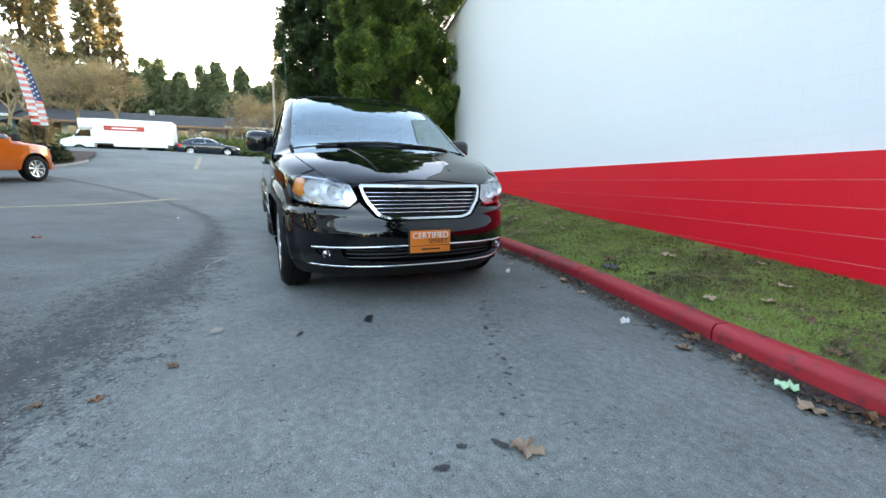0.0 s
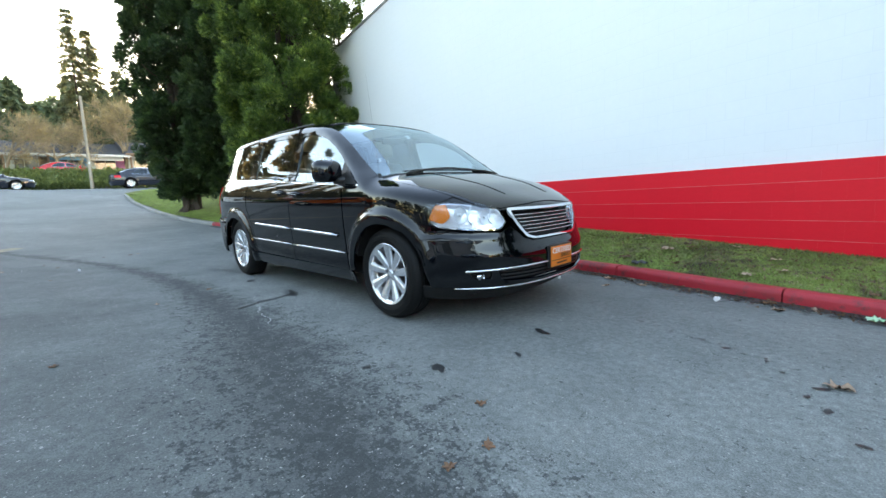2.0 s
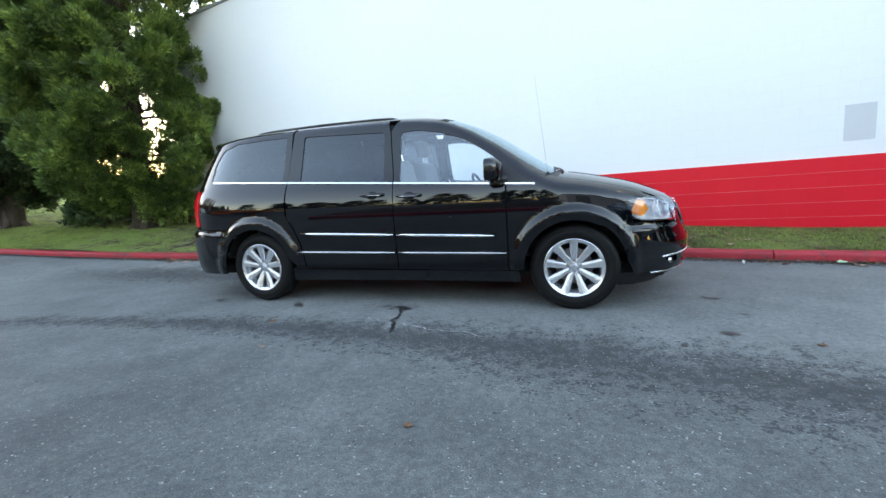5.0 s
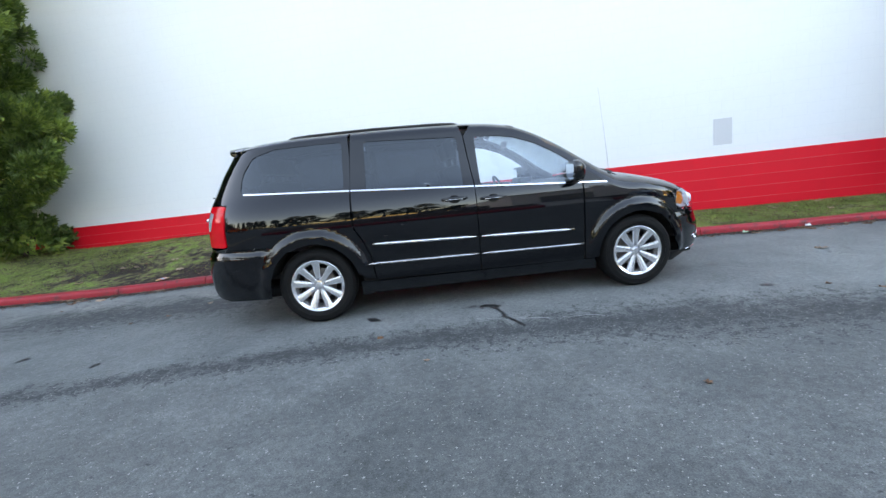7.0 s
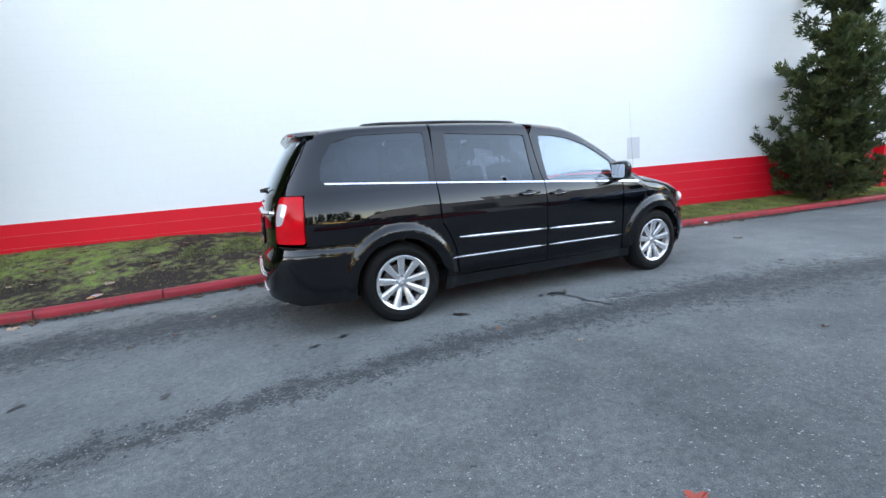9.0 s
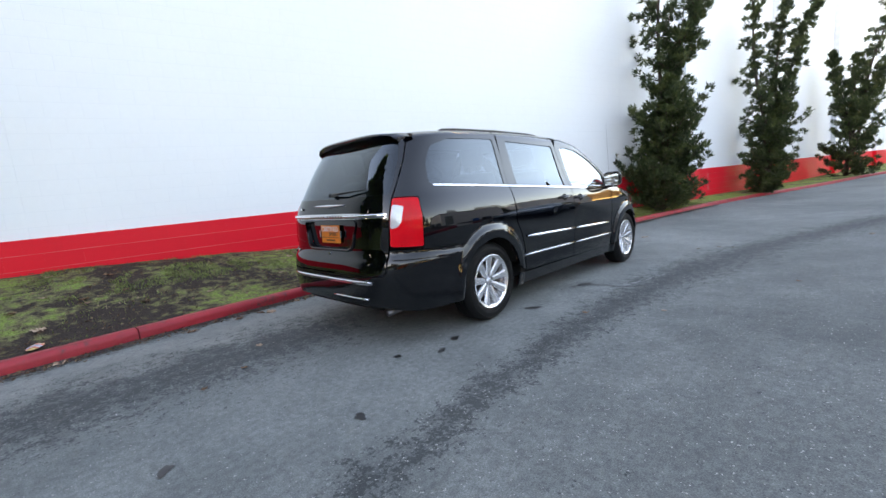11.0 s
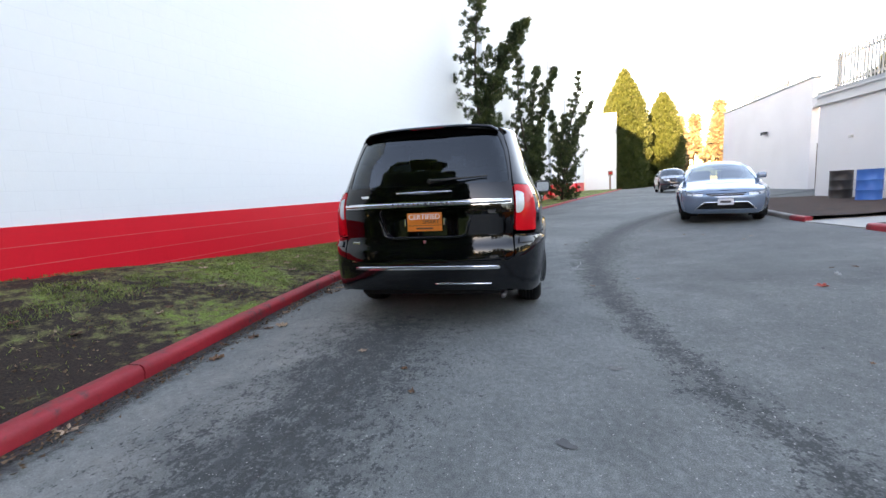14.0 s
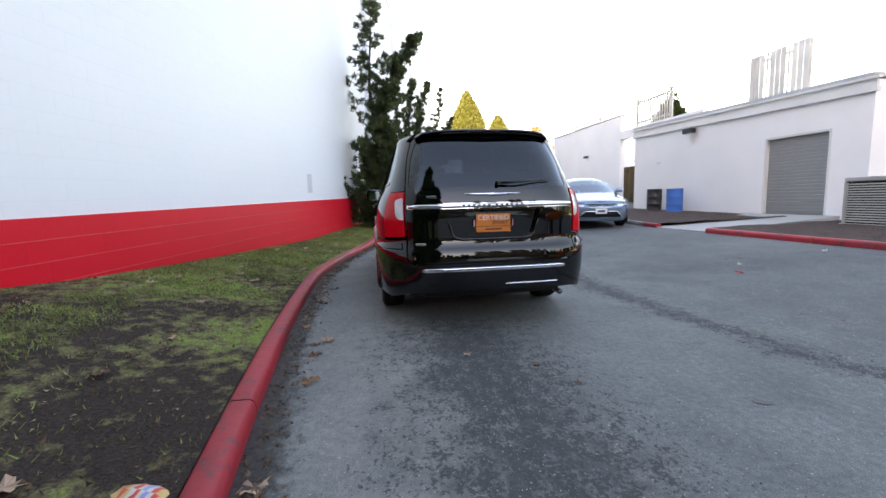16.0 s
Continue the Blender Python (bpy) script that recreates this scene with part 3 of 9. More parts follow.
def paint_stripe(name, points, width, material, label):
    """A stripe of road paint laid on the asphalt."""
    bm, rows = bmesh.new(), []
    pts = [Vector((*p, 0)) for p in points]
    for k, p in enumerate(pts):
        d = (pts[min(k + 1, len(pts) - 1)] - pts[max(k - 1, 0)]).normalized()
        s = Vector((-d.y, d.x, 0)) * width / 2
        rows.append([bm.verts.new((q.x, q.y, float(gz(q.x, q.y)) + 0.006)) for q in (p - s, p + s)])
    for a, b2 in zip(rows, rows[1:]):
        bm.faces.new((a[0], a[1], b2[1], b2[0]))
    bmesh.ops.recalc_face_normals(bm, faces=bm.faces)
    return tagged(part(name, bm, material), label, "road marking", kind="structure")


paint_stripe("yellow_line", [(-8.9, -3.05), (-8.0, -3.5), (-7.0, -4.1), (-6.2, -4.65), (-5.4, -5.4), (-4.9, -6.0)], 0.26, YELLOW_PAINT, "faded yellow line painted across the asphalt")
paint_stripe("yellow_dash", [(x, -3.75 + 0.065 * (x + 20)) for x in np.linspace(-28.5, -20, 14)], 0.22, YELLOW_PAINT, "faded yellow lane dash painted on the asphalt")
paint_stripe("stop_line", [(-33.6, y) for y in np.linspace(-3.0, 1.0, 9)], 0.25, WHITE_PAINT_ROAD, "worn white stop line at the street")

GUTTER = mat("damp_gutter_dirt", (0.035, 0.033, 0.031), 0.6, 0, (0.018, 0.017, 0.016), 4, 50, 0.8, 0.01)
def thin_out(m):
    """Lets the surface below show through, more so towards the far side of the film."""
    n, l = m.node_tree.nodes, m.node_tree.links
    b, out = n["Principled BSDF"], n["Material Output"]
    uv, sp, nz, ad, mr, tr, mx = (n.new("ShaderNode" + k) for k in ("UVMap", "SeparateXYZ", "TexNoise", "Math", "MapRange", "BsdfTransparent", "MixShader"))
    tc = n.new("ShaderNodeTexCoord")
    nz.inputs["Scale"].default_value, nz.inputs["Detail"].default_value, nz.inputs["Roughness"].default_value = 14, 6, 0.7
    ad.operation, ad.inputs[1].default_value = "MULTIPLY_ADD", 1.6
    mr.inputs[1].default_value, mr.inputs[2].default_value = 0.95, 1.55
    l.new(tc.outputs["Object"], nz.inputs["Vector"]), l.new(nz.outputs["Fac"], ad.inputs[0])
    l.new(uv.outputs[0], sp.inputs[0]), l.new(sp.outputs[0], ad.inputs[2]), l.new(ad.outputs[0], mr.inputs[0])
    l.new(mr.outputs[0], mx.inputs[0]), l.new(b.outputs[0], mx.inputs[1]), l.new(tr.outputs[0], mx.inputs[2])
    l.new(mx.outputs[0], out.inputs["Surface"])
thin_out(GUTTER)


def gutter(x0, x1, seed):
    """Film of damp dirt along the foot of the kerb, thinning out towards the lane."""
    bm, rows = bmesh.new(), []
    for x in np.arange(x0, x1, 0.06):
        w = 0.22 + 0.20 * max(0, noise.noise((x * 0.8, seed, 0)) + 0.35)
        y = float(kerb_y(x))
        rows.append([bm.verts.new((x, yy, float(gz(x, yy)) + 0.003 + 0.006 * (k == 0))) for k, yy in enumerate((y + 0.02, y - w))])
    uv = bm.loops.layers.uv.new("across")
    for a, b2 in zip(rows, rows[1:]):
        face = bm.faces.new((a[0], a[1], b2[1], b2[0]))
        for lp, q in zip(face.loops, (0.0, 1.0, 1.0, 0.0)):
            lp[uv].uv = (q, 0.5)
    return tagged(part("gutter_dirt", bm, GUTTER), "dark damp dirt gathered along the red kerb", "dirt", kind="stuff")
gutter(-11, 12, 4)


# ---------------------------------------------------------------- the white and red block building
def block_wall_material(name, color, joint, bw=0.4, bh=0.2, bump=0.25):
    """Painted concrete block: joints show as shallow grooves under the paint."""
    m = mat(name, color, 0.5, 0, tuple(c * 0.93 for c in color), 0.35, 14, 0.0, spread=0.9)
    n, l, b = m.node_tree.nodes, m.node_tree.links, m.node_tree.nodes["Principled BSDF"]
    src = b.inputs["Base Color"].links[0].from_socket
    tc, bt, mp = n.new("ShaderNodeTexCoord"), n.new("ShaderNodeTexBrick"), n.new("ShaderNodeSeparateXYZ")
    cb = n.new("ShaderNodeCombineXYZ")
    l.new(tc.outputs["Object"], mp.inputs[0]), l.new(mp.outputs[0], cb.inputs[0]), l.new(mp.outputs[2], cb.inputs[1])
    l.new(cb.outputs[0], bt.inputs["Vector"])
    bt.inputs["Scale"].default_value, bt.inputs["Brick Width"].default_value, bt.inputs["Row Height"].default_value = 1.0, bw, bh
    bt.inputs["Mortar Size"].default_value, bt.inputs["Mortar Smooth"].default_value = 0.004, 0.6
    mx = n.new("ShaderNodeMix")
    mx.data_type = "RGBA"
    mx.inputs[7].default_value = (*joint, 1)
    sc = n.new("ShaderNodeMath")
    sc.operation, sc.inputs[1].default_value = "MULTIPLY", 0.45
    l.new(bt.outputs["Fac"], sc.inputs[0]), l.new(sc.outputs[0], mx.inputs[0]), l.new(src, mx.inputs[6]), l.new(mx.outputs[2], b.inputs["Base Color"])
    bp, nz, ad = n.new("ShaderNodeBump"), n.new("ShaderNodeTexNoise"), n.new("ShaderNodeMath")
    nz.inputs["Scale"].default_value, nz.inputs["Detail"].default_value = 45, 5
    l.new(tc.outputs["Object"], nz.inputs["Vector"])
    ad.operation, ad.inputs[1].default_value = "MULTIPLY_ADD", -1.2
    l.new(bt.outputs["Fac"], ad.inputs[0]), l.new(nz.outputs["Fac"], ad.inputs[2])
    bp.inputs["Strength"].default_value, bp.inputs["Distance"].default_value = bump, 0.004
    l.new(ad.outputs[0], bp.inputs["Height"]), l.new(bp.outputs[0], b.inputs["Normal"])
    return m


WHITE_BLOCK = block_wall_material("white_painted_block", (0.82, 0.84, 0.86), (0.70, 0.72, 0.75))
RED_BLOCK = mat("red_painted_block", (0.92, 0.015, 0.030), 0.40, 0, (0.83, 0.012, 0.024), 0.9, 40, 0.35, 0.004, each=0.015, spec=0.28)
RED_JOINT = mat("pale_red_joint", (0.82, 0.19, 0.185), 0.7, 0, (0.78, 0.06, 0.065), 2.2, 40, 0.3, 0.003, spread=0.4)
STUCCO = mat("white_stucco", (0.86, 0.84, 0.82), 0.75, 0, (0.78, 0.76, 0.74), 0.5, 40, 0.4, 0.004)
TRIM = mat("cream_trim", (0.72, 0.71, 0.68), 0.55, 0, (0.62, 0.61, 0.58), 1, 40, 0.1, 0.002)
CAP = mat("grey_metal_cap", (0.5, 0.5, 0.5), 0.5, 0.6, (0.4, 0.4, 0.4), 2, 40, 0.1, 0.002)
PATCH = mat("grey_primer_patch", (0.62, 0.63, 0.65), 0.6, 0, (0.57, 0.58, 0.60), 2, 50, 0.1, 0.002)

# the wall's own axes: x along it, y into the building, courses rise by 18.1 mm a metre
WALL_TURN = math.atan(-0.2)
COURSE_RISE = math.atan(0.0181 * math.cos(WALL_TURN))
WALL = Matrix.Translation((0, 3.57, 0)) @ Matrix.Rotation(WALL_TURN, 4, "Z") @ Matrix.Rotation(-COURSE_RISE, 4, "Y")
U0, UM, U1, U2 = -9.7, -4.4, 8.75, 57.0           # ends and the step of the wall, along it
BAND, TOP, TOPM, TOP2 = 1.057, 6.08, 9.2, 11.4      # heights of the red band and of the two parapets
wall_north = thing("wall_north", "tall painted block wall, white over a red base band", "wall", WALL, kind="structure")
part("wall_body", box((UM - U0, 0.3, TOP + 1.0), ((U0 + UM) / 2, 0.17, (TOP - 1.0) / 2)), WHITE_BLOCK, wall_north)
part("wall_body", box((U1 - UM - 0.002, 0.3, TOPM + 1.0), ((UM + U1) / 2, 0.17, (TOPM - 1.0) / 2)), WHITE_BLOCK, wall_north)
part("wall_body", box((U2 - U1 - 0.002, 0.3, TOP2 + 1.0), ((U2 + U1) / 2, 0.17, (TOP2 - 1.0) / 2)), WHITE_BLOCK, wall_north)
part("wall_body", box((10.0, 0.3, TOP2 + 1.0), (U2 + 5.0, 0.9, (TOP2 - 1.0) / 2)), WHITE_BLOCK, wall_north)
part("wall_end", box((0.3, 30, TOP + 1.0), (U0 + 0.15, 15.33, (TOP - 1.0) / 2)), WHITE_BLOCK, wall_north)
part("wall_end", box((0.3, 30, TOP2 - TOPM - 0.1), (U1 + 0.15, 15.33, TOPM + (TOP2 - TOPM - 0.1) / 2)), WHITE_BLOCK, wall_north)
part("wall_end", box((0.3, 30, TOPM - TOP - 0.1), (UM + 0.15, 15.33, TOP + (TOPM - TOP - 0.1) / 2)), WHITE_BLOCK, wall_north)
part("parapet_cap", box((UM - U0 + 0.06, 0.38, 0.07), ((U0 + UM) / 2, 0.17, TOP + 0.035), 0.01), CAP, wall_north)
part("parapet_cap", box((U1 - UM + 0.06, 0.38, 0.07), ((UM + U1) / 2, 0.17, TOPM + 0.035), 0.01), CAP, wall_north)
part("parapet_cap", box((U2 - U1 + 0.06, 0.38, 0.07), ((U2 + U1) / 2 + 0.05, 0.17, TOP2 + 0.035), 0.01), CAP, wall_north)
part("roof_deck", box((UM - U0 - 0.62, 29, 0.2), ((U0 + UM) / 2, 15.2, TOP - 0.5)), CAP, wall_north)
part("roof_deck", box((U1 - UM - 0.62, 29, 0.2), ((UM + U1) / 2, 15.2, TOPM - 0.5)), CAP, wall_north)
part("roof_deck", box((U2 - U1 - 0.62, 29, 0.2), ((U2 + U1) / 2, 15.2, TOP2 - 0.5)), CAP, wall_north)
wing = thing("wall_wing", "white painted wing at the far end of the tall building", "wall", (56.05, -7.72, 0.0), -4, kind="structure")
part("wing_wall", box((0.3, 4.1, TOP2), (0.0, -2.05, TOP2 / 2 - 0.4)), WHITE_BLOCK, wing)
part("wing_wall", box((8.0, 0.3, TOP2), (4.16, -3.95, TOP2 / 2 - 0.4)), WHITE_BLOCK, wing)
part("wing_cap", box((0.4, 4.2, 0.08), (0.0, -2.05, TOP2 - 0.36), 0.01), CAP, wing)
# bed joints behind the painted blocks of the base band
part("joint_backing", box((U2 - U0 - 0.02, 0.02, BAND + 0.9), ((U0 + U2) / 2, -0.0035, (BAND - 0.9) / 2)), RED_JOINT, wall_north)
for u in (12.6, 20.5, 29.0, 38.0, 47.0):
    part("pilaster", box((0.8, 0.22, TOP2 + 0.9), (u, -0.09, (TOP2 - 0.9) / 2), 0.02), WHITE_BLOCK, wall_north)
    part("pilaster_base", box((0.83, 0.25, BAND + 0.9), (u, -0.095, (BAND - 0.9) / 2), 0.01), RED_BLOCK, wall_north)
part("primer_patch", box((0.31, 0.006, 0.46), (5.22, 0.017, 1.48), 0.002), PATCH, wall_north, "pale grey repainted square")

# ---------------------------------------------------------------- the low stucco building across the lane
SOUTH_Y = -11.0
south = thing("wall_south", "low white stucco building with a roller door and flat roof", "building", (0, 0, 0), kind="structure")
BX0, BX1, ZB, ZT = 2.75, 12.3, -0.3, 3.72
DOOR_L, DOOR_R, DOOR_T = 5.62, 3.68, 2.72
tilt = 0.026
def eave(x):
    return ZT + (x - BX0) * tilt
for a, b2, lo2, hi2 in ((BX0, DOOR_R, None, None), (DOOR_L, BX1, None, None), (DOOR_R, DOOR_L, DOOR_T, None)):
    bm = prism([(a, ZB if lo2 is None else lo2), (b2, ZB if lo2 is None else lo2), (b2, eave(b2)), (a, eave(a))], -0.25, "Y", SOUTH_Y)
    part("stucco_wall", bm, STUCCO, south)
part("stucco_wall", box((0.25, 11.7, ZT - ZB), (BX0 + 0.125, SOUTH_Y - 0.252 - 5.85, (ZT + ZB) / 2)), STUCCO, south)
part("stucco_wall", box((0.25, 11.7, ZT - ZB + 0.2), (BX1 - 0.125, SOUTH_Y - 0.252 - 5.85, (ZT + ZB) / 2 + 0.1)), STUCCO, south)
for o, h0, h1, dpt in ((0.10, 0.0, 0.10, 0.10), (0.06, 0.10, 0.30, 0.06), (0.12, 0.30, 0.36, 0.12)):
    part("fascia", prism([(BX0 - o, eave(BX0) - 0.3 + h0), (BX1 + o, eave(BX1) - 0.3 + h0), (BX1 + o, eave(BX1) - 0.3 + h1), (BX0 - o, eave(BX0) - 0.3 + h1)], dpt, "Y", SOUTH_Y + 0.001), TRIM, south)
part("flat_roof", prism([(BX0, eave(BX0) + 0.061), (BX1, eave(BX1) + 0.061), (BX1, eave(BX1) + 0.16), (BX0, eave(BX0) + 0.16)], -12, "Y", SOUTH_Y + 0.1), CAP, south)
ROLLER = mat("grey_roller_door", (0.30, 0.30, 0.29), 0.55, 0.2, (0.26, 0.26, 0.25), 0.7, 30, 0.1, 0.002)
rd = thing("roller_door", "grey steel roller door, shut, in a white frame", "door", (0, 0, 0), kind="structure")
nsl = 26
for k in range(nsl):
    h = (DOOR_T - 0.18) / nsl
    part("slat", box((DOOR_L - DOOR_R - 0.1, 0.02, h - 0.004), ((DOOR_L + DOOR_R) / 2, SOUTH_Y - 0.12, 0.2 + h * (k + 0.5)), 0.006, 1), ROLLER, rd)
for x in (DOOR_L - 0.03, DOOR_R + 0.03):
    part("frame", box((0.055, 0.2, DOOR_T - 0.05), (x, SOUTH_Y - 0.09, DOOR_T / 2), 0.005, 1), TRIM, rd)
part("frame", box((DOOR_L - DOOR_R - 0.004, 0.2, 0.06), ((DOOR_L + DOOR_R) / 2, SOUTH_Y - 0.09, DOOR_T - 0.035), 0.005, 1), TRIM, rd)


def wall_light(x, y, z, s=1.0):
    t = thing("wall_light", "bronze flood light fixed to a white wall, switched off", "light", (x, y, z))
    part("housing", box((0.34 * s, 0.16 * s, 0.13 * s), (0, 0.17 * s, 0.0), 0.02), PLASTIC, t)
    part("arm", box((0.08 * s, 0.12 * s, 0.05 * s), (0, 0.05 * s, 0.03), 0.008), PLASTIC, t)
    part("lens", box((0.3 * s, 0.12 * s, 0.02), (0, 0.17 * s, -0.075 * s), 0.004), CLEAR_LENS, t)
    return t
wall_light(8.62, SOUTH_Y, 3.42, 1.35)
conduit = thing("conduit_box", "small white junction box on the stucco", "junction box", (10.6, SOUTH_Y, 2.4))
part("body", box((0.14, 0.07, 0.08), (0, 0.036, 0), 0.01), TRIM, conduit)

# the taller white building farther on, with the gap between the two
FAR_Y = -14.6
GAP_WOOD = mat("brown_stained_boards", (0.20, 0.13, 0.055), 0.8, 0, (0.09, 0.06, 0.028), 2, 30, 0.4, 0.004, each=0.2)
far_b = thing("wall_far_south", "white stucco building farther along the lane", "building", (0, 0, 0), kind="structure")
part("stucco_wall", box((10.2, 0.3, 7.0), (19.4 + 5.1, FAR_Y - 0.15, 2.55)), STUCCO, far_b)
part("stucco_wall", box((0.3, 12, 7.0), (29.45, FAR_Y - 6.31, 2.55)), STUCCO, far_b)
part("stucco_wall", box((0.3, 9, 7.0), (19.55, FAR_Y - 7.8, 2.55)), STUCCO, far_b)
part("parapet_cap", box((10.3, 0.4, 0.1), (24.5, FAR_Y - 0.15, 6.11), 0.02), CAP, far_b)
part("gap_lintel", box((6.85, 0.3, 0.5), (15.95, FAR_Y - 0.15, 4.85)), STUCCO, far_b)
for k in range(31):
    part("gap_board", box((0.27, 0.03, 2.7), (12.6 + 0.28 * k, FAR_Y - 1.2, 1.6), 0.004, 1), GAP_WOOD, far_b)
wall_light(23.5, FAR_Y, 3.9, 1.2)
SCREEN = mat("grey_wood_screen", (0.66, 0.61, 0.54), 0.8, 0, (0.50, 0.46, 0.40), 2, 40, 0.4, 0.006, each=0.15)
def roof_screen(x0, x1, y, z0, z1, wide=0.105):
    t = thing("roof_screen", "weathered plank screen hiding plant on the roof", "screen", (0, 0, 0))
    nb = int((x1 - x0) / 0.2)
    for k in range(nb):
        part("plank", box((wide if k % 4 != 3 else 0.07, 0.03, z1 - z0), (x0 + (k + 0.5) * (x1 - x0) / nb, y, (z0 + z1) / 2), 0.004, 1), SCREEN, t)
    for z in (z0 + 0.25, z1 - 0.25):
        part("rail", box((x1 - x0, 0.06, 0.09), ((x0 + x1) / 2, y - 0.05, z)), SCREEN, t)
    for x in (x0 + 0.1, x1 - 0.1):
        part("post", box((0.09, 0.09, z1 - z0), (x, y - 0.13, (z0 + z1) / 2)), SCREEN, t)
    return t
roof_screen(7.2, 9.6, SOUTH_Y - 3.2, eave(7) + 0.16, 6.4, 0.19), roof_screen(14.9, 18.1, FAR_Y - 0.1, 5.1, 6.75), roof_screen(23.8, 27.8, FAR_Y - 1.0, 6.0, 6.95)


def barrel(x, y, material, label):
    t = thing("steel_barrel", label, "barrel", (x, y, float(gz(x, y)) + 0.09), group="barrels by the wall")
    pr = [(0.0, 0.02), (0.27, 0.02), (0.285, 0.0), (0.29, 0.015), (0.283, 0.03)]
    for h in (0.29, 0.58):
        pr += [(0.283, h - 0.025), (0.296, h), (0.283, h + 0.025)]
    pr += [(0.283, 0.85), (0.292, 0.865), (0.288, 0.885), (0.272, 0.885), (0.27, 0.865), (0, 0.865)]
    part("drum", lathe(pr, 36, "Z"), material, t, smooth=35)
    part("bung", rod((0.15, 0, 0.865), (0.15, 0, 0.89), 0.03, sides=12), PLASTIC, t)
    return t
barrel(10.05, -10.45, mat("black_barrel_paint", (0.02, 0.02, 0.022), 0.4, 0, (0.035, 0.03, 0.028), 3, 40, 0.1, 0.002), "black steel barrel standing on bark")
barrel(8.72, -10.36, mat("blue_barrel_paint", (0.01, 0.16, 0.50), 0.55, 0, (0.008, 0.12, 0.40), 3, 40, 0.1, 0.002), "blue steel barrel standing on bark")


def air_unit(x, y, z):
    t = thing("air_conditioner", "beige outdoor air-conditioning unit with grey louvred sides", "air conditioner", (x, y, z))
    shell = mat("beige_enamel", (0.40, 0.39, 0.36), 0.5, 0.1, (0.33, 0.32, 0.30), 2, 50, 0.1, 0.002)
    part("base", box((1.0, 0.9, 0.08), (0, 0, 0.03), 0.01), CONCRETE, t)
    part("core", box((0.86, 0.76, 0.98), (0, 0, 0.56)), DARK, t)
    part("top", box((0.94, 0.84, 0.09), (0, 0, 1.1), 0.02), shell, t)
    for sx in (-1, 1):
        for sy in (-1, 1):
            part("corner_post", box((0.06, 0.06, 1.0), (sx * 0.44, sy * 0.39, 0.56), 0.01), shell, t)
    for k in range(16):
        for sy in (-1, 1):
            part("louvre", box((0.82, 0.012, 0.03), (0, sy * 0.40, 0.12 + k * 0.058), turn=Euler((0.5 * sy, 0, 0)).to_matrix()), shell, t)
        for sx in (-1, 1):
            part("louvre", box((0.012, 0.72, 0.03), (sx * 0.445, 0, 0.12 + k * 0.058), turn=Euler((0, -0.5 * sx, 0)).to_matrix()), shell, t)
    part("fan_guard", lathe([(0.05, 1.16), (0.3, 1.155), (0.33, 1.145)], 24, "Z"), DARK, t)
    t.scale = (0.92, 0.92, 0.88)
    return t
air_unit(1.15, -9.2, float(gz(1.15, -9.2)) + 0.05), air_unit(0.0, -9.5, float(gz(0.0, -9.5)) + 0.05)


# ---------------------------------------------------------------- the black minivan
from mathutils import geometry as plane_geometry


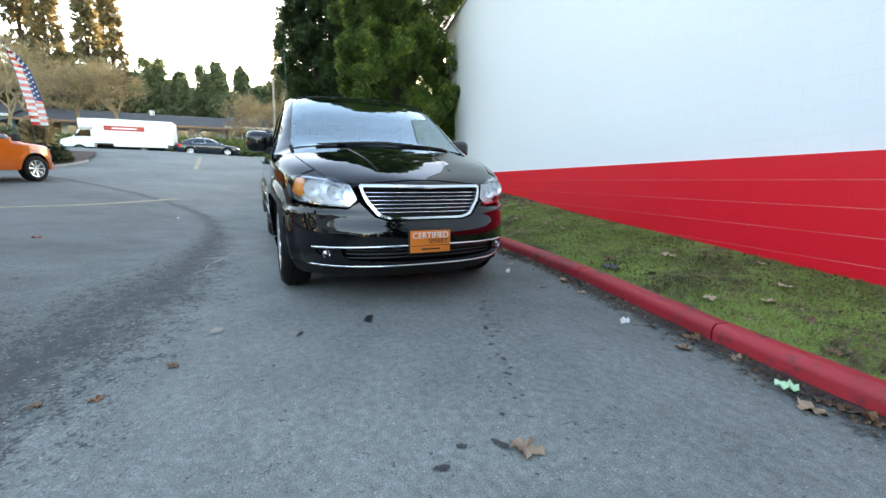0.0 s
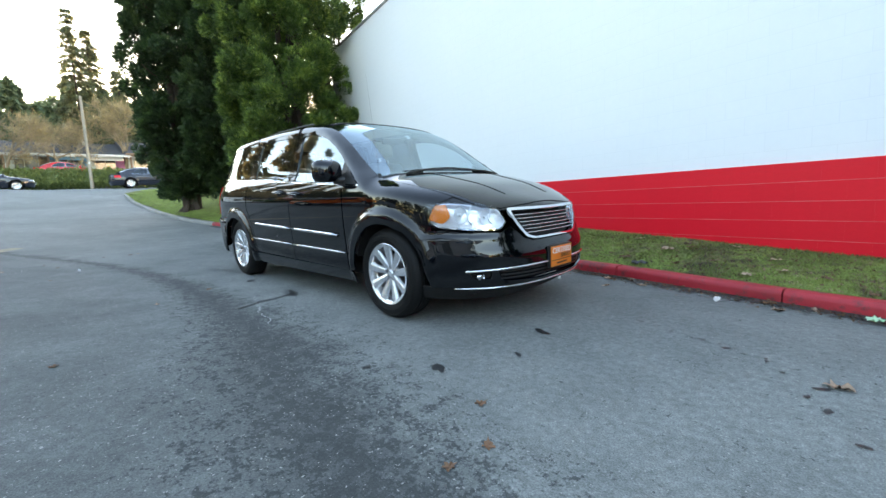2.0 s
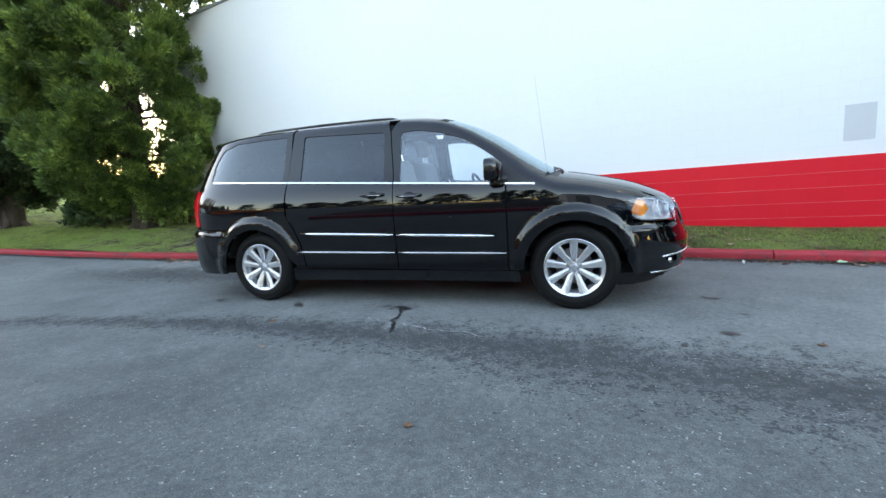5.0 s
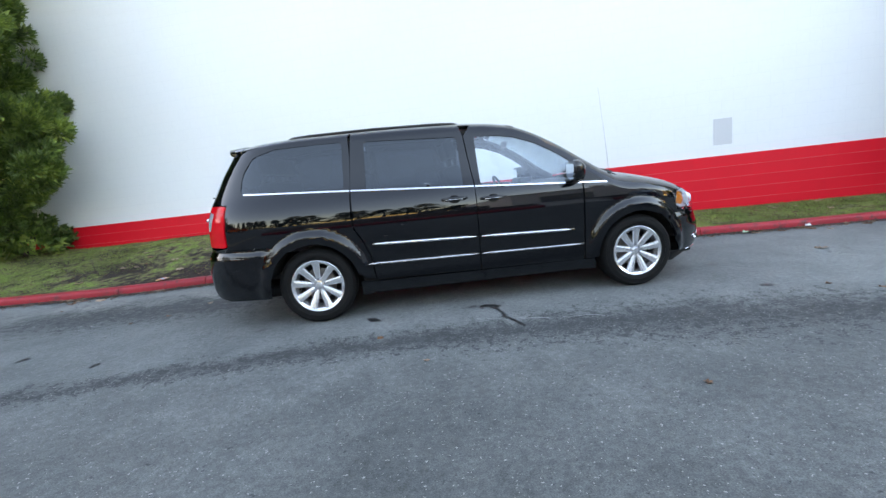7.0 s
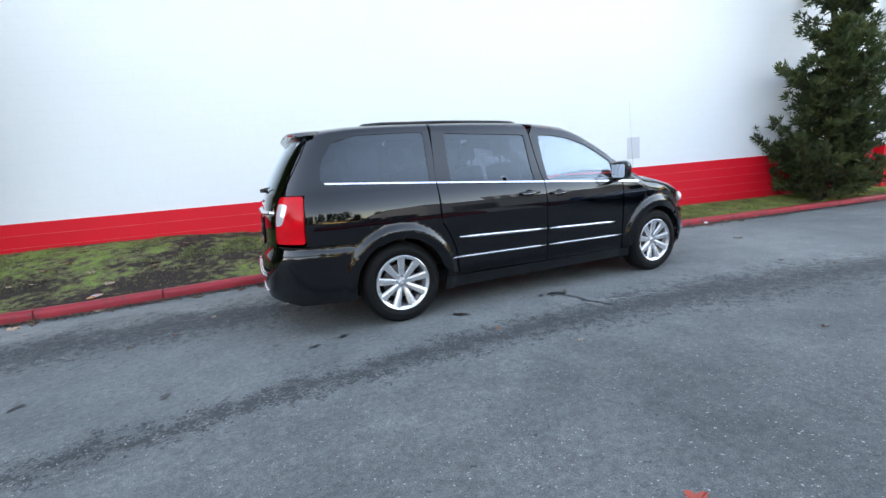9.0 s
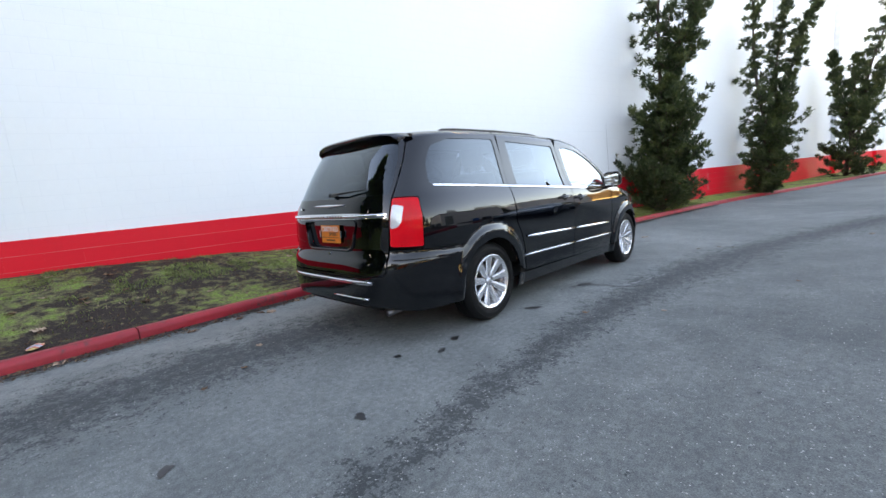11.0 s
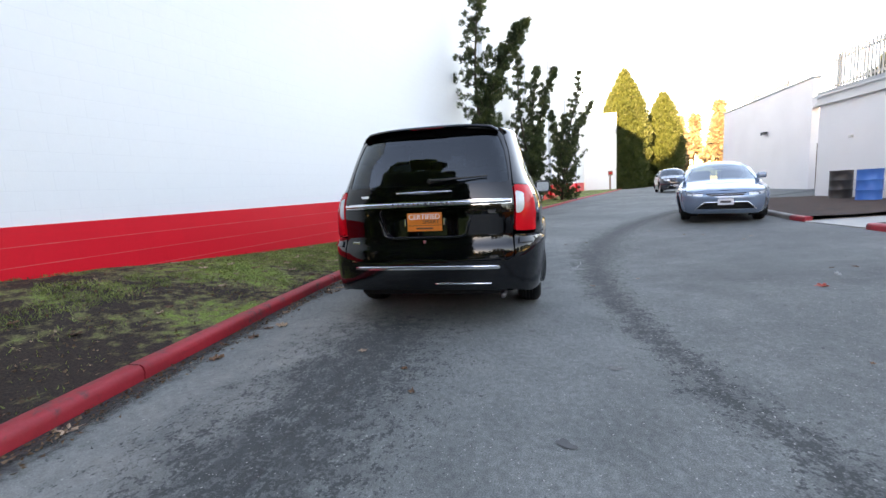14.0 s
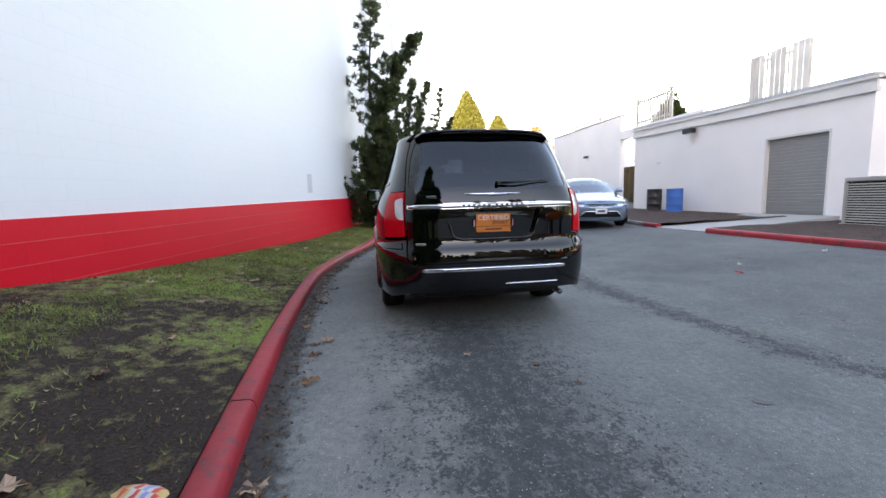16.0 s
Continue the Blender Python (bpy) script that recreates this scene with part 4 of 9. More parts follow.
class Shape:
    """A car body as one smooth surface: half-width over (x, z), with rounded ends, roof and flared arches."""

    def __init__(self, width, roof, front, rear, crown, nf=2.8, nr=3.6, xf=1.2, xr=-1.3, m=2.3, arches=(), flare=0.018, r_in=0.52, r_out=0.60, shelf=0.0, lip=0.0):
        self.width, self.roof, self.front, self.rear, self.crown = (curve_table(p) for p in (width, roof, front, rear, crown))
        self.nf, self.nr, self.xf, self.xr, self.m, self.shelf, self.lip = nf, nr, xf, xr, m, shelf, lip
        self.arches, self.flare, self.r_in, self.r_out = arches, flare, r_in, r_out

    def half(self, x, z):
        x, z = np.asarray(x, float), np.asarray(z, float)
        a = np.clip((x - self.xf) / (self.front(z) - self.xf), 0, 1)
        b = np.clip((self.xr - x) / (self.xr - self.rear(z)), 0, 1)
        plan = np.where(x > self.xf, np.maximum(1 - a ** self.nf, 0) ** (1 / self.nf), np.where(x < self.xr, np.maximum(1 - b ** self.nr, 0) ** (1 / self.nr), 1.0))
        c = self.crown(x)
        t = np.clip((z - (self.roof(x) - c)) / c, 0, 1)
        top = np.maximum(1 - t ** self.m, 0) ** (1 / self.m)
        w = self.width(z)
        for hx, hz in self.arches:
            r = np.hypot(x - hx, z - hz)
            s = np.clip((self.r_out - r) / (self.r_out - self.r_in), 0, 1)
            w = w + self.flare * s * s * (3 - 2 * s) * np.clip((1.05 - z) / 0.2, 0, 1)
        if self.shelf:      # the rear bumper stands proud of the body above it
            s = np.clip((0.755 - z) / 0.06, 0, 1)
            w = w + self.shelf * s * s * (3 - 2 * s) * np.clip((-1.93 - x) / 0.06, 0, 1)
        if self.lip:        # so does the front bumper, below the lamps
            s = np.clip((0.685 - z) / 0.045, 0, 1)
            w = w + self.lip * s * s * (3 - 2 * s) * np.clip((x - 1.93) / 0.06, 0, 1)
        return w * plan * top

    def side(self, sign):
        return lambda x, z: np.stack([x, sign * self.half(x, z), z], -1)

    def bisect(self, test, lo, hi, n=34):
        lo, hi = np.array(lo, float), np.array(hi, float)
        for _ in range(n):
            mid = (lo + hi) / 2
            ok = test(mid)
            lo, hi = np.where(ok, mid, lo), np.where(ok, hi, mid)
        return (lo + hi) / 2

    def over(self, x, y):
        x, y = np.broadcast_arrays(np.asarray(x, float), np.asarray(y, float))
        z = self.bisect(lambda q: self.half(x, q) >= np.abs(y), np.full(x.shape, 0.4), self.roof(x))
        return np.stack([x, y, z], -1)

    def wrap(self, cx, way):
        """Places by the bearing (degrees) from an upright axis at x = cx, and the height."""
        def at(deg, z):
            deg, z = np.broadcast_arrays(np.asarray(deg, float), np.asarray(z, float))
            c, s = np.cos(np.radians(deg)), np.sin(np.radians(deg))
            r = self.bisect(lambda q: self.half(cx + way * q * c, z) >= np.maximum(np.abs(q * s), 2e-3), np.full(deg.shape, 0.05), np.full(deg.shape, 3.0))
            return np.stack([cx + way * r * c, r * s, z], -1)
        return at

    def bearing(self, cx, way, pts, sign=1):
        return [(sign * math.degrees(math.atan2(float(self.half(x, z)), way * (x - cx))), z) for x, z in pts]


def dense(pts, step, scale=(1, 1), closed=True):
    out, n = [], len(pts)
    for i in range(n if closed else n - 1):
        a, b2 = np.array(pts[i], float), np.array(pts[(i + 1) % n], float)
        k = max(1, int(np.ceil(np.hypot(*((b2 - a) * scale)) / step)))
        out += [tuple(a + (b2 - a) * j / k) for j in range(k)]
    if not closed:
        out.append(tuple(pts[-1]))
    return out


def rounded(pts, r, scale=(1, 1), n=4):
    """Rounds the corners of an outline."""
    out, k = [], len(pts)
    for i in range(k):
        p, a, b2 = (np.array(q, float) * scale for q in (pts[i], pts[i - 1], pts[(i + 1) % k]))
        da, db = a - p, b2 - p
        ra = min(r, np.hypot(*da) * 0.45, np.hypot(*db) * 0.45)
        s, e = p + da / np.hypot(*da) * ra, p + db / np.hypot(*db) * ra
        for t in np.linspace(0, 1, n + 1):
            out.append(tuple(((1 - t) ** 2 * s + 2 * t * (1 - t) * p + t * t * e) / scale))
    return out


def inside(pts, poly):
    x, y = pts[:, 0], pts[:, 1]
    r, p = np.zeros(len(pts), bool), np.asarray(poly)
    for (x1, y1), (x2, y2) in zip(p, np.roll(p, -1, 0)):
        c = (y1 > y) != (y2 > y)
        with np.errstate(divide="ignore", invalid="ignore"):
            r ^= c & (x < (x2 - x1) * (y - y1) / (y2 - y1) + x1)
    return r


def skin(name, outline, at, material, parent, holes=(), step=0.05, scale=(1, 1), lift=0.0, rim=0.014, label="", flip=False):
    """A panel of the body: an outline with holes in the two coordinates of a mapping, laid on the surface, its edges folded in."""
    loops = [dense(o, step, scale) for o in (outline, *holes)]
    pts, edges = [], []
    for lp in loops:
        k = len(pts)
        pts += lp
        edges += [(k + i, k + (i + 1) % len(lp)) for i in range(len(lp))]
    o = np.array(loops[0])
    sx, sy = step / scale[0], step / scale[1]
    gx, gy = np.meshgrid(np.arange(o[:, 0].min() + sx / 2, o[:, 0].max(), sx), np.arange(o[:, 1].min() + sy / 2, o[:, 1].max(), sy))
    g = np.stack([gx.ravel(), gy.ravel()], -1)
    if len(g):
        keep = inside(g, loops[0])
        for h in loops[1:]:
            keep &= ~inside(g, h)
        g = g[keep]
        if len(g):
            b = np.array(pts) * scale
            d = np.min(np.hypot(*((g * scale)[:, None, :] - b[None]).transpose(2, 0, 1)), 1)
            pts += [tuple(q) for q in g[d > step * 0.45]]
    res = plane_geometry.delaunay_2d_cdt([Vector((p[0] * scale[0], p[1] * scale[1])) for p in pts], edges, [], 0, 1e-6)
    uv = np.array([(p.x / scale[0], p.y / scale[1]) for p in res[0]])
    tri = np.array([f for f in res[2] if len(f) == 3])
    mid = uv[tri].mean(1)
    keep = inside(mid, loops[0])
    for h in loops[1:]:
        keep &= ~inside(mid, h)
    tri = tri[keep]
    e0, e1 = 1e-3 / scale[0], 1e-3 / scale[1]
    p = at(uv[:, 0], uv[:, 1])
    nrm = np.cross(at(uv[:, 0] + e0, uv[:, 1]) - at(uv[:, 0] - e0, uv[:, 1]), at(uv[:, 0], uv[:, 1] + e1) - at(uv[:, 0], uv[:, 1] - e1))
    nrm /= np.maximum(np.linalg.norm(nrm, axis=1, keepdims=True), 1e-12)
    centre = np.array([0.0, 0.0, 0.75])
    out = np.einsum("ij,ij->i", nrm, (p - centre) * np.array([0.35, 1, 1]))
    if out.sum() < 0:
        nrm = -nrm
    p = p + nrm * lift
    a, b2, c = (p[tri[:, k]] for k in range(3))
    bad = np.einsum("ij,ij->i", np.cross(b2 - a, c - a), nrm[tri].sum(1)) < 0
    tri[bad] = tri[bad][:, ::-1]
    verts, normals, faces = p, nrm, [tuple(t) for t in tri]
    if rim:
        count = {}
        for t in faces:
            for k in range(3):
                count[tuple(sorted((t[k], t[(k + 1) % 3])))] = count.get(tuple(sorted((t[k], t[(k + 1) % 3]))), 0) + 1
        rimmed = [(t[k], t[(k + 1) % 3]) for t in faces for k in range(3) if count[tuple(sorted((t[k], t[(k + 1) % 3])))] == 1]
        vv, nn = [verts], [normals]
        base = len(verts)
        for q, (i, j) in enumerate(rimmed):
            vv.append(np.array([p[i], p[j], p[j] - nrm[j] * rim, p[i] - nrm[i] * rim]))
            d = np.cross(p[j] - p[i], nrm[i])
            d /= max(np.linalg.norm(d), 1e-9)
            nn.append(np.repeat(d[None], 4, 0))
            faces.append((base + 4 * q + 1, base + 4 * q, base + 4 * q + 3, base + 4 * q + 2))
        verts, normals = np.concatenate(vv), np.concatenate(nn)
    me = bpy.data.meshes.new(name)
    me.from_pydata(verts.tolist(), [], faces)
    me.polygons.foreach_set("use_smooth", np.ones(len(faces), bool))
    me.normals_split_custom_set_from_vertices(normals.tolist())
    return mesh_object(name, me, material, parent, label)


def arc_pts(cx, cz, r, a0, a1, n=18):
    return [(cx + r * math.cos(radians(a)), cz + r * math.sin(radians(a))) for a in np.linspace(a0, a1, n)]


HUB_X, HUB_Z, TYRE = 1.539, 0.357, 0.357
van_body = Shape(
    width=[(0.15, 0.87), (0.25, 0.905), (0.35, 0.926), (0.5, 0.941), (0.65, 0.951), (0.8, 0.959), (0.92, 0.961), (1.0, 0.954), (1.07, 0.938), (1.14, 0.910), (1.2, 0.878), (1.3, 0.842), (1.45, 0.797), (1.6, 0.752), (1.7, 0.722), (1.85, 0.67)],
    roof=[(2.6, 0.70), (2.42, 0.855), (2.32, 0.905), (2.2, 0.955), (2.0, 1.03), (1.8, 1.08), (1.6, 1.125), (1.47, 1.15), (1.38, 1.18), (1.27, 1.245), (1.07, 1.38), (0.85, 1.525), (0.6, 1.65), (0.4, 1.712),
          (0.2, 1.742), (-0.2, 1.764), (-0.8, 1.772), (-1.4, 1.763), (-1.8, 1.744), (-2.1, 1.715), (-2.4, 1.67), (-2.7, 1.6)],
    front=[(0.1, 2.15), (0.2, 2.34), (0.28, 2.46), (0.38, 2.505), (0.5, 2.505), (0.62, 2.465), (0.75, 2.435), (0.85, 2.40), (0.95, 2.34), (1.1, 2.3), (2.0, 2.2)],
    rear=[(0.2, -2.56), (0.3, -2.605), (0.42, -2.632), (0.55, -2.635), (0.66, -2.622), (0.75, -2.586), (0.8, -2.583), (1.0, -2.575), (1.15, -2.545), (1.3, -2.48), (1.45, -2.40), (1.6, -2.30), (1.7, -2.22), (1.8, -2.1)],
    nr=4.8, crown=[(2.6, 0.10), (2.3, 0.13), (2.0, 0.17), (1.6, 0.19), (1.3, 0.22), (0.8, 0.18), (0.4, 0.12), (0.0, 0.11), (-1.1, 0.105), (-2.0, 0.09), (-2.7, 0.085)],
    arches=((HUB_X, HUB_Z), (-HUB_X, HUB_Z)), flare=0.032, r_in=0.462, r_out=0.535, shelf=0.030, lip=0.026, m=2.8)
belt = lambda x: 1.193 - 0.058 * (np.asarray(x, float) + 1.16) - 0.004 * np.maximum(0, -1.5 - np.asarray(x, float))


def wheel(name, parent, at, turn, tyre_r=0.357, rim_r=0.232, width=0.225, spokes=9):
    """Tyre, alloy rim with tapered spokes, nuts and cap; its outer face looks along -y before turning."""
    t = new(name)
    t.parent = parent
    t.matrix_basis = pose(*at, 0, 0, turn)
    w, R_, r = width / 2, tyre_r, rim_r
    tp = [(r + 0.002, -w + 0.035), (r + 0.012, -w + 0.014), (r + 0.03, -w + 0.004), (r + 0.065, -w - 0.001), (R_ - 0.035, -w + 0.006), (R_ - 0.014, -w + 0.02), (R_ - 0.004, -w + 0.04)]
    for k in range(4):
        y = -w + 0.05 + k * (2 * w - 0.1) / 4
        s = (2 * w - 0.1) / 4
        tp += [(R_, y + 0.002), (R_, y + s - 0.008), (R_ - 0.009, y + s - 0.006), (R_ - 0.009, y + s)]
    tp += [(R_ - 0.004, w - 0.04), (R_ - 0.014, w - 0.02), (R_ - 0.035, w - 0.006), (r + 0.03, w - 0.004), (r + 0.002, w - 0.03)]
    part("tyre", lathe(tp, 64), RUBBER, t, smooth=38)
    for rr in (r + 0.045, r + 0.085):
        part("sidewall_rib", lathe([(rr, -w - 0.0005), (rr + 0.003, -w - 0.0035), (rr + 0.006, -w - 0.0005)], 64), RUBBER, t, smooth=40)
    rim_p = [(r - 0.03, -w + 0.060), (r - 0.014, -w + 0.028), (r - 0.004, -w + 0.016), (r + 0.008, -w + 0.010), (r + 0.010, -w + 0.004), (r + 0.006, -w + 0.002), (r - 0.006, -w + 0.008),
             (r - 0.018, -w + 0.014), (r - 0.026, -w + 0.05), (r - 0.03, w - 0.02)]
    part("rim", lathe(rim_p, 64), ALLOY, t, smooth=40)
    part("brake_disc", lathe([(0.0, -0.01), (0.14, -0.01), (0.15, -0.002), (0.15, 0.02), (0, 0.02)], 40), mat_disc, t, smooth=40)
    part("barrel_back", lathe([(0.0, 0.05), (r - 0.032, 0.05)], 40), DARK, t)
    part("hub_carrier", lathe([(0.0, -w + 0.045), (0.05, -w + 0.046), (0.075, -w + 0.055), (0.082, -w + 0.075), (0.05, 0.02)], 40), ALLOY, t, smooth=40)
    part("centre_cap", lathe([(0.0, -w + 0.033), (0.022, -w + 0.034), (0.03, -w + 0.042), (0.03, -w + 0.055)], 32), ALLOY, t, smooth=40)
    for k in range(spokes):
        a = 2 * math.pi * k / spokes + math.pi / 2
        d, s = Vector((math.cos(a), 0, math.sin(a))), Vector((-math.sin(a), 0, math.cos(a)))
        bm, rows = bmesh.new(), []
        for rad, hw, y in ((0.045, 0.021, -w + 0.040), (0.09, 0.026, -w + 0.032), (0.14, 0.030, -w + 0.022), (0.19, 0.034, -w + 0.014), (r - 0.010, 0.039, -w + 0.008)):
            p = d * rad
            rows.append([bm.verts.new(p + s * q * hw + Vector((0, y + dy, 0))) for q, dy in ((-1.0, 0.026), (-0.9, 0.003), (-0.75, 0.0), (0.75, 0.0), (0.9, 0.003), (1.0, 0.026))])
        for p, q in zip(rows, rows[1:]):
            for i in range(5):
                bm.faces.new((p[i], p[i + 1], q[i + 1], q[i]))
            bm.faces.new((p[5], p[0], q[0], q[5]))
        bmesh.ops.recalc_face_normals(bm, faces=bm.faces)
        part("spoke", bm, ALLOY, t, smooth=50)
    for k in range(5):
        a = 2 * math.pi * k / 5 + math.pi / 2
        c = (0.057 * math.cos(a), 0, 0.057 * math.sin(a))
        part("lug_nut", rod((c[0], -w + 0.036, c[2]), (c[0], -w + 0.062, c[2]), 0.0095, sides=6), mat_nut, t)
    return t


BRAKE_RED = mat("unlit_brake_lens", (0.12, 0.004, 0.006), 0.15, 0, (0.09, 0.003, 0.005), 6, 100, 0.05, 0.001)
mat_disc = mat("brake_iron", (0.20, 0.19, 0.18), 0.5, 0.8, (0.14, 0.12, 0.11), 6, 60, 0.1, 0.001)
mat_nut = mat("dark_chrome_nut", (0.22, 0.22, 0.23), 0.3, 0.9, None, 5, 60, 0.0)


def build_van():
    S = van_body
    van = thing("minivan", "black minivan, clean and glossy, parked at the kerb", "car")
    FC, RC = 0.6, -1.0
    fw, rw = S.wrap(FC, 1), S.wrap(RC, -1)
    FB = lambda pts, sign=1: S.bearing(FC, 1, pts, sign)
    RB = lambda pts, sign=1: S.bearing(RC, -1, pts, sign)
    def bear(y, z):
        """The bearing at the tail at which the surface lies y from the middle."""
        x = float(S.bisect(lambda q: S.half(-1.4 - q, np.full(1, z)) >= y, np.zeros(1), np.full(1, 1.4))[0])
        return math.degrees(math.atan2(y, x + 0.4))
    BY = lambda pts, sign=1: [(sign * bear(y, z), z) for y, z in pts]
    bx = lambda a, b2, n=12, off=0.0: [(x, float(belt(x)) + off) for x in np.linspace(a, b2, n)]
    hood_y = curve_table([(1.30, 0.80), (1.6, 0.795), (1.9, 0.75), (2.1, 0.685), (2.25, 0.60), (2.36, 0.50)])
    wind_y = curve_table([(0.36, 0.682), (0.5, 0.695), (0.8, 0.735), (1.1, 0.778), (1.36, 0.812)])
    top_z = lambda x, y: float(S.over(np.array([x]), np.array([y]))[0, 2])
    roof_y = lambda x: float(np.interp(x, [-2.06, -1.7, -1.2, 0.2, 0.4], [0.60, 0.648, 0.668, 0.682, 0.682]))
    # front windscreen pillar line and roof line, as seen from the side
    pillar = [(x, top_z(x, float(wind_y(x)))) for x in np.linspace(1.33, 0.40, 14)]
    roof_line = [(x, top_z(x, roof_y(x))) for x in np.linspace(0.36, -1.10, 14)]
    q_roof = [(x, top_z(x, roof_y(x))) for x in np.linspace(-1.12, -2.06, 12)]
    # windows
    w_front = rounded([(0.055, float(belt(0.05)) + 0.012), (0.045, 1.585), (0.20, 1.588), (0.42, 1.552), (0.62, 1.478), (0.78, 1.385), (0.93, 1.28), (0.915, float(belt(0.9)) + 0.012)], 0.035)
    w_slide = rounded([(-1.0, float(belt(-1)) + 0.012), (-0.985, 1.632), (-0.12, 1.598), (-0.105, float(belt(-0.1)) + 0.012)], 0.03)
    w_quart = rounded([(-2.135, float(belt(-2.1)) + 0.014), (-2.10, 1.435), (-2.0, 1.575), (-1.80, 1.632), (-1.45, 1.642), (-1.185, 1.645), (-1.20, float(belt(-1.2)) + 0.014)], 0.04)
    for sg, hand in ((-1, "right"), (1, "left")):
        side = S.side(sg)
        fd = skin("front_door", rounded([(0.0, 0.345), (1.0, 0.335), (1.005, float(belt(1.0)) - 0.01)] + bx(0.995, 0.0, 10, -0.006), 0.012), side, PAINT, van)
        skin("window_frame", [(0.003, float(belt(0)) + 0.001)] + [(-0.03, 1.40), (-0.05, 1.60)] + [(x, z) for x, z in roof_line[::-1] if x > -0.05] + pillar[::-1] + bx(1.30, 0.02, 12, 0.001), side, PAINT, fd, holes=[w_front], step=0.045)
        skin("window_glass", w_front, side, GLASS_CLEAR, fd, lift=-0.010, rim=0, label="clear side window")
        skin("sail_panel", [(0.93, float(belt(0.93)) + 0.004), (0.945, 1.265), (1.05, 1.19), (1.235, float(belt(1.235)) + 0.004)], side, PLASTIC, fd, lift=0.003, rim=0.006)
        sd = skin("sliding_door", rounded([(-0.008, 0.345), (-0.008, float(belt(0)) - 0.006)] + bx(-0.02, -1.14, 10, -0.006) + [(-1.14, 0.86), (-1.07, 0.74), (-1.015, 0.60), (-0.985, 0.36)], 0.012), side, PAINT, van)
        skin("window_frame", [(-0.005, float(belt(0)) + 0.001), (-0.04, 1.40), (-0.06, 1.60)] + [(x, z) for x, z in roof_line if x < -0.06] + [(-1.12, 1.50)] + bx(-1.145, -0.02, 12, 0.001), side, PAINT, sd, holes=[w_slide], step=0.045)
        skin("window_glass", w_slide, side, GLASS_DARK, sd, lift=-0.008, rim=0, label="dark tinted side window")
        # rear quarter, with arch, lamp notch and window
        a_in = 0.397
        arch = arc_pts(-HUB_X, HUB_Z, a_in, 14, 118, 18)
        quarter = [(-1.148, float(belt(-1.15)))] + [(-1.125, 1.5)] + q_roof + [(-2.12, 1.62), (-2.22, 1.46), (-2.32, 1.30)]
        outline = RB(quarter, sg) + BY([(0.722, 1.175)], sg) + RB([(-2.262, 1.17), (-2.28, 1.02), (-2.295, 0.785)], sg) + RB([(-2.31, 0.768), (-2.1, 0.762), (-1.93, 0.757)], sg) + RB(arch[::-1], sg) + RB([(-1.09, 0.40), (-1.0, 0.37), (-1.03, 0.60), (-1.085, 0.74), (-1.155, 0.86)], sg)
        rs = (0.022, 1)
        skin("quarter_panel", outline, rw, PAINT, van, holes=[RB(w_quart, sg)], step=0.028, scale=rs)
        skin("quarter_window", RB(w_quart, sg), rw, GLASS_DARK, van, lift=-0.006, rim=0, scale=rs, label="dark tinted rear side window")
        skin("rear_pillar", BY([(0.722, 1.178), (0.708, 1.30), (0.684, 1.46), (0.643, 1.60)], sg) + RB([(-2.12, 1.62), (-2.22, 1.46), (-2.32, 1.30)], sg) + BY([(0.735, 1.178)], sg), rw, PAINT, van, step=0.045, scale=rs)
        # tail lamp: red with a clear block
        lo = rounded(BY([(0.722, 1.165), (0.732, 0.80)], sg) + RB([(-2.303, 0.79), (-2.290, 1.02), (-2.272, 1.16)], sg), 0.02, rs)
        clear = rounded(BY([(0.733, 1.12), (0.738, 0.935), (0.785, 0.945), (0.803, 0.985), (0.80, 1.10)], sg), 0.02, rs)
        tl = skin("tail_lamp", lo, rw, RED_LENS, van, holes=[clear], step=0.03, scale=rs, lift=0.008, rim=0.03, label="red tail lamp lens")
        skin("reversing_lens", clear, rw, CLEAR_LENS, tl, step=0.03, scale=rs, lift=0.006, rim=0.03, label="clear reversing lamp lens")
        # front wing
        arch = arc_pts(HUB_X, HUB_Z, a_in, 62, 180, 18)
        htop = [(x, top_z(x, float(hood_y(x)) + 0.006)) for x in np.linspace(2.07, 1.34, 12)]
        wing = [(1.018, 0.345), (1.075, 0.34)] + arch[::-1] + [(1.83, 0.70), (1.99, 0.705), (1.975, 0.80), (2.005, 0.88), (2.06, 0.925)] + htop + [(1.30, float(belt(1.3)) + 0.02), (1.235, float(belt(1.235)))] + bx(1.22, 1.018, 5, -0.006)
        skin("front_wing", wing, side, PAINT, van, step=0.024)
        # chrome waist line and side mouldings
        for a, b2 in ((-2.10, -1.15), (-1.14, -0.01), (0.0, 1.245)):
            skin("waist_trim", bx(a, b2, 12, -0.005) + bx(b2, a, 12, 0.009), side, CHROME, van, lift=0.006, rim=0.01, step=0.06, label="chrome waist strip")
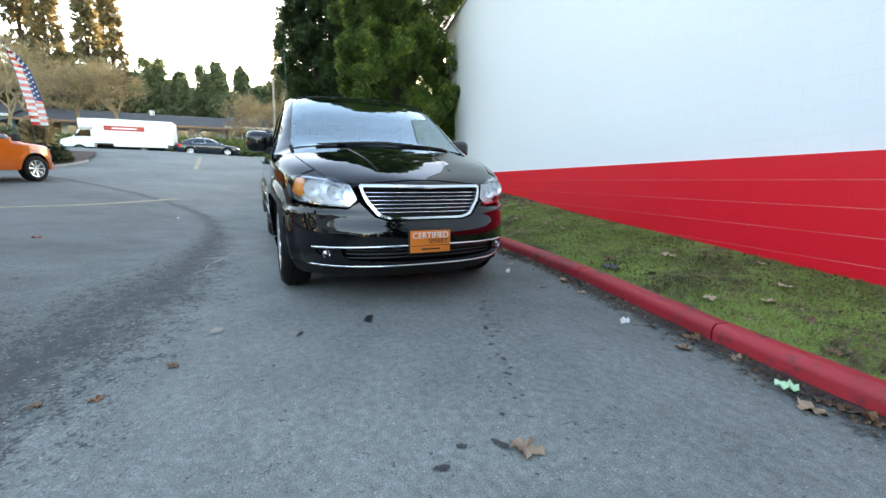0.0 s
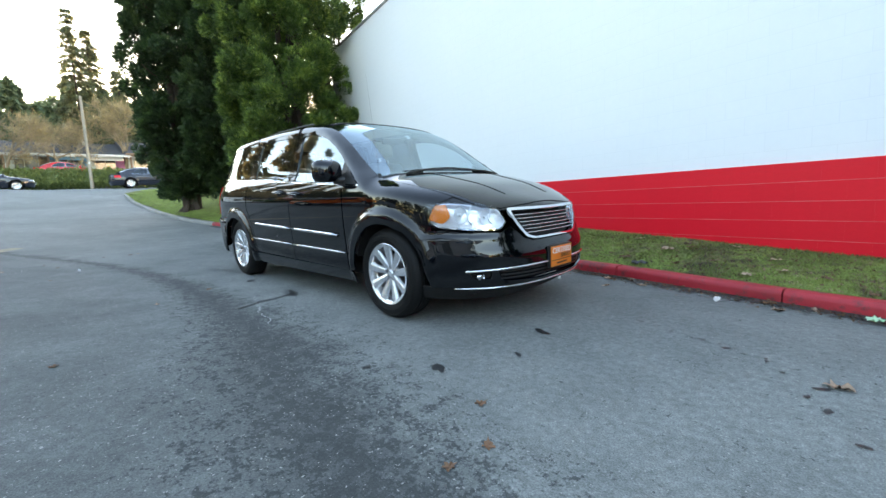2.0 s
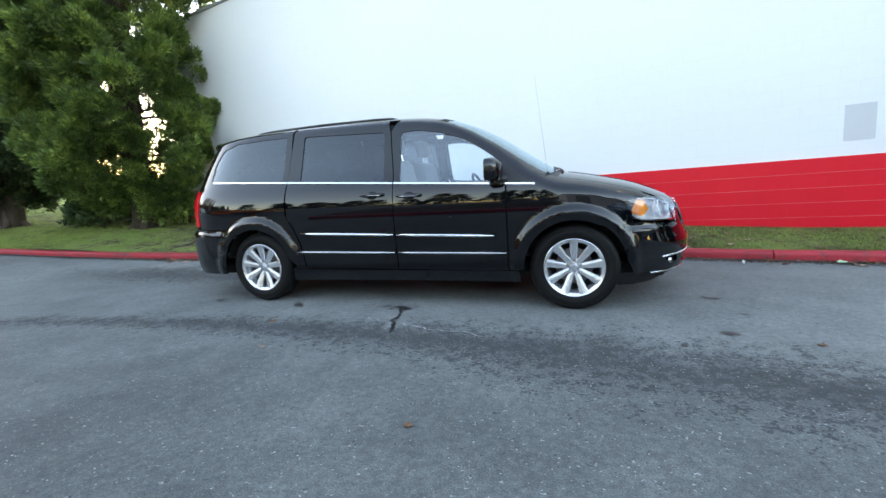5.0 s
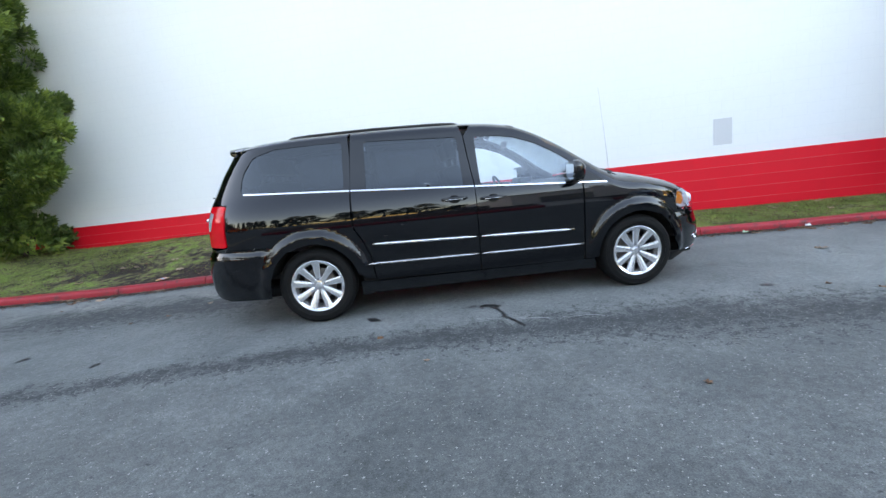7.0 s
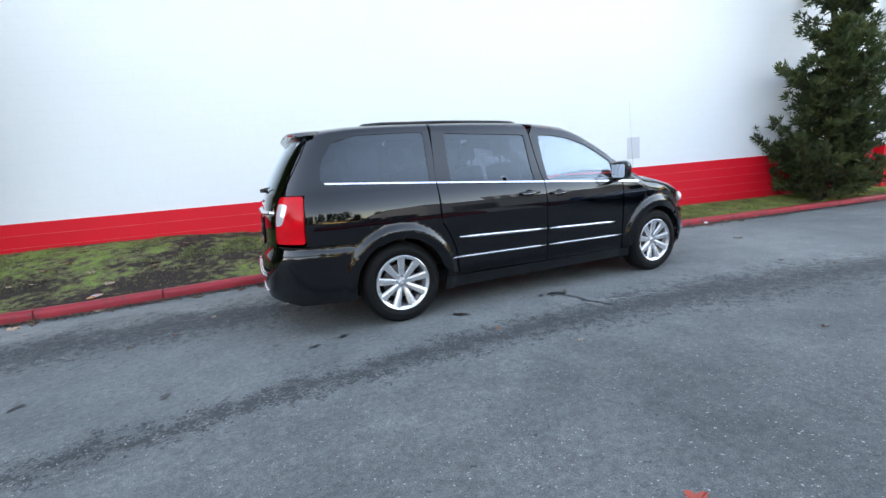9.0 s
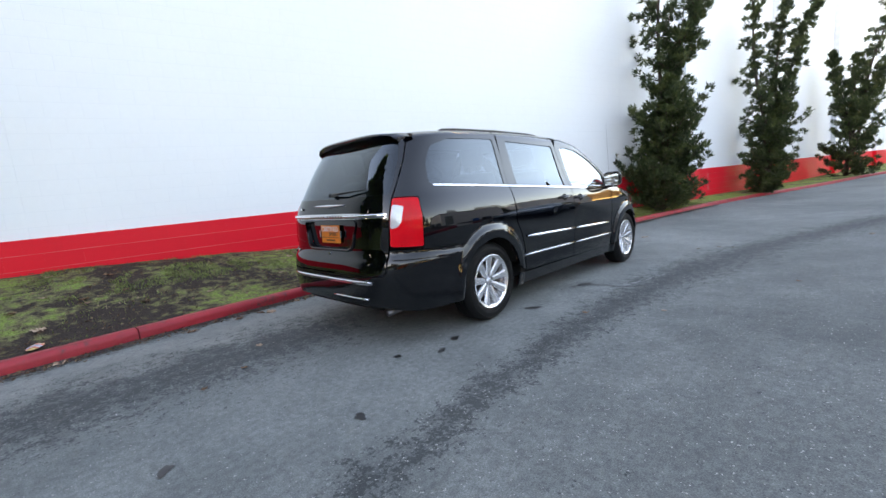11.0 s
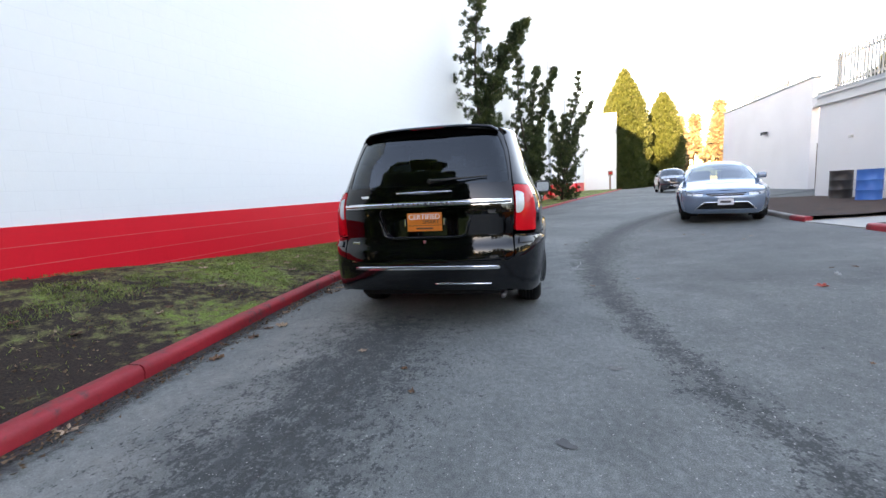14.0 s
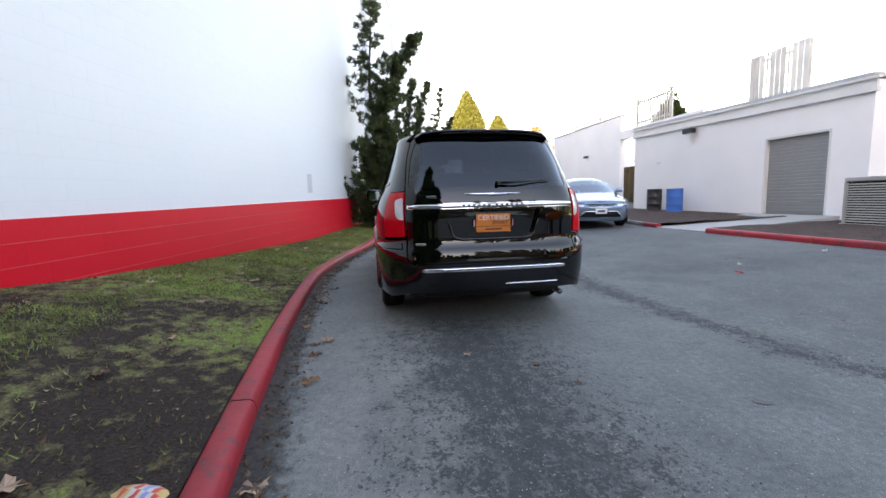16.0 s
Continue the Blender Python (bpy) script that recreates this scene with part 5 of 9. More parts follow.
        for nm, zz, sl, spans, hgt, m2 in (("upper_moulding", 0.665, -0.031, ((-1.0, -0.012), (0.005, 0.915)), 0.032, CHROME), ("lower_moulding", 0.50, -0.014, ((-1.07, -0.012), (0.005, 1.01)), 0.026, MOULD)):
            for a, b2 in spans:
                f2 = lambda x, o: zz + sl * x + o
                end = 0.03
                skin(nm, [(a + (end if a < -0.5 else 0), f2(a, -hgt / 2)), (b2 - (end if b2 > 0.5 else 0), f2(b2, -hgt / 2)), (b2, f2(b2, 0.004)), (b2 - 0.002, f2(b2, hgt / 2)), (a + 0.002, f2(a, hgt / 2)), (a, f2(a, 0.004))], side, PAINT, van, lift=0.008, rim=0.010, step=0.05)
                xs = np.linspace(a + 0.01, b2 - 0.01, 9)
                part("moulding_strip", tube([tuple(q) for q in side(xs, np.array([f2(x, 0.0) for x in xs])) + np.array([0, sg * 0.011, 0.002])], [0.004] + [hgt * 0.42] * 7 + [0.004], 10), CHROME if hgt > 0.03 else MOULD, van, smooth=70)
        skin("sill", [(-1.14, 0.225), (1.115, 0.232), (1.10, 0.33), (-1.0, 0.338), (-1.13, 0.36)], side, PAINT, van, lift=-0.006, step=0.06)
        # near-black backing, so the shade inside panel gaps is in its colour
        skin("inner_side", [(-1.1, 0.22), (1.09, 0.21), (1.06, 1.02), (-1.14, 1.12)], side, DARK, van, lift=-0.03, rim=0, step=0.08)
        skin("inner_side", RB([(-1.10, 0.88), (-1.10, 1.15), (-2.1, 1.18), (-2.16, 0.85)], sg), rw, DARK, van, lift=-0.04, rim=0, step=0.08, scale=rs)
        for xp in (-0.035, -1.13):
            skin("inner_pillar", [(xp + 0.035, 1.0), (xp + 0.035, 1.66), (xp - 0.035, 1.66), (xp - 0.035, 1.0)], side, DARK, van, lift=-0.022, rim=0, step=0.06)
        # handles
        for cxh, par in ((-0.205, sd), (0.155, fd)):
            z = float(belt(cxh)) - 0.105
            y = sg * float(S.half(cxh, z))
            ps = [(cxh - 0.115, y + sg * 0.002, z), (cxh - 0.09, y + sg * 0.03, z + 0.004), (cxh, y + sg * 0.038, z + 0.006), (cxh + 0.09, y + sg * 0.03, z + 0.003), (cxh + 0.115, y + sg * 0.002, z)]
            h = part("door_handle", tube(ps, [0.011, 0.014, 0.014, 0.014, 0.011], 10), PAINT, par, smooth=60)
            part("handle_strip", tube([(p[0], p[1] + sg * 0.010, p[2] - 0.008) for p in ps[1:4]], 0.003, 8), CHROME, h, smooth=60)
            # flat near-black oval; the shade of the hand hollow is painted, not recessed
            skin("handle_cup", [(cxh + 0.055 * math.cos(a), z - 0.004 + 0.036 * math.sin(a)) for a in np.linspace(0, 2 * math.pi, 16)[:-1]], side, DARK, par, lift=0.002, rim=0, step=0.02)
        # door mirror; the one on the kerb side is pushed in a little
        my = 1.02 if sg < 0 else 0.985
        bm = bmesh.new()
        bmesh.ops.create_uvsphere(bm, u_segments=24, v_segments=14, radius=1.0)
        for q in bm.verts:
            x, y, z = q.co
            s = lambda k, e: math.copysign(abs(k) ** e, k)
            q.co = Vector((0.925 + 0.075 * s(x, 0.7) - 0.05 * y * (y > 0), sg * (my + 0.118 * s(y, 0.55)), 1.187 + 0.094 * s(z, 0.55) - 0.04 * max(0.0, x) * max(0.0, z)))
        for q in [q for q in bm.verts if q.co.x < 0.875]:
            q.co.x = 0.87
        bmesh.ops.recalc_face_normals(bm, faces=bm.faces)
        mir = part("door_mirror", bm, PAINT, van, smooth=45)
        part("mirror_glass", prism(rounded([(sg * (my - 0.09), 1.11), (sg * (my + 0.085), 1.11), (sg * (my + 0.09), 1.245), (sg * (my - 0.09), 1.25)], 0.03), 0.004, "X", 0.863), MIRROR, mir, "mirror glass")
        part("mirror_arm", tube([(1.05, sg * 0.86, 1.115), (1.0, sg * 0.91, 1.105), (0.94, sg * 0.97, 1.115)], [0.035, 0.032, 0.04], 12), PLASTIC, mir, smooth=60)
        # roof rails
        rr = [(x, sg * 0.545, top_z(x, 0.545) + h) for x, h in ((-1.72, -0.012), (-1.66, 0.004), (-1.5, 0.009), (-0.9, 0.010), (-0.3, 0.009), (-0.12, 0.004), (-0.05, -0.012))]
        part("roof_rail", tube(rr, [0.009, 0.012, 0.012, 0.012, 0.012, 0.012, 0.009], 10), PLASTIC, van, smooth=60)
        # wheel housings and mud flaps
        # housing lining is near-black: the shade inside the arch is in its colour
        for hx in (HUB_X, -HUB_X):
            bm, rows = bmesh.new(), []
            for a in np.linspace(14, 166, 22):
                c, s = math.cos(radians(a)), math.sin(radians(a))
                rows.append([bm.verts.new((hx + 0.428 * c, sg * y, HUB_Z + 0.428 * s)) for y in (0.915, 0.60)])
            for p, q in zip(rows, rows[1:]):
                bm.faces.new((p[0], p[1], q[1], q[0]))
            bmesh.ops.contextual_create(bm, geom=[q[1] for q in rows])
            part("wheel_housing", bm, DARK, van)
        for nm, hx in (("front_wheel", HUB_X), ("rear_wheel", -HUB_X)):
            wheel(nm, van, (hx, sg * 0.818, HUB_Z), 0 if sg < 0 else 180)
    # bonnet, cowl, windscreen, roof
    edge = [(2.375, 0.0), (2.37, 0.2), (2.35, 0.36), (2.325, 0.47), (2.25, 0.60)]
    bon = [(x, float(hood_y(x))) for x in np.linspace(2.2, 1.42, 14)] + [(1.42, 0.79), (1.455, 0.55), (1.475, 0.25), (1.48, 0.0)]
    half_b = edge + bon
    full_b = half_b + [(x, -y) for x, y in half_b[-2:0:-1]]
    bonnet = skin("bonnet", full_b, S.over, PAINT, van, step=0.045)
    for sg in (-1, 1):
        skin("bonnet_crease", [(1.5, sg * 0.36), (2.2, sg * 0.27), (2.22, sg * 0.285), (1.5, sg * 0.39)], S.over, PAINT, bonnet, lift=0.004, rim=0.004, step=0.04)
    cow = [(1.478, 0.0), (1.472, 0.25), (1.452, 0.55), (1.415, 0.785), (1.345, 0.80), (1.393, 0.55), (1.418, 0.25), (1.423, 0.0)]
    skin("cowl", cow + [(x, -y) for x, y in cow[-2:0:-1]], S.over, PLASTIC, van, lift=-0.015, step=0.05)
    ws = [(1.43, 0.0), (1.425, 0.25), (1.40, 0.55), (1.35, 0.795)] + [(x, float(wind_y(x)) - 0.012) for x in np.linspace(1.28, 0.44, 12)] + [(0.40, 0.45), (0.375, 0.2), (0.37, 0.0)]
    skin("windscreen", ws + [(x, -y) for x, y in ws[-2:0:-1]], S.over, GLASS_SCREEN, van, lift=-0.004, rim=0, step=0.06, label="clear windscreen")
    rf = [(0.355, 0.0), (0.36, 0.2), (0.385, 0.45), (0.402, 0.665), (0.36, roof_y(0.36))] + [(x, roof_y(x)) for x in np.linspace(0.2, -2.06, 14)] + [(-2.13, 0.4), (-2.16, 0.2), (-2.165, 0.0)]
    skin("roof", rf + [(x, -y) for x, y in rf[-2:0:-1]], S.over, PAINT, van, step=0.06)
    hs = [(0.412, 0.0), (0.417, 0.2), (0.445, 0.45), (0.462, 0.645), (0.408, 0.66), (0.388, 0.45), (0.363, 0.2), (0.357, 0.0)]
    skin("header_band", hs + [(x, -y) for x, y in hs[-2:0:-1]], S.over, DARK, van, lift=0.002, rim=0.004, step=0.04, label="black band along the top of the windscreen")
    for sg in (-1, 1):
        skin("pillar_cover", [(x, sg * (float(wind_y(x)) - 0.010)) for x in np.linspace(1.33, 0.40, 12)] + [(x, sg * (float(wind_y(x)) + 0.003)) for x in np.linspace(0.40, 1.33, 12)], S.over, PAINT, van, step=0.05, rim=0.02)
        a, b2 = (1.44, sg * 0.62), (1.40, sg * 0.05)
        wp = [(1.455, sg * 0.60, top_z(1.455, 0.6) + 0.006), (1.43, sg * 0.42, top_z(1.43, 0.42) + 0.014), (1.405, sg * 0.10, top_z(1.405, 0.1) + 0.012), (1.385, -sg * 0.10, top_z(1.385, 0.1) + 0.008)]
        wiper = part("windscreen_wiper", tube(wp, [0.010, 0.008, 0.006, 0.004], 8), PLASTIC, van, smooth=60)
        part("blade", tube([(1.392, sg * 0.58, top_z(1.392, 0.58) + 0.008), (1.375, sg * 0.2, top_z(1.375, 0.2) + 0.008), (1.36, -sg * 0.08, top_z(1.36, 0.08) + 0.008)], 0.006, 6), PLASTIC, wiper)
    # front end
    fs = (0.028, 1)
    for sg in (-1, 1):
        ho = rounded([(sg * 16.4, 0.845), (sg * 20.5, 0.882), (sg * 27.0, 0.902), (sg * 31.8, 0.895), (sg * 33.2, 0.85), (sg * 32.6, 0.765), (sg * 29.5, 0.722), (sg * 23.0, 0.702), (sg * 16.6, 0.695), (sg * 14.9, 0.748)], 0.013, fs)
        lamp = skin("headlamp", ho, fw, LAMP_BOWL, van, step=0.04, scale=fs, lift=-0.05, rim=0)
        skin("lens", ho, fw, GLASS_LAMP, lamp, step=0.04, scale=fs, lift=0.006, rim=0, label="clear headlamp lens")
        skin("bezel", ho, fw, CHROME, lamp, holes=[[(a * 0.97 + sg * 24 * 0.03, 0.81 + (z - 0.81) * 0.90) for a, z in ho]], step=0.03, scale=fs, lift=-0.012, rim=0.03)
        for deg, zz, rad in ((19.4, 0.79, 0.052), (24.6, 0.81, 0.060)):
            c = fw(np.array([sg * deg]), np.array([zz]))[0]
            m = Matrix.Translation(Vector(c) + Vector((-0.045, 0, 0))) @ Matrix.Rotation(radians(sg * deg * 0.3), 4, "Z")
            bm = lathe([(0.004, 0.0), (rad * 0.5, 0.004), (rad * 0.85, 0.014), (rad, 0.026)], 20, "X")
            bm.transform(m)
            part("reflector_bowl", bm, LAMP_BOWL, lamp, smooth=45)
            bm = bmesh.new()
            bmesh.ops.create_uvsphere(bm, u_segments=14, v_segments=8, radius=rad * 0.22, matrix=m @ Matrix.Translation((0.02, 0, 0)))
            part("bulb", bm, CLEAR_LENS, lamp, smooth=60)
        for deg, z0, z1 in ((17.6, 0.742, 0.842), (22.0, 0.736, 0.876)):      # chrome webs between the reflectors
            pts = [tuple(fw(np.array([sg * (deg + 0.8 * math.sin(k * 0.8))]), np.array([z]))[0] + np.array([-0.036, 0, 0])) for k, z in enumerate(np.linspace(z0, z1, 6))]
            part("reflector_web", tube(pts, 0.006, 6), LAMP_BOWL, lamp, smooth=60)
        am = rounded([(sg * 27.9, 0.890), (sg * 31.8, 0.885), (sg * 32.8, 0.845), (sg * 32.3, 0.785), (sg * 29.0, 0.750), (sg * 27.2, 0.80)], 0.02, fs)
        skin("turn_signal", am, fw, AMBER, lamp, step=0.03, scale=fs, lift=-0.010, rim=0.02, label="amber turn signal")
        # fog lamp and bumper intake
        c = Vector(fw(np.array([sg * 21.4]), np.array([0.376]))[0]) + Vector((-0.016, 0, 0))
        fog = part("fog_lamp", lathe([(0.0, 0.004), (0.016, 0.002), (0.021, -0.004), (0.027, 0.002), (0.029, -0.02)], 24, "X", at=c), CHROME, van, smooth=50)
        part("fog_lens", lathe([(0.0, 0.010), (0.012, 0.008), (0.020, 0.0)], 24, "X", at=c), GLASS_LAMP, fog, smooth=60)
    lamp_top = [(15.6, 0.836), (16.4, 0.849), (20.5, 0.886), (27.0, 0.906), (32.0, 0.899)]
    skin("nose_panel", [(-a, z) for a, z in lamp_top[::-1]] + lamp_top + [(32.2, 0.935), (26.0, 0.94), (20.0, 0.925), (14.0, 0.905), (7.0, 0.895), (-7.0, 0.895), (-14.0, 0.905), (-20.0, 0.925), (-26.0, 0.94), (-32.2, 0.935)], fw, PAINT, van, step=0.025, scale=fs, lift=-0.006, rim=0.02)
    grille_o = rounded([(-14.6, 0.838), (14.6, 0.838), (13.2, 0.735), (10.6, 0.632), (8.2, 0.610), (-8.2, 0.610), (-10.6, 0.632), (-13.2, 0.735)], 0.022, fs)
    grille_i = rounded([(-13.8, 0.820), (13.8, 0.820), (12.5, 0.738), (10.1, 0.646), (7.9, 0.626), (-7.9, 0.626), (-10.1, 0.646), (-12.5, 0.738)], 0.02, fs)
    gr = skin("grille", grille_o, fw, CHROME, van, holes=[grille_i], step=0.03, scale=fs, lift=0.014, rim=0.04, label="chrome framed grille")
    skin("backing", grille_i, fw, DARK, gr, step=0.05, scale=fs, lift=-0.045, rim=0)
    for z in (0.660, 0.686, 0.712, 0.738, 0.764, 0.790):
        wdt = max(abs(a) for a, zz in dense(grille_i, 0.01, fs) if abs(zz - z) < 0.012) - 0.1
        pts = [tuple(fw(np.array([d]), np.array([z]))[0] + np.array([-0.004, 0, 0])) for d in np.linspace(-wdt, wdt, 15)]
        part("bar", tube(pts, 0.0036, 8), CHROME, gr, smooth=60)
    emb = [tuple(fw(np.array([d]), np.array([0.826 - 0.00 * abs(d)]))[0] + np.array([0.014, 0, 0.0])) for d in np.linspace(-4.6, 4.6, 11)]
    part("wing_badge", tube(emb, [0.002, 0.005, 0.007, 0.009, 0.011, 0.013, 0.011, 0.009, 0.007, 0.005, 0.002], 8), CHROME, gr, smooth=60)
    # bumper: one piece with a wide lower intake
    b_edge = FB(arc_pts(HUB_X, HUB_Z, 0.412, 8, 61, 8))
    up = [(33.6, 0.70), (29.5, 0.706), (23.0, 0.685), (16.8, 0.677), (14.4, 0.725), (11.2, 0.626), (8.6, 0.602), (0, 0.602)]
    rhs = [(0, 0.285), (12, 0.285), (20, 0.29), (28, 0.295)] + FB([(1.99, 0.30)]) + b_edge + FB([(1.83, 0.705), (1.985, 0.71)]) + up[:-1]
    bumper = rhs + [(0, 0.604)] + [(-a, z) for a, z in rhs[:0:-1]]
    intake = rounded([(-18.5, 0.43), (18.5, 0.43), (17.5, 0.345), (8, 0.325), (-8, 0.325), (-17.5, 0.345)], 0.03, fs)
    pockets = [rounded([(sg * 19.6, 0.435), (sg * 24.6, 0.435), (sg * 23.6, 0.37), (sg * 19.8, 0.36)], 0.02, fs) for sg in (-1, 1)]
    bp = skin("front_bumper", bumper, fw, PAINT, van, holes=[intake, *pockets], step=0.03, scale=fs)
    skin("intake_mesh", intake, fw, DARK, bp, step=0.06, scale=fs, lift=-0.05, rim=0)
    for k, pk in enumerate(pockets):
        skin("lamp_pocket", pk, fw, DARK, bp, step=0.05, scale=fs, lift=-0.03, rim=0)
    for z in (0.352, 0.378, 0.404):
        part("intake_bar", tube([tuple(fw(np.array([d]), np.array([z]))[0] + np.array([-0.03, 0, 0])) for d in np.linspace(-17, 17, 13)], 0.006, 6), PLASTIC, bp)
    part("chrome_strip", tube([tuple(fw(np.array([d]), np.array([0.436 - 0.00003 * d * d]))[0] + np.array([0.002, 0, 0])) for d in np.linspace(-25.0, 25.0, 25)], 0.0085, 8), CHROME, bp, smooth=60)
    part("lower_chrome", tube([tuple(fw(np.array([d]), np.array([0.293 - 0.000005 * d * d]))[0] + np.array([0.001, 0, 0])) for d in np.linspace(-27, 27, 27)], 0.007, 8), CHROME, bp, smooth=60)
    skin("valance", [(-36, 0.30), (-34, 0.19), (-15, 0.165), (15, 0.165), (34, 0.19), (36, 0.30), (28, 0.292), (12, 0.283), (-12, 0.283), (-28, 0.292)], fw, DARK, bp, step=0.06, scale=fs, lift=-0.012)
    for sg in (-1, 1):
        skin("bumper_crease", FB([(1.87, 0.665), (2.02, 0.672)], sg) + [(sg * 30.0, 0.675), (sg * 24.0, 0.665), (sg * 24.0, 0.640), (sg * 30.0, 0.652)] + FB([(2.02, 0.648), (1.87, 0.635)], sg), fw, PAINT, bp, step=0.04, scale=fs, lift=0.012, rim=0.012)
    # dealer cards in place of number plates
    def card(x, z, way, par):
        t = part("dealer_plate", box((0.008, 0.295, 0.152), (x, 0, z), 0.003, 1), ORANGE_CARD, par, label="orange dealer card in the plate holder")
        rot = pose(x + way * 0.006, 0, z, 90, 0, 90 * way)
        letters("lettering", "CERTIFIED", 0.058, WHITE_INK, t, rot @ pose(0, 0.042, 0))
        letters("lettering", "SMART", 0.046, BLACK_INK, t, rot @ pose(0.055, 0.0, 0))
        part("divider", box((0.004, 0.29, 0.004), (x + way * 0.004, 0, z - 0.028)), BLACK_INK, t)
        part("small_print", box((0.004, 0.14, 0.012), (x + way * 0.004, 0, z - 0.052)), BLACK_INK, t)
        return t
    card(2.525, 0.462, 1, van)
    part("plate_bracket", box((0.03, 0.31, 0.17), (2.505, 0, 0.462), 0.006), PLASTIC, van)
    # tailgate
    rs = (0.022, 1)
    gate_r = BY([(0.68, 0.585), (0.715, 0.60), (0.715, 0.79), (0.712, 1.17), (0.70, 1.30), (0.677, 1.46), (0.635, 1.60), (0.57, 1.66), (0.42, 1.69)]) + [(0, 1.70)]
    gate = [(0, 0.585), (15, 0.585)] + gate_r + [(-a, z) for a, z in gate_r[-2::-1]] + [(-15, 0.585)]
    glass = rounded(BY([(0.69, 1.195), (0.678, 1.32), (0.648, 1.47), (0.60, 1.60), (0.30, 1.625)]) + BY([(0.30, 1.625), (0.60, 1.60), (0.648, 1.47), (0.678, 1.32), (0.69, 1.195)], -1), 0.03, rs)
    recess = rounded([(-14.4, 1.005), (14.4, 1.005), (12.0, 0.80), (9.5, 0.775), (-9.5, 0.775), (-12.0, 0.80)], 0.04, rs)
    tg = skin("tailgate", gate, rw, PAINT, van, holes=[glass, recess], step=0.045, scale=rs)
    skin("rear_window", glass, rw, GLASS_REAR, tg, step=0.06, scale=rs, lift=-0.004, rim=0, label="dark tinted rear window")
    skin("plate_recess", recess, rw, PAINT, tg, step=0.05, scale=rs, lift=-0.035, rim=0)
    ring_o = [(a * 1.05, 0.885 + (z - 0.885) * 1.06) for a, z in recess]
    skin("recess_lip", ring_o, rw, PAINT, tg, holes=[recess], step=0.03, scale=rs, lift=0.012, rim=0.04)
    skin("chrome_bar", rounded(BY([(0.71, 1.022), (0.71, 1.058)]) + [(15, 1.066), (-15, 1.066)] + BY([(0.71, 1.058), (0.71, 1.022)], -1), 0.01, rs), rw, CHROME, tg, step=0.04, scale=rs, lift=0.006, rim=0.02, label="broad chrome bar")
    part("bar_crest", tube([tuple(rw(np.array([d]), np.array([1.043]))[0] + np.array([-0.006, 0, 0])) for d in np.linspace(-bear(0.70, 1.043), bear(0.70, 1.043), 25)], 0.017, 12), CHROME, tg, smooth=70)
    lip = [(14.6, 1.0), (13.3, 0.88), (12.3, 0.80), (11.2, 0.778)] + [(d, 0.768) for d in np.linspace(9.6, -9.6, 11)] + [(-11.2, 0.778), (-12.3, 0.80), (-13.3, 0.88), (-14.6, 1.0)]
    part("recess_edge", tube([tuple(rw(np.array([d]), np.array([z]))[0] + np.array([-0.004, 0, 0])) for d, z in lip], [0.003] + [0.012] * (len(lip) - 2) + [0.003], 10), PAINT, tg, smooth=70)
    for k in range(12):      # raised model lettering on the bar, as plain marks
        d = 9.2 - k * 1.55 - (0.8 if k > 5 else 0)
        c = rw(np.array([d]), np.array([1.044]))[0]
        part("letter_mark", box((0.004, 0.022, 0.020), (c[0] - 0.023, c[1], c[2]), 0.002, 1), mat_nut, tg)
    wing = [tuple(rw(np.array([d]), np.array([1.135 + 0.0006 * abs(d)]))[0] + np.array([-0.008, 0, 0])) for d in np.linspace(-8.8, 8.8, 13)]
    part("wing_badge", tube(wing, [0.002, 0.005, 0.007, 0.009, 0.01, 0.012, 0.016, 0.012, 0.01, 0.009, 0.007, 0.005, 0.002], 8), CHROME, tg, smooth=60)
    for d, z in ((18.5, 1.118), (21.5, 0.735)):
        c = rw(np.array([d]), np.array([z]))[0]
        part("small_badge", box((0.006, 0.085, 0.022), (c[0] - 0.004, c[1], c[2]), 0.002, 1, turn=Euler((0, 0, -0.35)).to_matrix()), CHROME, tg)
    part("latch", rod((-2.588, 0.0, 0.735), (-2.60, 0, 0.735), 0.012, sides=12), CHROME, tg)
    card(-2.565, 0.897, -1, van)
    for s2 in (-1, 1):
        part("plate_clip", box((0.02, 0.012, 0.06), (-2.565, s2 * 0.165, 0.897), 0.003, 1), CHROME, tg)
    c0, c1 = rw(np.array([-2.0]), np.array([1.225]))[0], rw(np.array([-19.5]), np.array([1.248]))[0]
    rwp = part("rear_wiper", tube([(c0[0] - 0.03, c0[1], c0[2]), (c0[0] - 0.045, c0[1] - 0.16, c0[2] + 0.008), (c1[0] - 0.02, c1[1], c1[2])], [0.015, 0.010, 0.005], 8), PLASTIC, van, smooth=60)
    part("pivot", rod((c0[0] + 0.01, c0[1], c0[2]), (c0[0] - 0.05, c0[1], c0[2]), 0.02, 0.016, sides=14), PLASTIC, rwp, smooth=50)
    # spoiler with the high brake light
    bm, rows = bmesh.new(), []
    for y in np.linspace(-0.60, 0.60, 23):
        k = 1 - (abs(y) / 0.60) ** 4 * 0.7
        zc = top_z(-2.04, min(abs(y), 0.57)) - (0.03 if abs(y) > 0.57 else 0)
        rows.append([bm.verts.new(p) for p in ((-2.02, y, zc - 0.004), (-2.13, y, zc - 0.006), (-2.205 - 0.10 * k, y, zc - 0.020), (-2.212 - 0.105 * k, y, zc - 0.034), (-2.20 - 0.095 * k, y, zc - 0.052), (-2.12, y, zc - 0.062))])
    for p, q in zip(rows, rows[1:]):
        for i in range(5):
            bm.faces.new((p[i], p[i + 1], q[i + 1], q[i]))
    bm.faces.new(rows[0]), bm.faces.new(list(reversed(rows[-1])))
    bmesh.ops.recalc_face_normals(bm, faces=bm.faces)
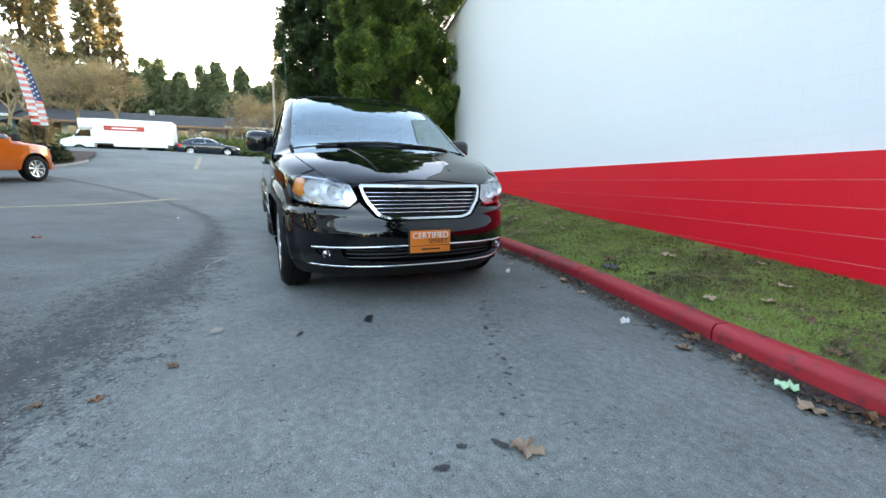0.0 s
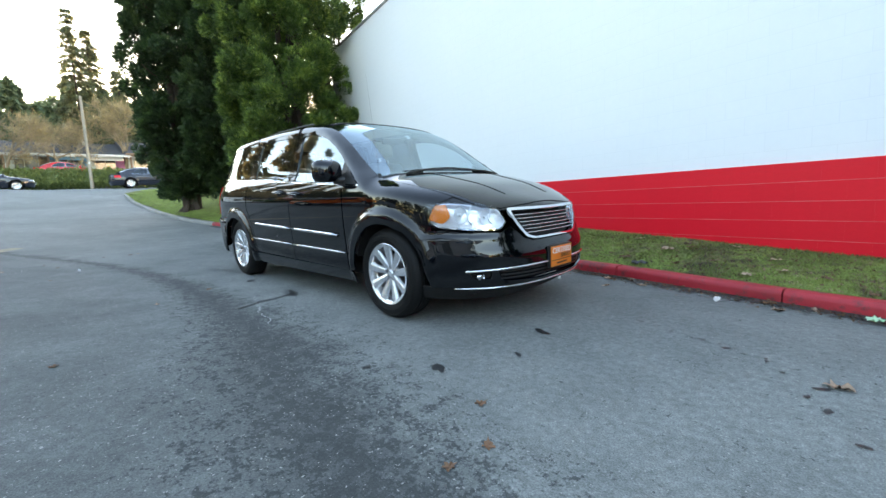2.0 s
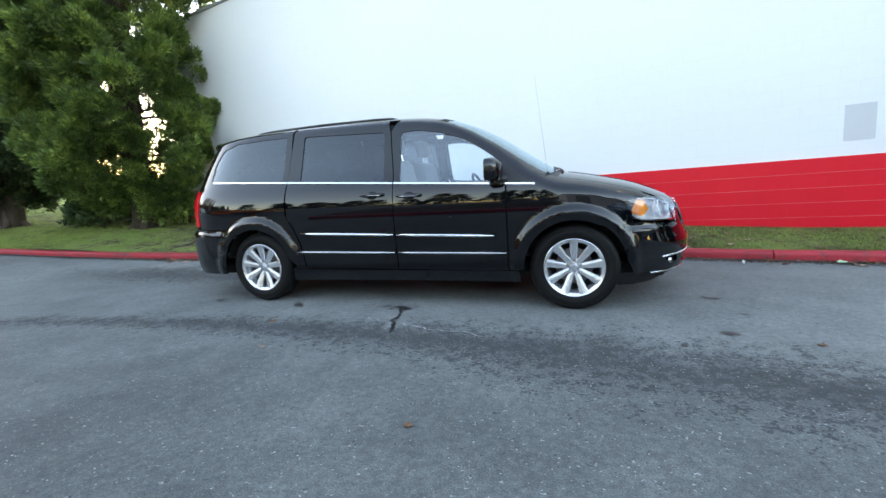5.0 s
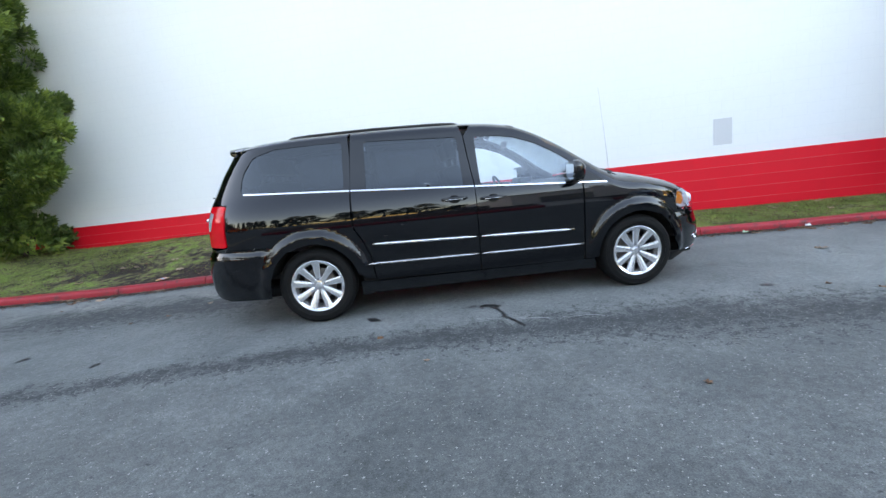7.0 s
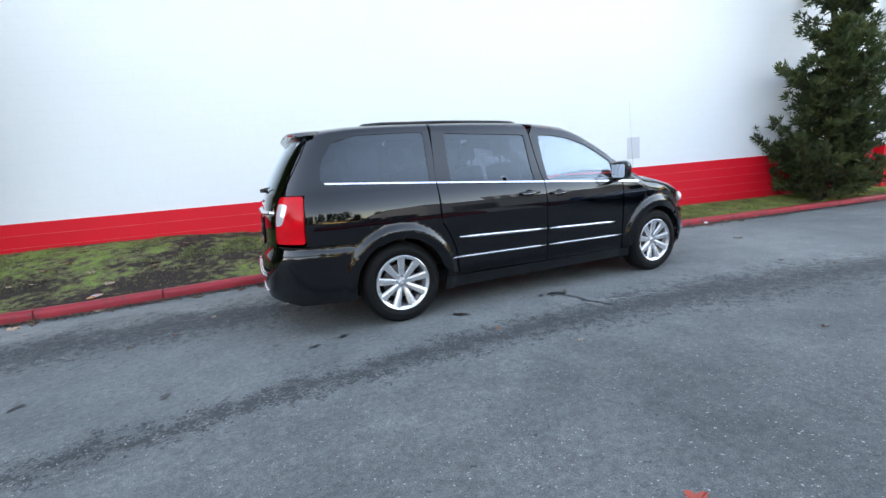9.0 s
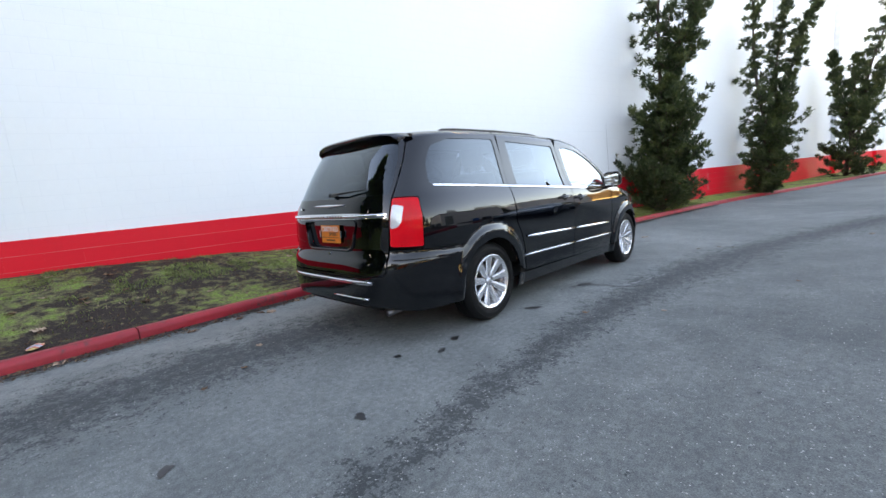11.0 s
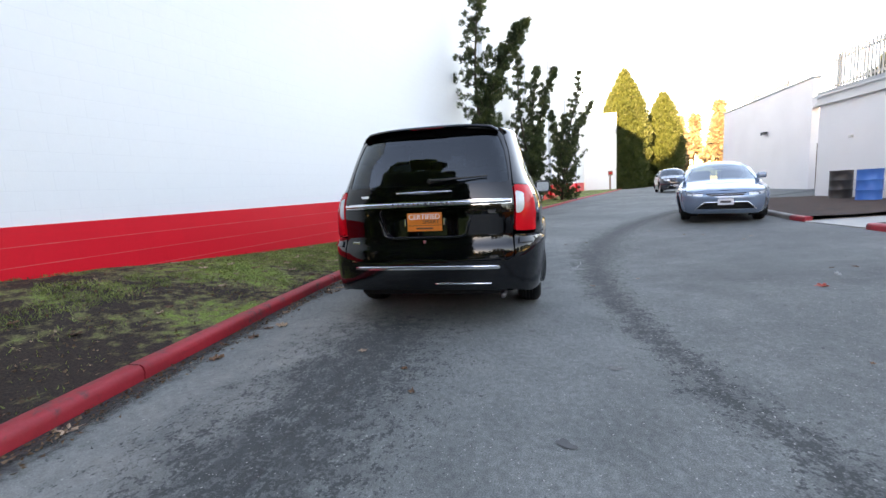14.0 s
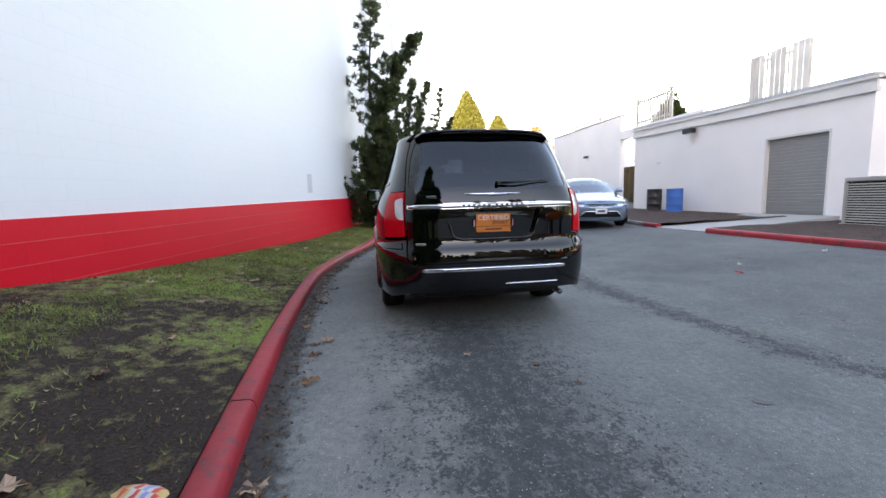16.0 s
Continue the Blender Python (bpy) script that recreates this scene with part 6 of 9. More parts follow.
    sp = part("spoiler", bm, PAINT, van, smooth=45)
    part("brake_light", box((0.012, 0.30, 0.012), (-2.312, 0, top_z(-2.04, 0) - 0.040), 0.004, 1), BRAKE_RED, sp, "red high brake light")
    # rear bumper
    ar = RB(arc_pts(-HUB_X, HUB_Z, 0.412, 118, 177, 9))
    rb_r = [(0, 0.575)] + BY([(0.68, 0.575), (0.724, 0.60), (0.728, 0.775)]) + RB([(-2.31, 0.762), (-2.1, 0.756), (-1.94, 0.751)]) + ar + RB([(-1.955, 0.29)]) + BY([(0.85, 0.285), (0.7, 0.33)]) + [(13, 0.34)]
    skin_out = rb_r + [(0, 0.34)] + [(-a, z) for a, z in rb_r[:0:-1]]
    rb = skin("rear_bumper", skin_out, rw, PAINT, van, step=0.045, scale=rs)
    skin("step_trim", [(-20.6, 0.512), (-20.9, 0.530), (20.9, 0.530), (20.6, 0.512)], rw, CHROME, rb, step=0.03, scale=rs, lift=0.012, rim=0.014, label="chrome step strip")
    part("step_bead", tube([tuple(rw(np.array([d]), np.array([0.533]))[0] + np.array([-0.014, 0, 0])) for d in np.linspace(-20.6, 20.6, 27)], [0.004] + [0.010] * 25 + [0.004], 10), CHROME, rb, smooth=70)
    for sg in (-1, 1):
        skin("bumper_crease", BY([(0.76, 0.745)], sg) + RB([(-2.25, 0.735), (-2.0, 0.70), (-2.0, 0.675), (-2.25, 0.70)], sg) + BY([(0.76, 0.70)], sg), rw, PAINT, rb, step=0.04, scale=rs, lift=0.012, rim=0.012)
    # added chrome tube stands in for the reflection along the bumper's lower lip
    part("lower_chrome", tube([tuple(rw(np.array([d]), np.array([0.392]))[0] + np.array([-0.003, 0, 0])) for d in np.linspace(-18.5, -3.0, 15)], 0.008, 8), CHROME, rb, smooth=60)
    skin("valance", [(-23, 0.36), (-21, 0.26), (21, 0.26), (23, 0.36)], rw, DARK, rb, step=0.06, scale=rs, lift=-0.06)
    part("exhaust_tip", tube([(-2.35, -0.62, 0.27), (-2.50, -0.62, 0.264)], 0.024, 16), mat_nut, van, smooth=60)
    # antenna
    az0 = top_z(1.36, 0.79)
    ant = part("antenna", tube([(1.34, -0.79, az0), (1.30, -0.795, 1.5), (1.25, -0.80, 1.93)], [0.0016, 0.0009, 0.0005], 6), mat_nut, van)
    part("antenna_foot", lathe([(0.0, 0.03), (0.012, 0.028), (0.02, 0.0)], 14, "Z", at=(1.34, -0.79, az0 - 0.004)), PLASTIC, ant, smooth=60)
    # underside, floor and lining
    part("underbody", box((4.5, 1.4, 0.12), (0.0, 0, 0.30), 0.04), DARK, van)
    for hx in (HUB_X, -HUB_X):
        part("axle", rod((hx, -0.72, HUB_Z), (hx, 0.72, HUB_Z), 0.045, sides=12), DARK, van)
    part("floor_pan", box((3.5, 1.14, 0.05), (-0.55, 0, 0.42)), DASH, van)
    part("engine_block", box((0.9, 1.3, 0.42), (1.7, 0, 0.62), 0.05), DARK, van)
    part("bulkhead", box((0.04, 1.6, 0.68), (1.22, 0, 0.72)), DARK, van)
    # cabin
    bm = prism([(0.72, 0.85), (0.72, 1.0), (0.80, 1.085), (1.0, 1.10), (1.30, 1.10), (1.20, 0.75), (0.85, 0.72)], 1.50, "Y", -0.75, 0.02)
    dash = part("dashboard", bm, DASH, van, smooth=40)
    part("binnacle", box((0.16, 0.36, 0.09), (0.78, 0.38, 1.10), 0.03), DASH, dash)
    ring = [(0.52 + 0.185 * math.sin(a) * -0.42, 0.38 + 0.185 * math.cos(a), 1.02 + 0.185 * math.sin(a) * 0.90) for a in np.linspace(0, 2 * math.pi, 28)]
    sw = part("steering_wheel", tube(ring, 0.015, 10), DASH, van, smooth=60)
    part("wheel_hub", box((0.05, 0.14, 0.12), (0.54, 0.38, 1.01), 0.025, turn=Euler((0, -0.43, 0)).to_matrix()), DASH, sw)
    for a in (0.0, math.pi, -math.pi / 2):
        part("wheel_spoke", tube([(0.53, 0.38, 1.01), (0.52 + 0.18 * math.sin(a) * -0.42, 0.38 + 0.18 * math.cos(a), 1.02 + 0.18 * math.sin(a) * 0.9)], 0.014, 8), DASH, sw)
    part("steering_column", tube([(0.56, 0.38, 1.0), (0.82, 0.38, 0.92)], 0.04, 10), DASH, sw)
    part("interior_mirror", box((0.03, 0.22, 0.07), (0.50, 0.0, 1.53), 0.02), DASH, van)
    part("centre_console", box((0.5, 0.26, 0.38), (0.65, 0, 0.65), 0.04), DASH, van)

    def seat(x, y, wide=0.52, back=0.62):
        s = part("seat", box((0.52, wide, 0.17), (x, y, 0.72), 0.06, 3), GREY_TRIM, van, smooth=60)
        part("seat_base", box((0.40, wide - 0.1, 0.22), (x, y, 0.54), 0.02), DASH, s)
        bm = box((0.15, wide - 0.02, back), (0, 0, back / 2), 0.06, 3)
        bm.transform(pose(x - 0.22, y, 0.74, 0, -14, 0))
        part("backrest", bm, GREY_TRIM, s, smooth=60)
        for yy in ((0,) if wide < 0.8 else (-wide / 3, 0, wide / 3)):
            bm = box((0.10, 0.27, 0.19), (0, 0, back + 0.17), 0.045, 3)
            bm.transform(pose(x - 0.20, y + yy, 0.74, 0, -12, 0))
            part("headrest", bm, GREY_TRIM, s, smooth=60)
            for q in (-0.06, 0.06):
                bm = rod((0, q, back - 0.02), (0, q, back + 0.1), 0.007, sides=6)
                bm.transform(pose(x - 0.20, y + yy, 0.74, 0, -12, 0))
                part("headrest_post", bm, CHROME, s)
        return s
    for y in (-0.39, 0.39):
        seat(0.20, y), seat(-0.72, y)
    seat(-1.62, 0, 1.22)
    for y in (-0.74, 0.74):
        part("door_card", box((2.0, 0.05, 0.62), (-0.02, y * 1.06, 0.76), 0.02), GREY_TRIM, van)
        part("rear_trim", box((0.95, 0.08, 0.30), (-1.62, y * 0.98, 1.0), 0.03), GREY_TRIM, van)
    skin("headliner", [(x, y) for x, y in ((0.30, -0.52), (0.30, 0.52), (-2.05, 0.54), (-2.05, -0.54))], S.over, GREY_TRIM, van, step=0.12, lift=-0.05, rim=0)
    return van


LAMP_BOWL = mat("lamp_bowl_silver", (0.92, 0.93, 0.95), 0.20, 0.45, (0.78, 0.80, 0.83), 16, 60, 0.35, 0.005)
MOULD = mat("dark_chrome_moulding", (0.60, 0.61, 0.63), 0.18, 0.9, (0.52, 0.53, 0.55), 3, 70, 0.0)
GLASS_SCREEN = thin_glass("windscreen_glass", (0.46, 0.56, 0.60), 0.20, (0.74, 0.91, 0.98))
minivan = build_van()


# ---------------------------------------------------------------- plants
def unit(a):
    return a / np.maximum(np.linalg.norm(a, axis=-1, keepdims=True), 1e-9)


def sprays(centres, outward, per, length, width, spread, rng, lift=0.25, puff=0.0):
    """Many small pointed leaf sprays round each centre: three-cornered blades that lean outward and up."""
    n = len(centres)
    c = np.repeat(centres, per, 0)
    o = np.repeat(outward, per, 0)
    r = unit(rng.normal(size=(n * per, 3)))
    u = unit(rng.normal(size=(n * per, 3)) + o * 0.5)
    d = unit(o * (0.75 - 0.35 * puff) + u * 0.9 * puff + r * (0.85 - 0.4 * puff) + np.array([0, 0, lift]))
    base = c + u * (spread * rng.random((n * per, 1)) ** (0.6 - 0.25 * puff))
    s = unit(np.cross(d, unit(rng.normal(size=(n * per, 3)))))
    k = rng.uniform(0.65, 1.35, (n * per, 1))
    L, W = length * k, width * k
    v = np.stack([base - s * W * 0.6, base + s * W * 0.6, base + d * L * 1.05], 1)
    return v.reshape(-1, 3)


def blade_faces(v):
    return np.arange(len(v)).reshape(-1, 3)


def limb_mesh(paths, sides=6):
    """Tapered limbs: (points, first radius, last radius) each."""
    bm = bmesh.new()
    for pts, r0, r1 in paths:
        n = len(pts)
        tube(pts, [r0 + (r1 - r0) * i / (n - 1) for i in range(n)], sides, bm)
    return bm


BARK_BROWN = mat("conifer_bark", (0.085, 0.058, 0.043), 0.9, 0, (0.036, 0.024, 0.019), 3, 30, 1.0, 0.02)
# tan bark with the warmth of low sunlight put into its colour
BARK_TAN = mat("sun_tinted_bark", (0.34, 0.25, 0.16), 0.9, 0, (0.2, 0.14, 0.09), 1, 20, 0.5, 0.02)
LEAF_CEDAR = leaf_mat("cedar_sprays", (0.018, 0.041, 0.010), (0.082, 0.148, 0.029), (0.29, 0.39, 0.078))
LEAF_CEDAR_DARK = leaf_mat("dark_cedar_sprays", (0.009, 0.024, 0.010), (0.028, 0.062, 0.019), (0.078, 0.130, 0.036))
LEAF_JUNIPER = leaf_mat("juniper_sprays", (0.017, 0.031, 0.012), (0.048, 0.075, 0.024), (0.122, 0.152, 0.048))
LEAF_GOLD = leaf_mat("golden_cypress", (0.032, 0.052, 0.013), (0.050, 0.076, 0.018), (0.080, 0.105, 0.024))
LEAF_FIR = leaf_mat("fir_needles", (0.012, 0.026, 0.014), (0.03, 0.05, 0.022), (0.07, 0.085, 0.03))
# paler than LEAF_FIR: distance haze is put into the needle colour
LEAF_WOOD = leaf_mat("haze_tinted_fir_needles", (0.055, 0.085, 0.050), (0.11, 0.155, 0.08), (0.20, 0.23, 0.11))
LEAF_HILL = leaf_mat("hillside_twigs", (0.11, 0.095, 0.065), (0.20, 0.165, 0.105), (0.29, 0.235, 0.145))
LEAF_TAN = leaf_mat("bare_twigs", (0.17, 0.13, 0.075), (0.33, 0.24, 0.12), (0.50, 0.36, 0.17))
LEAF_BUSH = leaf_mat("shrub_leaves", (0.02, 0.03, 0.012), (0.045, 0.06, 0.02), (0.10, 0.11, 0.04))
# fir needles with haze and warm evening light mixed into the tones
LEAF_TALL = leaf_mat("sun_tinted_fir_needles", (0.075, 0.075, 0.040), (0.15, 0.135, 0.07), (0.30, 0.23, 0.12))
LEAF_FIR_OPEN = leaf_mat("open_fir_needles", (0.05, 0.065, 0.035), (0.10, 0.115, 0.055), (0.22, 0.20, 0.09))
LEAF_IVY = leaf_mat("ivy_bank", (0.055, 0.08, 0.022), (0.12, 0.155, 0.042), (0.21, 0.235, 0.07))


def column_tree(name, label, x, y, z, high, radius, leaf, seed, tufts=1300, per=46, bare=1.2, size=0.135):
    """A dense column of scale-leaved sprays in clumps over several stems."""
    rng = np.random.default_rng(seed)
    t = thing(name, label, "tree", (x, y, z), group="conifers on the lawn")
    stems = []
    for k in range(4):
        a = rng.uniform(0, 6.28)
        r0 = 0.0 if k == 0 else 0.22
        pts = [(r0 * math.cos(a) + 0.25 * radius * h / high * math.cos(a) * (k > 0), r0 * math.sin(a) + 0.25 * radius * h / high * math.sin(a) * (k > 0), h) for h in np.linspace(-0.1, high * 0.85, 8)]
        stems.append((pts, 0.22 if k == 0 else 0.13, 0.03))
    for k in range(5):                        # roots flare into the soil
        a = k * 1.26 + 0.4
        stems.append(([(0.46 * math.cos(a), 0.46 * math.sin(a), -0.12), (0.26 * math.cos(a), 0.26 * math.sin(a), 0.10), (0.16 * math.cos(a), 0.16 * math.sin(a), 0.6)], 0.10, 0.07))
    for k in range(26):
        a, h = rng.uniform(0, 6.28), rng.uniform(0.5, high * 0.7)
        L = radius * rng.uniform(0.6, 0.95)
        stems.append(([(L * s * math.cos(a), L * s * math.sin(a), h + 0.5 * L * s * s - 0.18 * L * s) for s in np.linspace(0, 1, 5)], 0.045, 0.012))
    part("trunk", limb_mesh(stems, 8), BARK_BROWN, t, smooth=60)
    lumps = [(rng.uniform(0, 6.28), rng.uniform(0, high), rng.uniform(0.45, 1.0), rng.uniform(0.06, 0.20)) for _ in range(90)]
    inner = rng.random(tufts) < 0.22
    clump = np.arange(tufts) // 11
    nc = clump[-1] + 1
    hc, ac, oc = bare + (high - bare) * rng.random(nc) ** 1.12, rng.uniform(0, 6.28, nc), rng.uniform(-0.36, 0.20, nc)
    h = np.where(inner, bare + (high - bare) * rng.random(tufts), hc[clump] + rng.normal(size=tufts) * 0.15)
    a = np.where(inner, rng.uniform(0, 6.28, tufts), ac[clump] + rng.normal(size=tufts) * 0.20 / radius)
    f = np.clip((h - bare * 0.5) / (high * 0.09), 0.45, 1) * np.clip((high - h) / (high * 0.55), 0.05, 1) ** 0.55
    rad = radius * f * (0.80 + 0.12 * np.sin(a * 3 + h * 1.1) + 0.1 * np.sin(a * 5 - h * 2.3))
    for la, lh, lw, ls in lumps:
        da = np.angle(np.exp(1j * (a - la)))
        rad += ls * np.exp(-(da * radius / lw) ** 2 - ((h - lh) / lw) ** 2)
    rad = rad + oc[clump]
    rad = np.where(inner, rad * rng.uniform(0.45, 0.8, tufts), rad * rng.uniform(0.95, 1.03, tufts))
    c = np.stack([rad * np.cos(a), rad * np.sin(a), h], -1)
    o = unit(np.stack([np.cos(a), np.sin(a), np.full(tufts, 0.35)], -1))
    v = sprays(c, o, per, size, size * 0.42, 0.20, rng, 0.2, 1.0)
    raw("crown", v, blade_faces(v), leaf, t)
    return t


column_tree("cedar_tree", "tall dark conifer, a dense column over a bare trunk", -14.9, 1.95, lawn_z(-14.9, 1.95), 15.0, 1.52, LEAF_CEDAR_DARK, 3, 3100, 120, 0.75, 0.105)
column_tree("cedar_tree", "tall dark conifer with dense sprays beside its neighbours", -13.4, 3.2, lawn_z(-13.4, 3.2), 16.0, 1.95, LEAF_CEDAR_DARK, 4, 3500, 120, 0.8, 0.105)
column_tree("cedar_tree", "tall light green conifer with shaggy clumps close to the wall", -9.25, 3.86, lawn_z(-9.6, 3.6) - 0.05, 14.0, 2.28, LEAF_CEDAR, 8, 3400, 190, 0.7, 0.085)


def shrub(x, y, z, r, h, leaf, seed, label, per=14, n=160, size=0.12, group=""):
    rng = np.random.default_rng(seed)
    t = thing("shrub", label, "bush", (x, y, z), group=group)
    part("stems", limb_mesh([([(0.02 * k, 0, -0.05), (0.3 * r * math.cos(a), 0.3 * r * math.sin(a), 0.5 * h), (0.7 * r * math.cos(a), 0.7 * r * math.sin(a), 0.85 * h)], 0.02, 0.006) for k, a in enumerate(rng.uniform(0, 6.28, 8))], 5), BARK_BROWN, t)
    d = unit(rng.normal(size=(n, 3)))
    d[:, 2] = np.abs(d[:, 2])
    c = d * np.array([r, r, h]) * rng.uniform(0.55, 1.05, (n, 1)) + np.array([0, 0, 0.08])
    v = sprays(c, d, per, size, size * 0.6, 0.14, rng)
    raw("leaves", v, blade_faces(v), leaf, t)
    return t


shrub(-8.7, 4.55, verge_z(-8.7, 4.55), 0.75, 0.85, LEAF_CEDAR, 21, "low ragged evergreen shrub at the foot of the wall")
shrub(-10.9, 4.0, lawn_z(-10.9, 4.0), 0.9, 0.9, LEAF_CEDAR_DARK, 22, "dark low evergreen shrub between the trunks", n=240)


def juniper(x, y, z, high, radius, seed, label, leaders, per=40):
    """An upright twisted juniper: leaders with short rising side limbs, clothed in clumps and open between them."""
    rng = np.random.default_rng(seed)
    t = thing("juniper_tree", label, "tree", (x, y, z), group="junipers along the wall")
    limbs, tips, outs = [], [], []
    for lx, ly, base_h, top_h in leaders:
        pts = []
        for s in np.linspace(0, 1, 24):
            hh = base_h + (top_h - base_h) * s
            k = s ** 1.15
            pts.append(Vector((lx * k + 0.08 * math.sin(hh * 1.7 + lx), ly * k + 0.08 * math.cos(hh * 1.3), hh)))
        limbs.append((pts, 0.10 if base_h < 0.5 else 0.06, 0.012))
        for i in range(0 if base_h < 0.5 else 4, 24):
            s = i / 23
            taper = (1 - s) ** 0.75 * (1.0 if s > 0.2 else 0.8 + s)
            for _ in range(4):
                a = rng.uniform(0, 6.28)
                hh = pts[i].z
                L = radius * taper * (0.38 + 0.95 * rng.random() ** 1.6) * (1 if base_h < 0.5 else 0.6) + 0.05
                end = pts[i] + Vector((L * math.cos(a), L * math.sin(a), L * rng.uniform(0.15, 0.9)))
                mid = (pts[i] + end) / 2 + Vector((0, 0, -0.10 * L))
                limbs.append(([pts[i], mid, end], 0.02, 0.005))
                for q in np.linspace(0.35, 1.0, max(2, int(L / 0.16))):
                    p = pts[i].lerp(mid, q * 2) if q < 0.5 else mid.lerp(end, q * 2 - 1)
                    tips.append(tuple(p + Vector(rng.normal(size=3)) * 0.04))
                    outs.append(tuple((end - pts[i]).normalized()))
        tips += [tuple(pts[-1]), tuple(pts[-2])]
        outs += [(0, 0, 1), (0, 0, 1)]
    part("trunk", limb_mesh(limbs, 5), BARK_BROWN, t, smooth=60)
    v = sprays(np.array(tips), np.array(outs), per, 0.10, 0.032, 0.10, rng, 0.3, 0.75)
    raw("crown", v, blade_faces(v), LEAF_JUNIPER, t)
    return t


juniper(8.96, 0.86, verge_z(8.96, 0.86), 7.7, 1.22, 31, "tall ragged juniper with a leaning side leader, close to the wall", [(0.1, 0.1, 0, 7.75), (-0.3, -0.3, 0, 3.6), (0.35, -0.2, 0.2, 4.2), (0.2, -1.5, 3.4, 6.5)], 54)
juniper(16.0, -0.72, verge_z(16.0, -0.72), 7.6, 0.95, 32, "narrow twisted juniper with forked leaders beside the wall", [(-0.5, 0.65, 0, 7.7), (0.9, -1.2, 1.4, 6.9), (0.25, -0.35, 0, 6.8), (0.1, -0.3, 0, 3.4)], 56)
juniper(24.5, -2.83, verge_z(24.5, -2.83), 8.6, 1.2, 33, "narrow ragged juniper with crooked limbs beside the wall", [(0.9, -1.2, 0, 8.5), (1.5, -2.1, 2.4, 6.6), (0.2, -0.2, 0, 5.6), (-0.5, 0.7, 1.5, 5.8)], 56)


def hedge_tree(x, y, z, high, radius, seed, label, taper=0.6):
    """A clipped-looking large cypress."""
    rng = np.random.default_rng(seed)
    t = thing("cypress_tree", label, "tree", (x, y, z), group="cypresses at the bend")
    part("trunk", limb_mesh([([(0, 0, -0.1), (0, 0, high * 0.5), (0, 0, high * 0.9)], 0.3, 0.05)], 8), BARK_BROWN, t)
    core = [(0.0, 0.05)] + [(radius * 0.78 * (0.9 + 0.1 * s / 0.5 if s < 0.5 else (1 - ((s - 0.5) / 0.5) ** 1.5) ** 0.85), high * 0.95 * s) for s in np.linspace(0.01, 0.98, 14)] + [(0.0, high * 0.96)]
    part("inner_crown", lathe(core, 20, "Z"), LEAF_GOLD, t, smooth=60)
    n = 2400
    h = high * rng.random(n) ** 1.05
    a = rng.uniform(0, 6.28, n)
    f = np.where(h < high * 0.5, 0.9 + 0.1 * h / (high * 0.5), (1 - np.clip((h - high * 0.5) / (high * 0.5), 0, 1) ** 1.5) ** 0.85)
    rad = radius * f * (0.92 + 0.10 * np.sin(a * 3 + h * 0.9) * np.sin(h * 1.7 + a * 5) + rng.normal(size=n) * 0.09)
    h = h + rng.normal(size=n) * 0.25 * (h > high * 0.4)
    c = np.stack([rad * np.cos(a), rad * np.sin(a), h], -1)
    o = unit(np.stack([np.cos(a), np.sin(a), np.full(n, 0.5)], -1))
    v = sprays(c, o, 70, 0.22, 0.10, 0.36, rng, 0.6, 0.7)
    raw("crown", v, blade_faces(v), LEAF_GOLD, t)
    return t


hedge_tree(58.5, -13.3, 0.6, 15.9, 2.9, 41, "broad dense cypress with its crown in golden sunlight")
hedge_tree(19.5, -18.2, 0.6, 5.6, 1.5, 43, "sunlit cypress seen through the gap between buildings")
hedge_tree(62.5, -19.3, 0.6, 13.2, 2.5, 42, "dense cypress behind its neighbour, sunlit at the top")


# ---------------------------------------------------------------- far woods
def fir_points(x, y, z, high, radius, rng, n):
    h = high * (0.12 + 0.88 * rng.random(n) ** 0.9)
    a = rng.uniform(0, 6.28, n)
    tier = 0.80 + 0.20 * np.cos(h * 4.0)
    r = radius * (1.03 - h / high) * tier * rng.uniform(0.35, 1.0, n) ** 0.5
    c = np.stack([x + r * np.cos(a), y + r * np.sin(a), z + h], -1)
    o = unit(np.stack([np.cos(a), np.sin(a), np.full(n, -0.15)], -1))
    return c, o


def fir_stand(name, label, spots, leaf, seed, per=5, n=260, size=0.9):
    rng = np.random.default_rng(seed)
    cs, os_, trunks = [], [], []
    for x, y, z, high, radius in spots:
        c, o = fir_points(x, y, z, high, radius, rng, n)
        cs.append(c), os_.append(o)
        trunks.append(([(x, y, z - 0.5), (x, y, z + high * 0.5), (x, y, z + high * 0.97)], 0.016 * high, 0.03))
    t = thing(name, label, "woods", kind="stuff")
    part("trunks", limb_mesh(trunks, 5), BARK_BROWN, t)
    v = sprays(np.concatenate(cs), np.concatenate(os_), per, size, size * 0.42, 0.5, rng, -0.05)
    raw("needles", v, blade_faces(v), leaf, t)
    return t


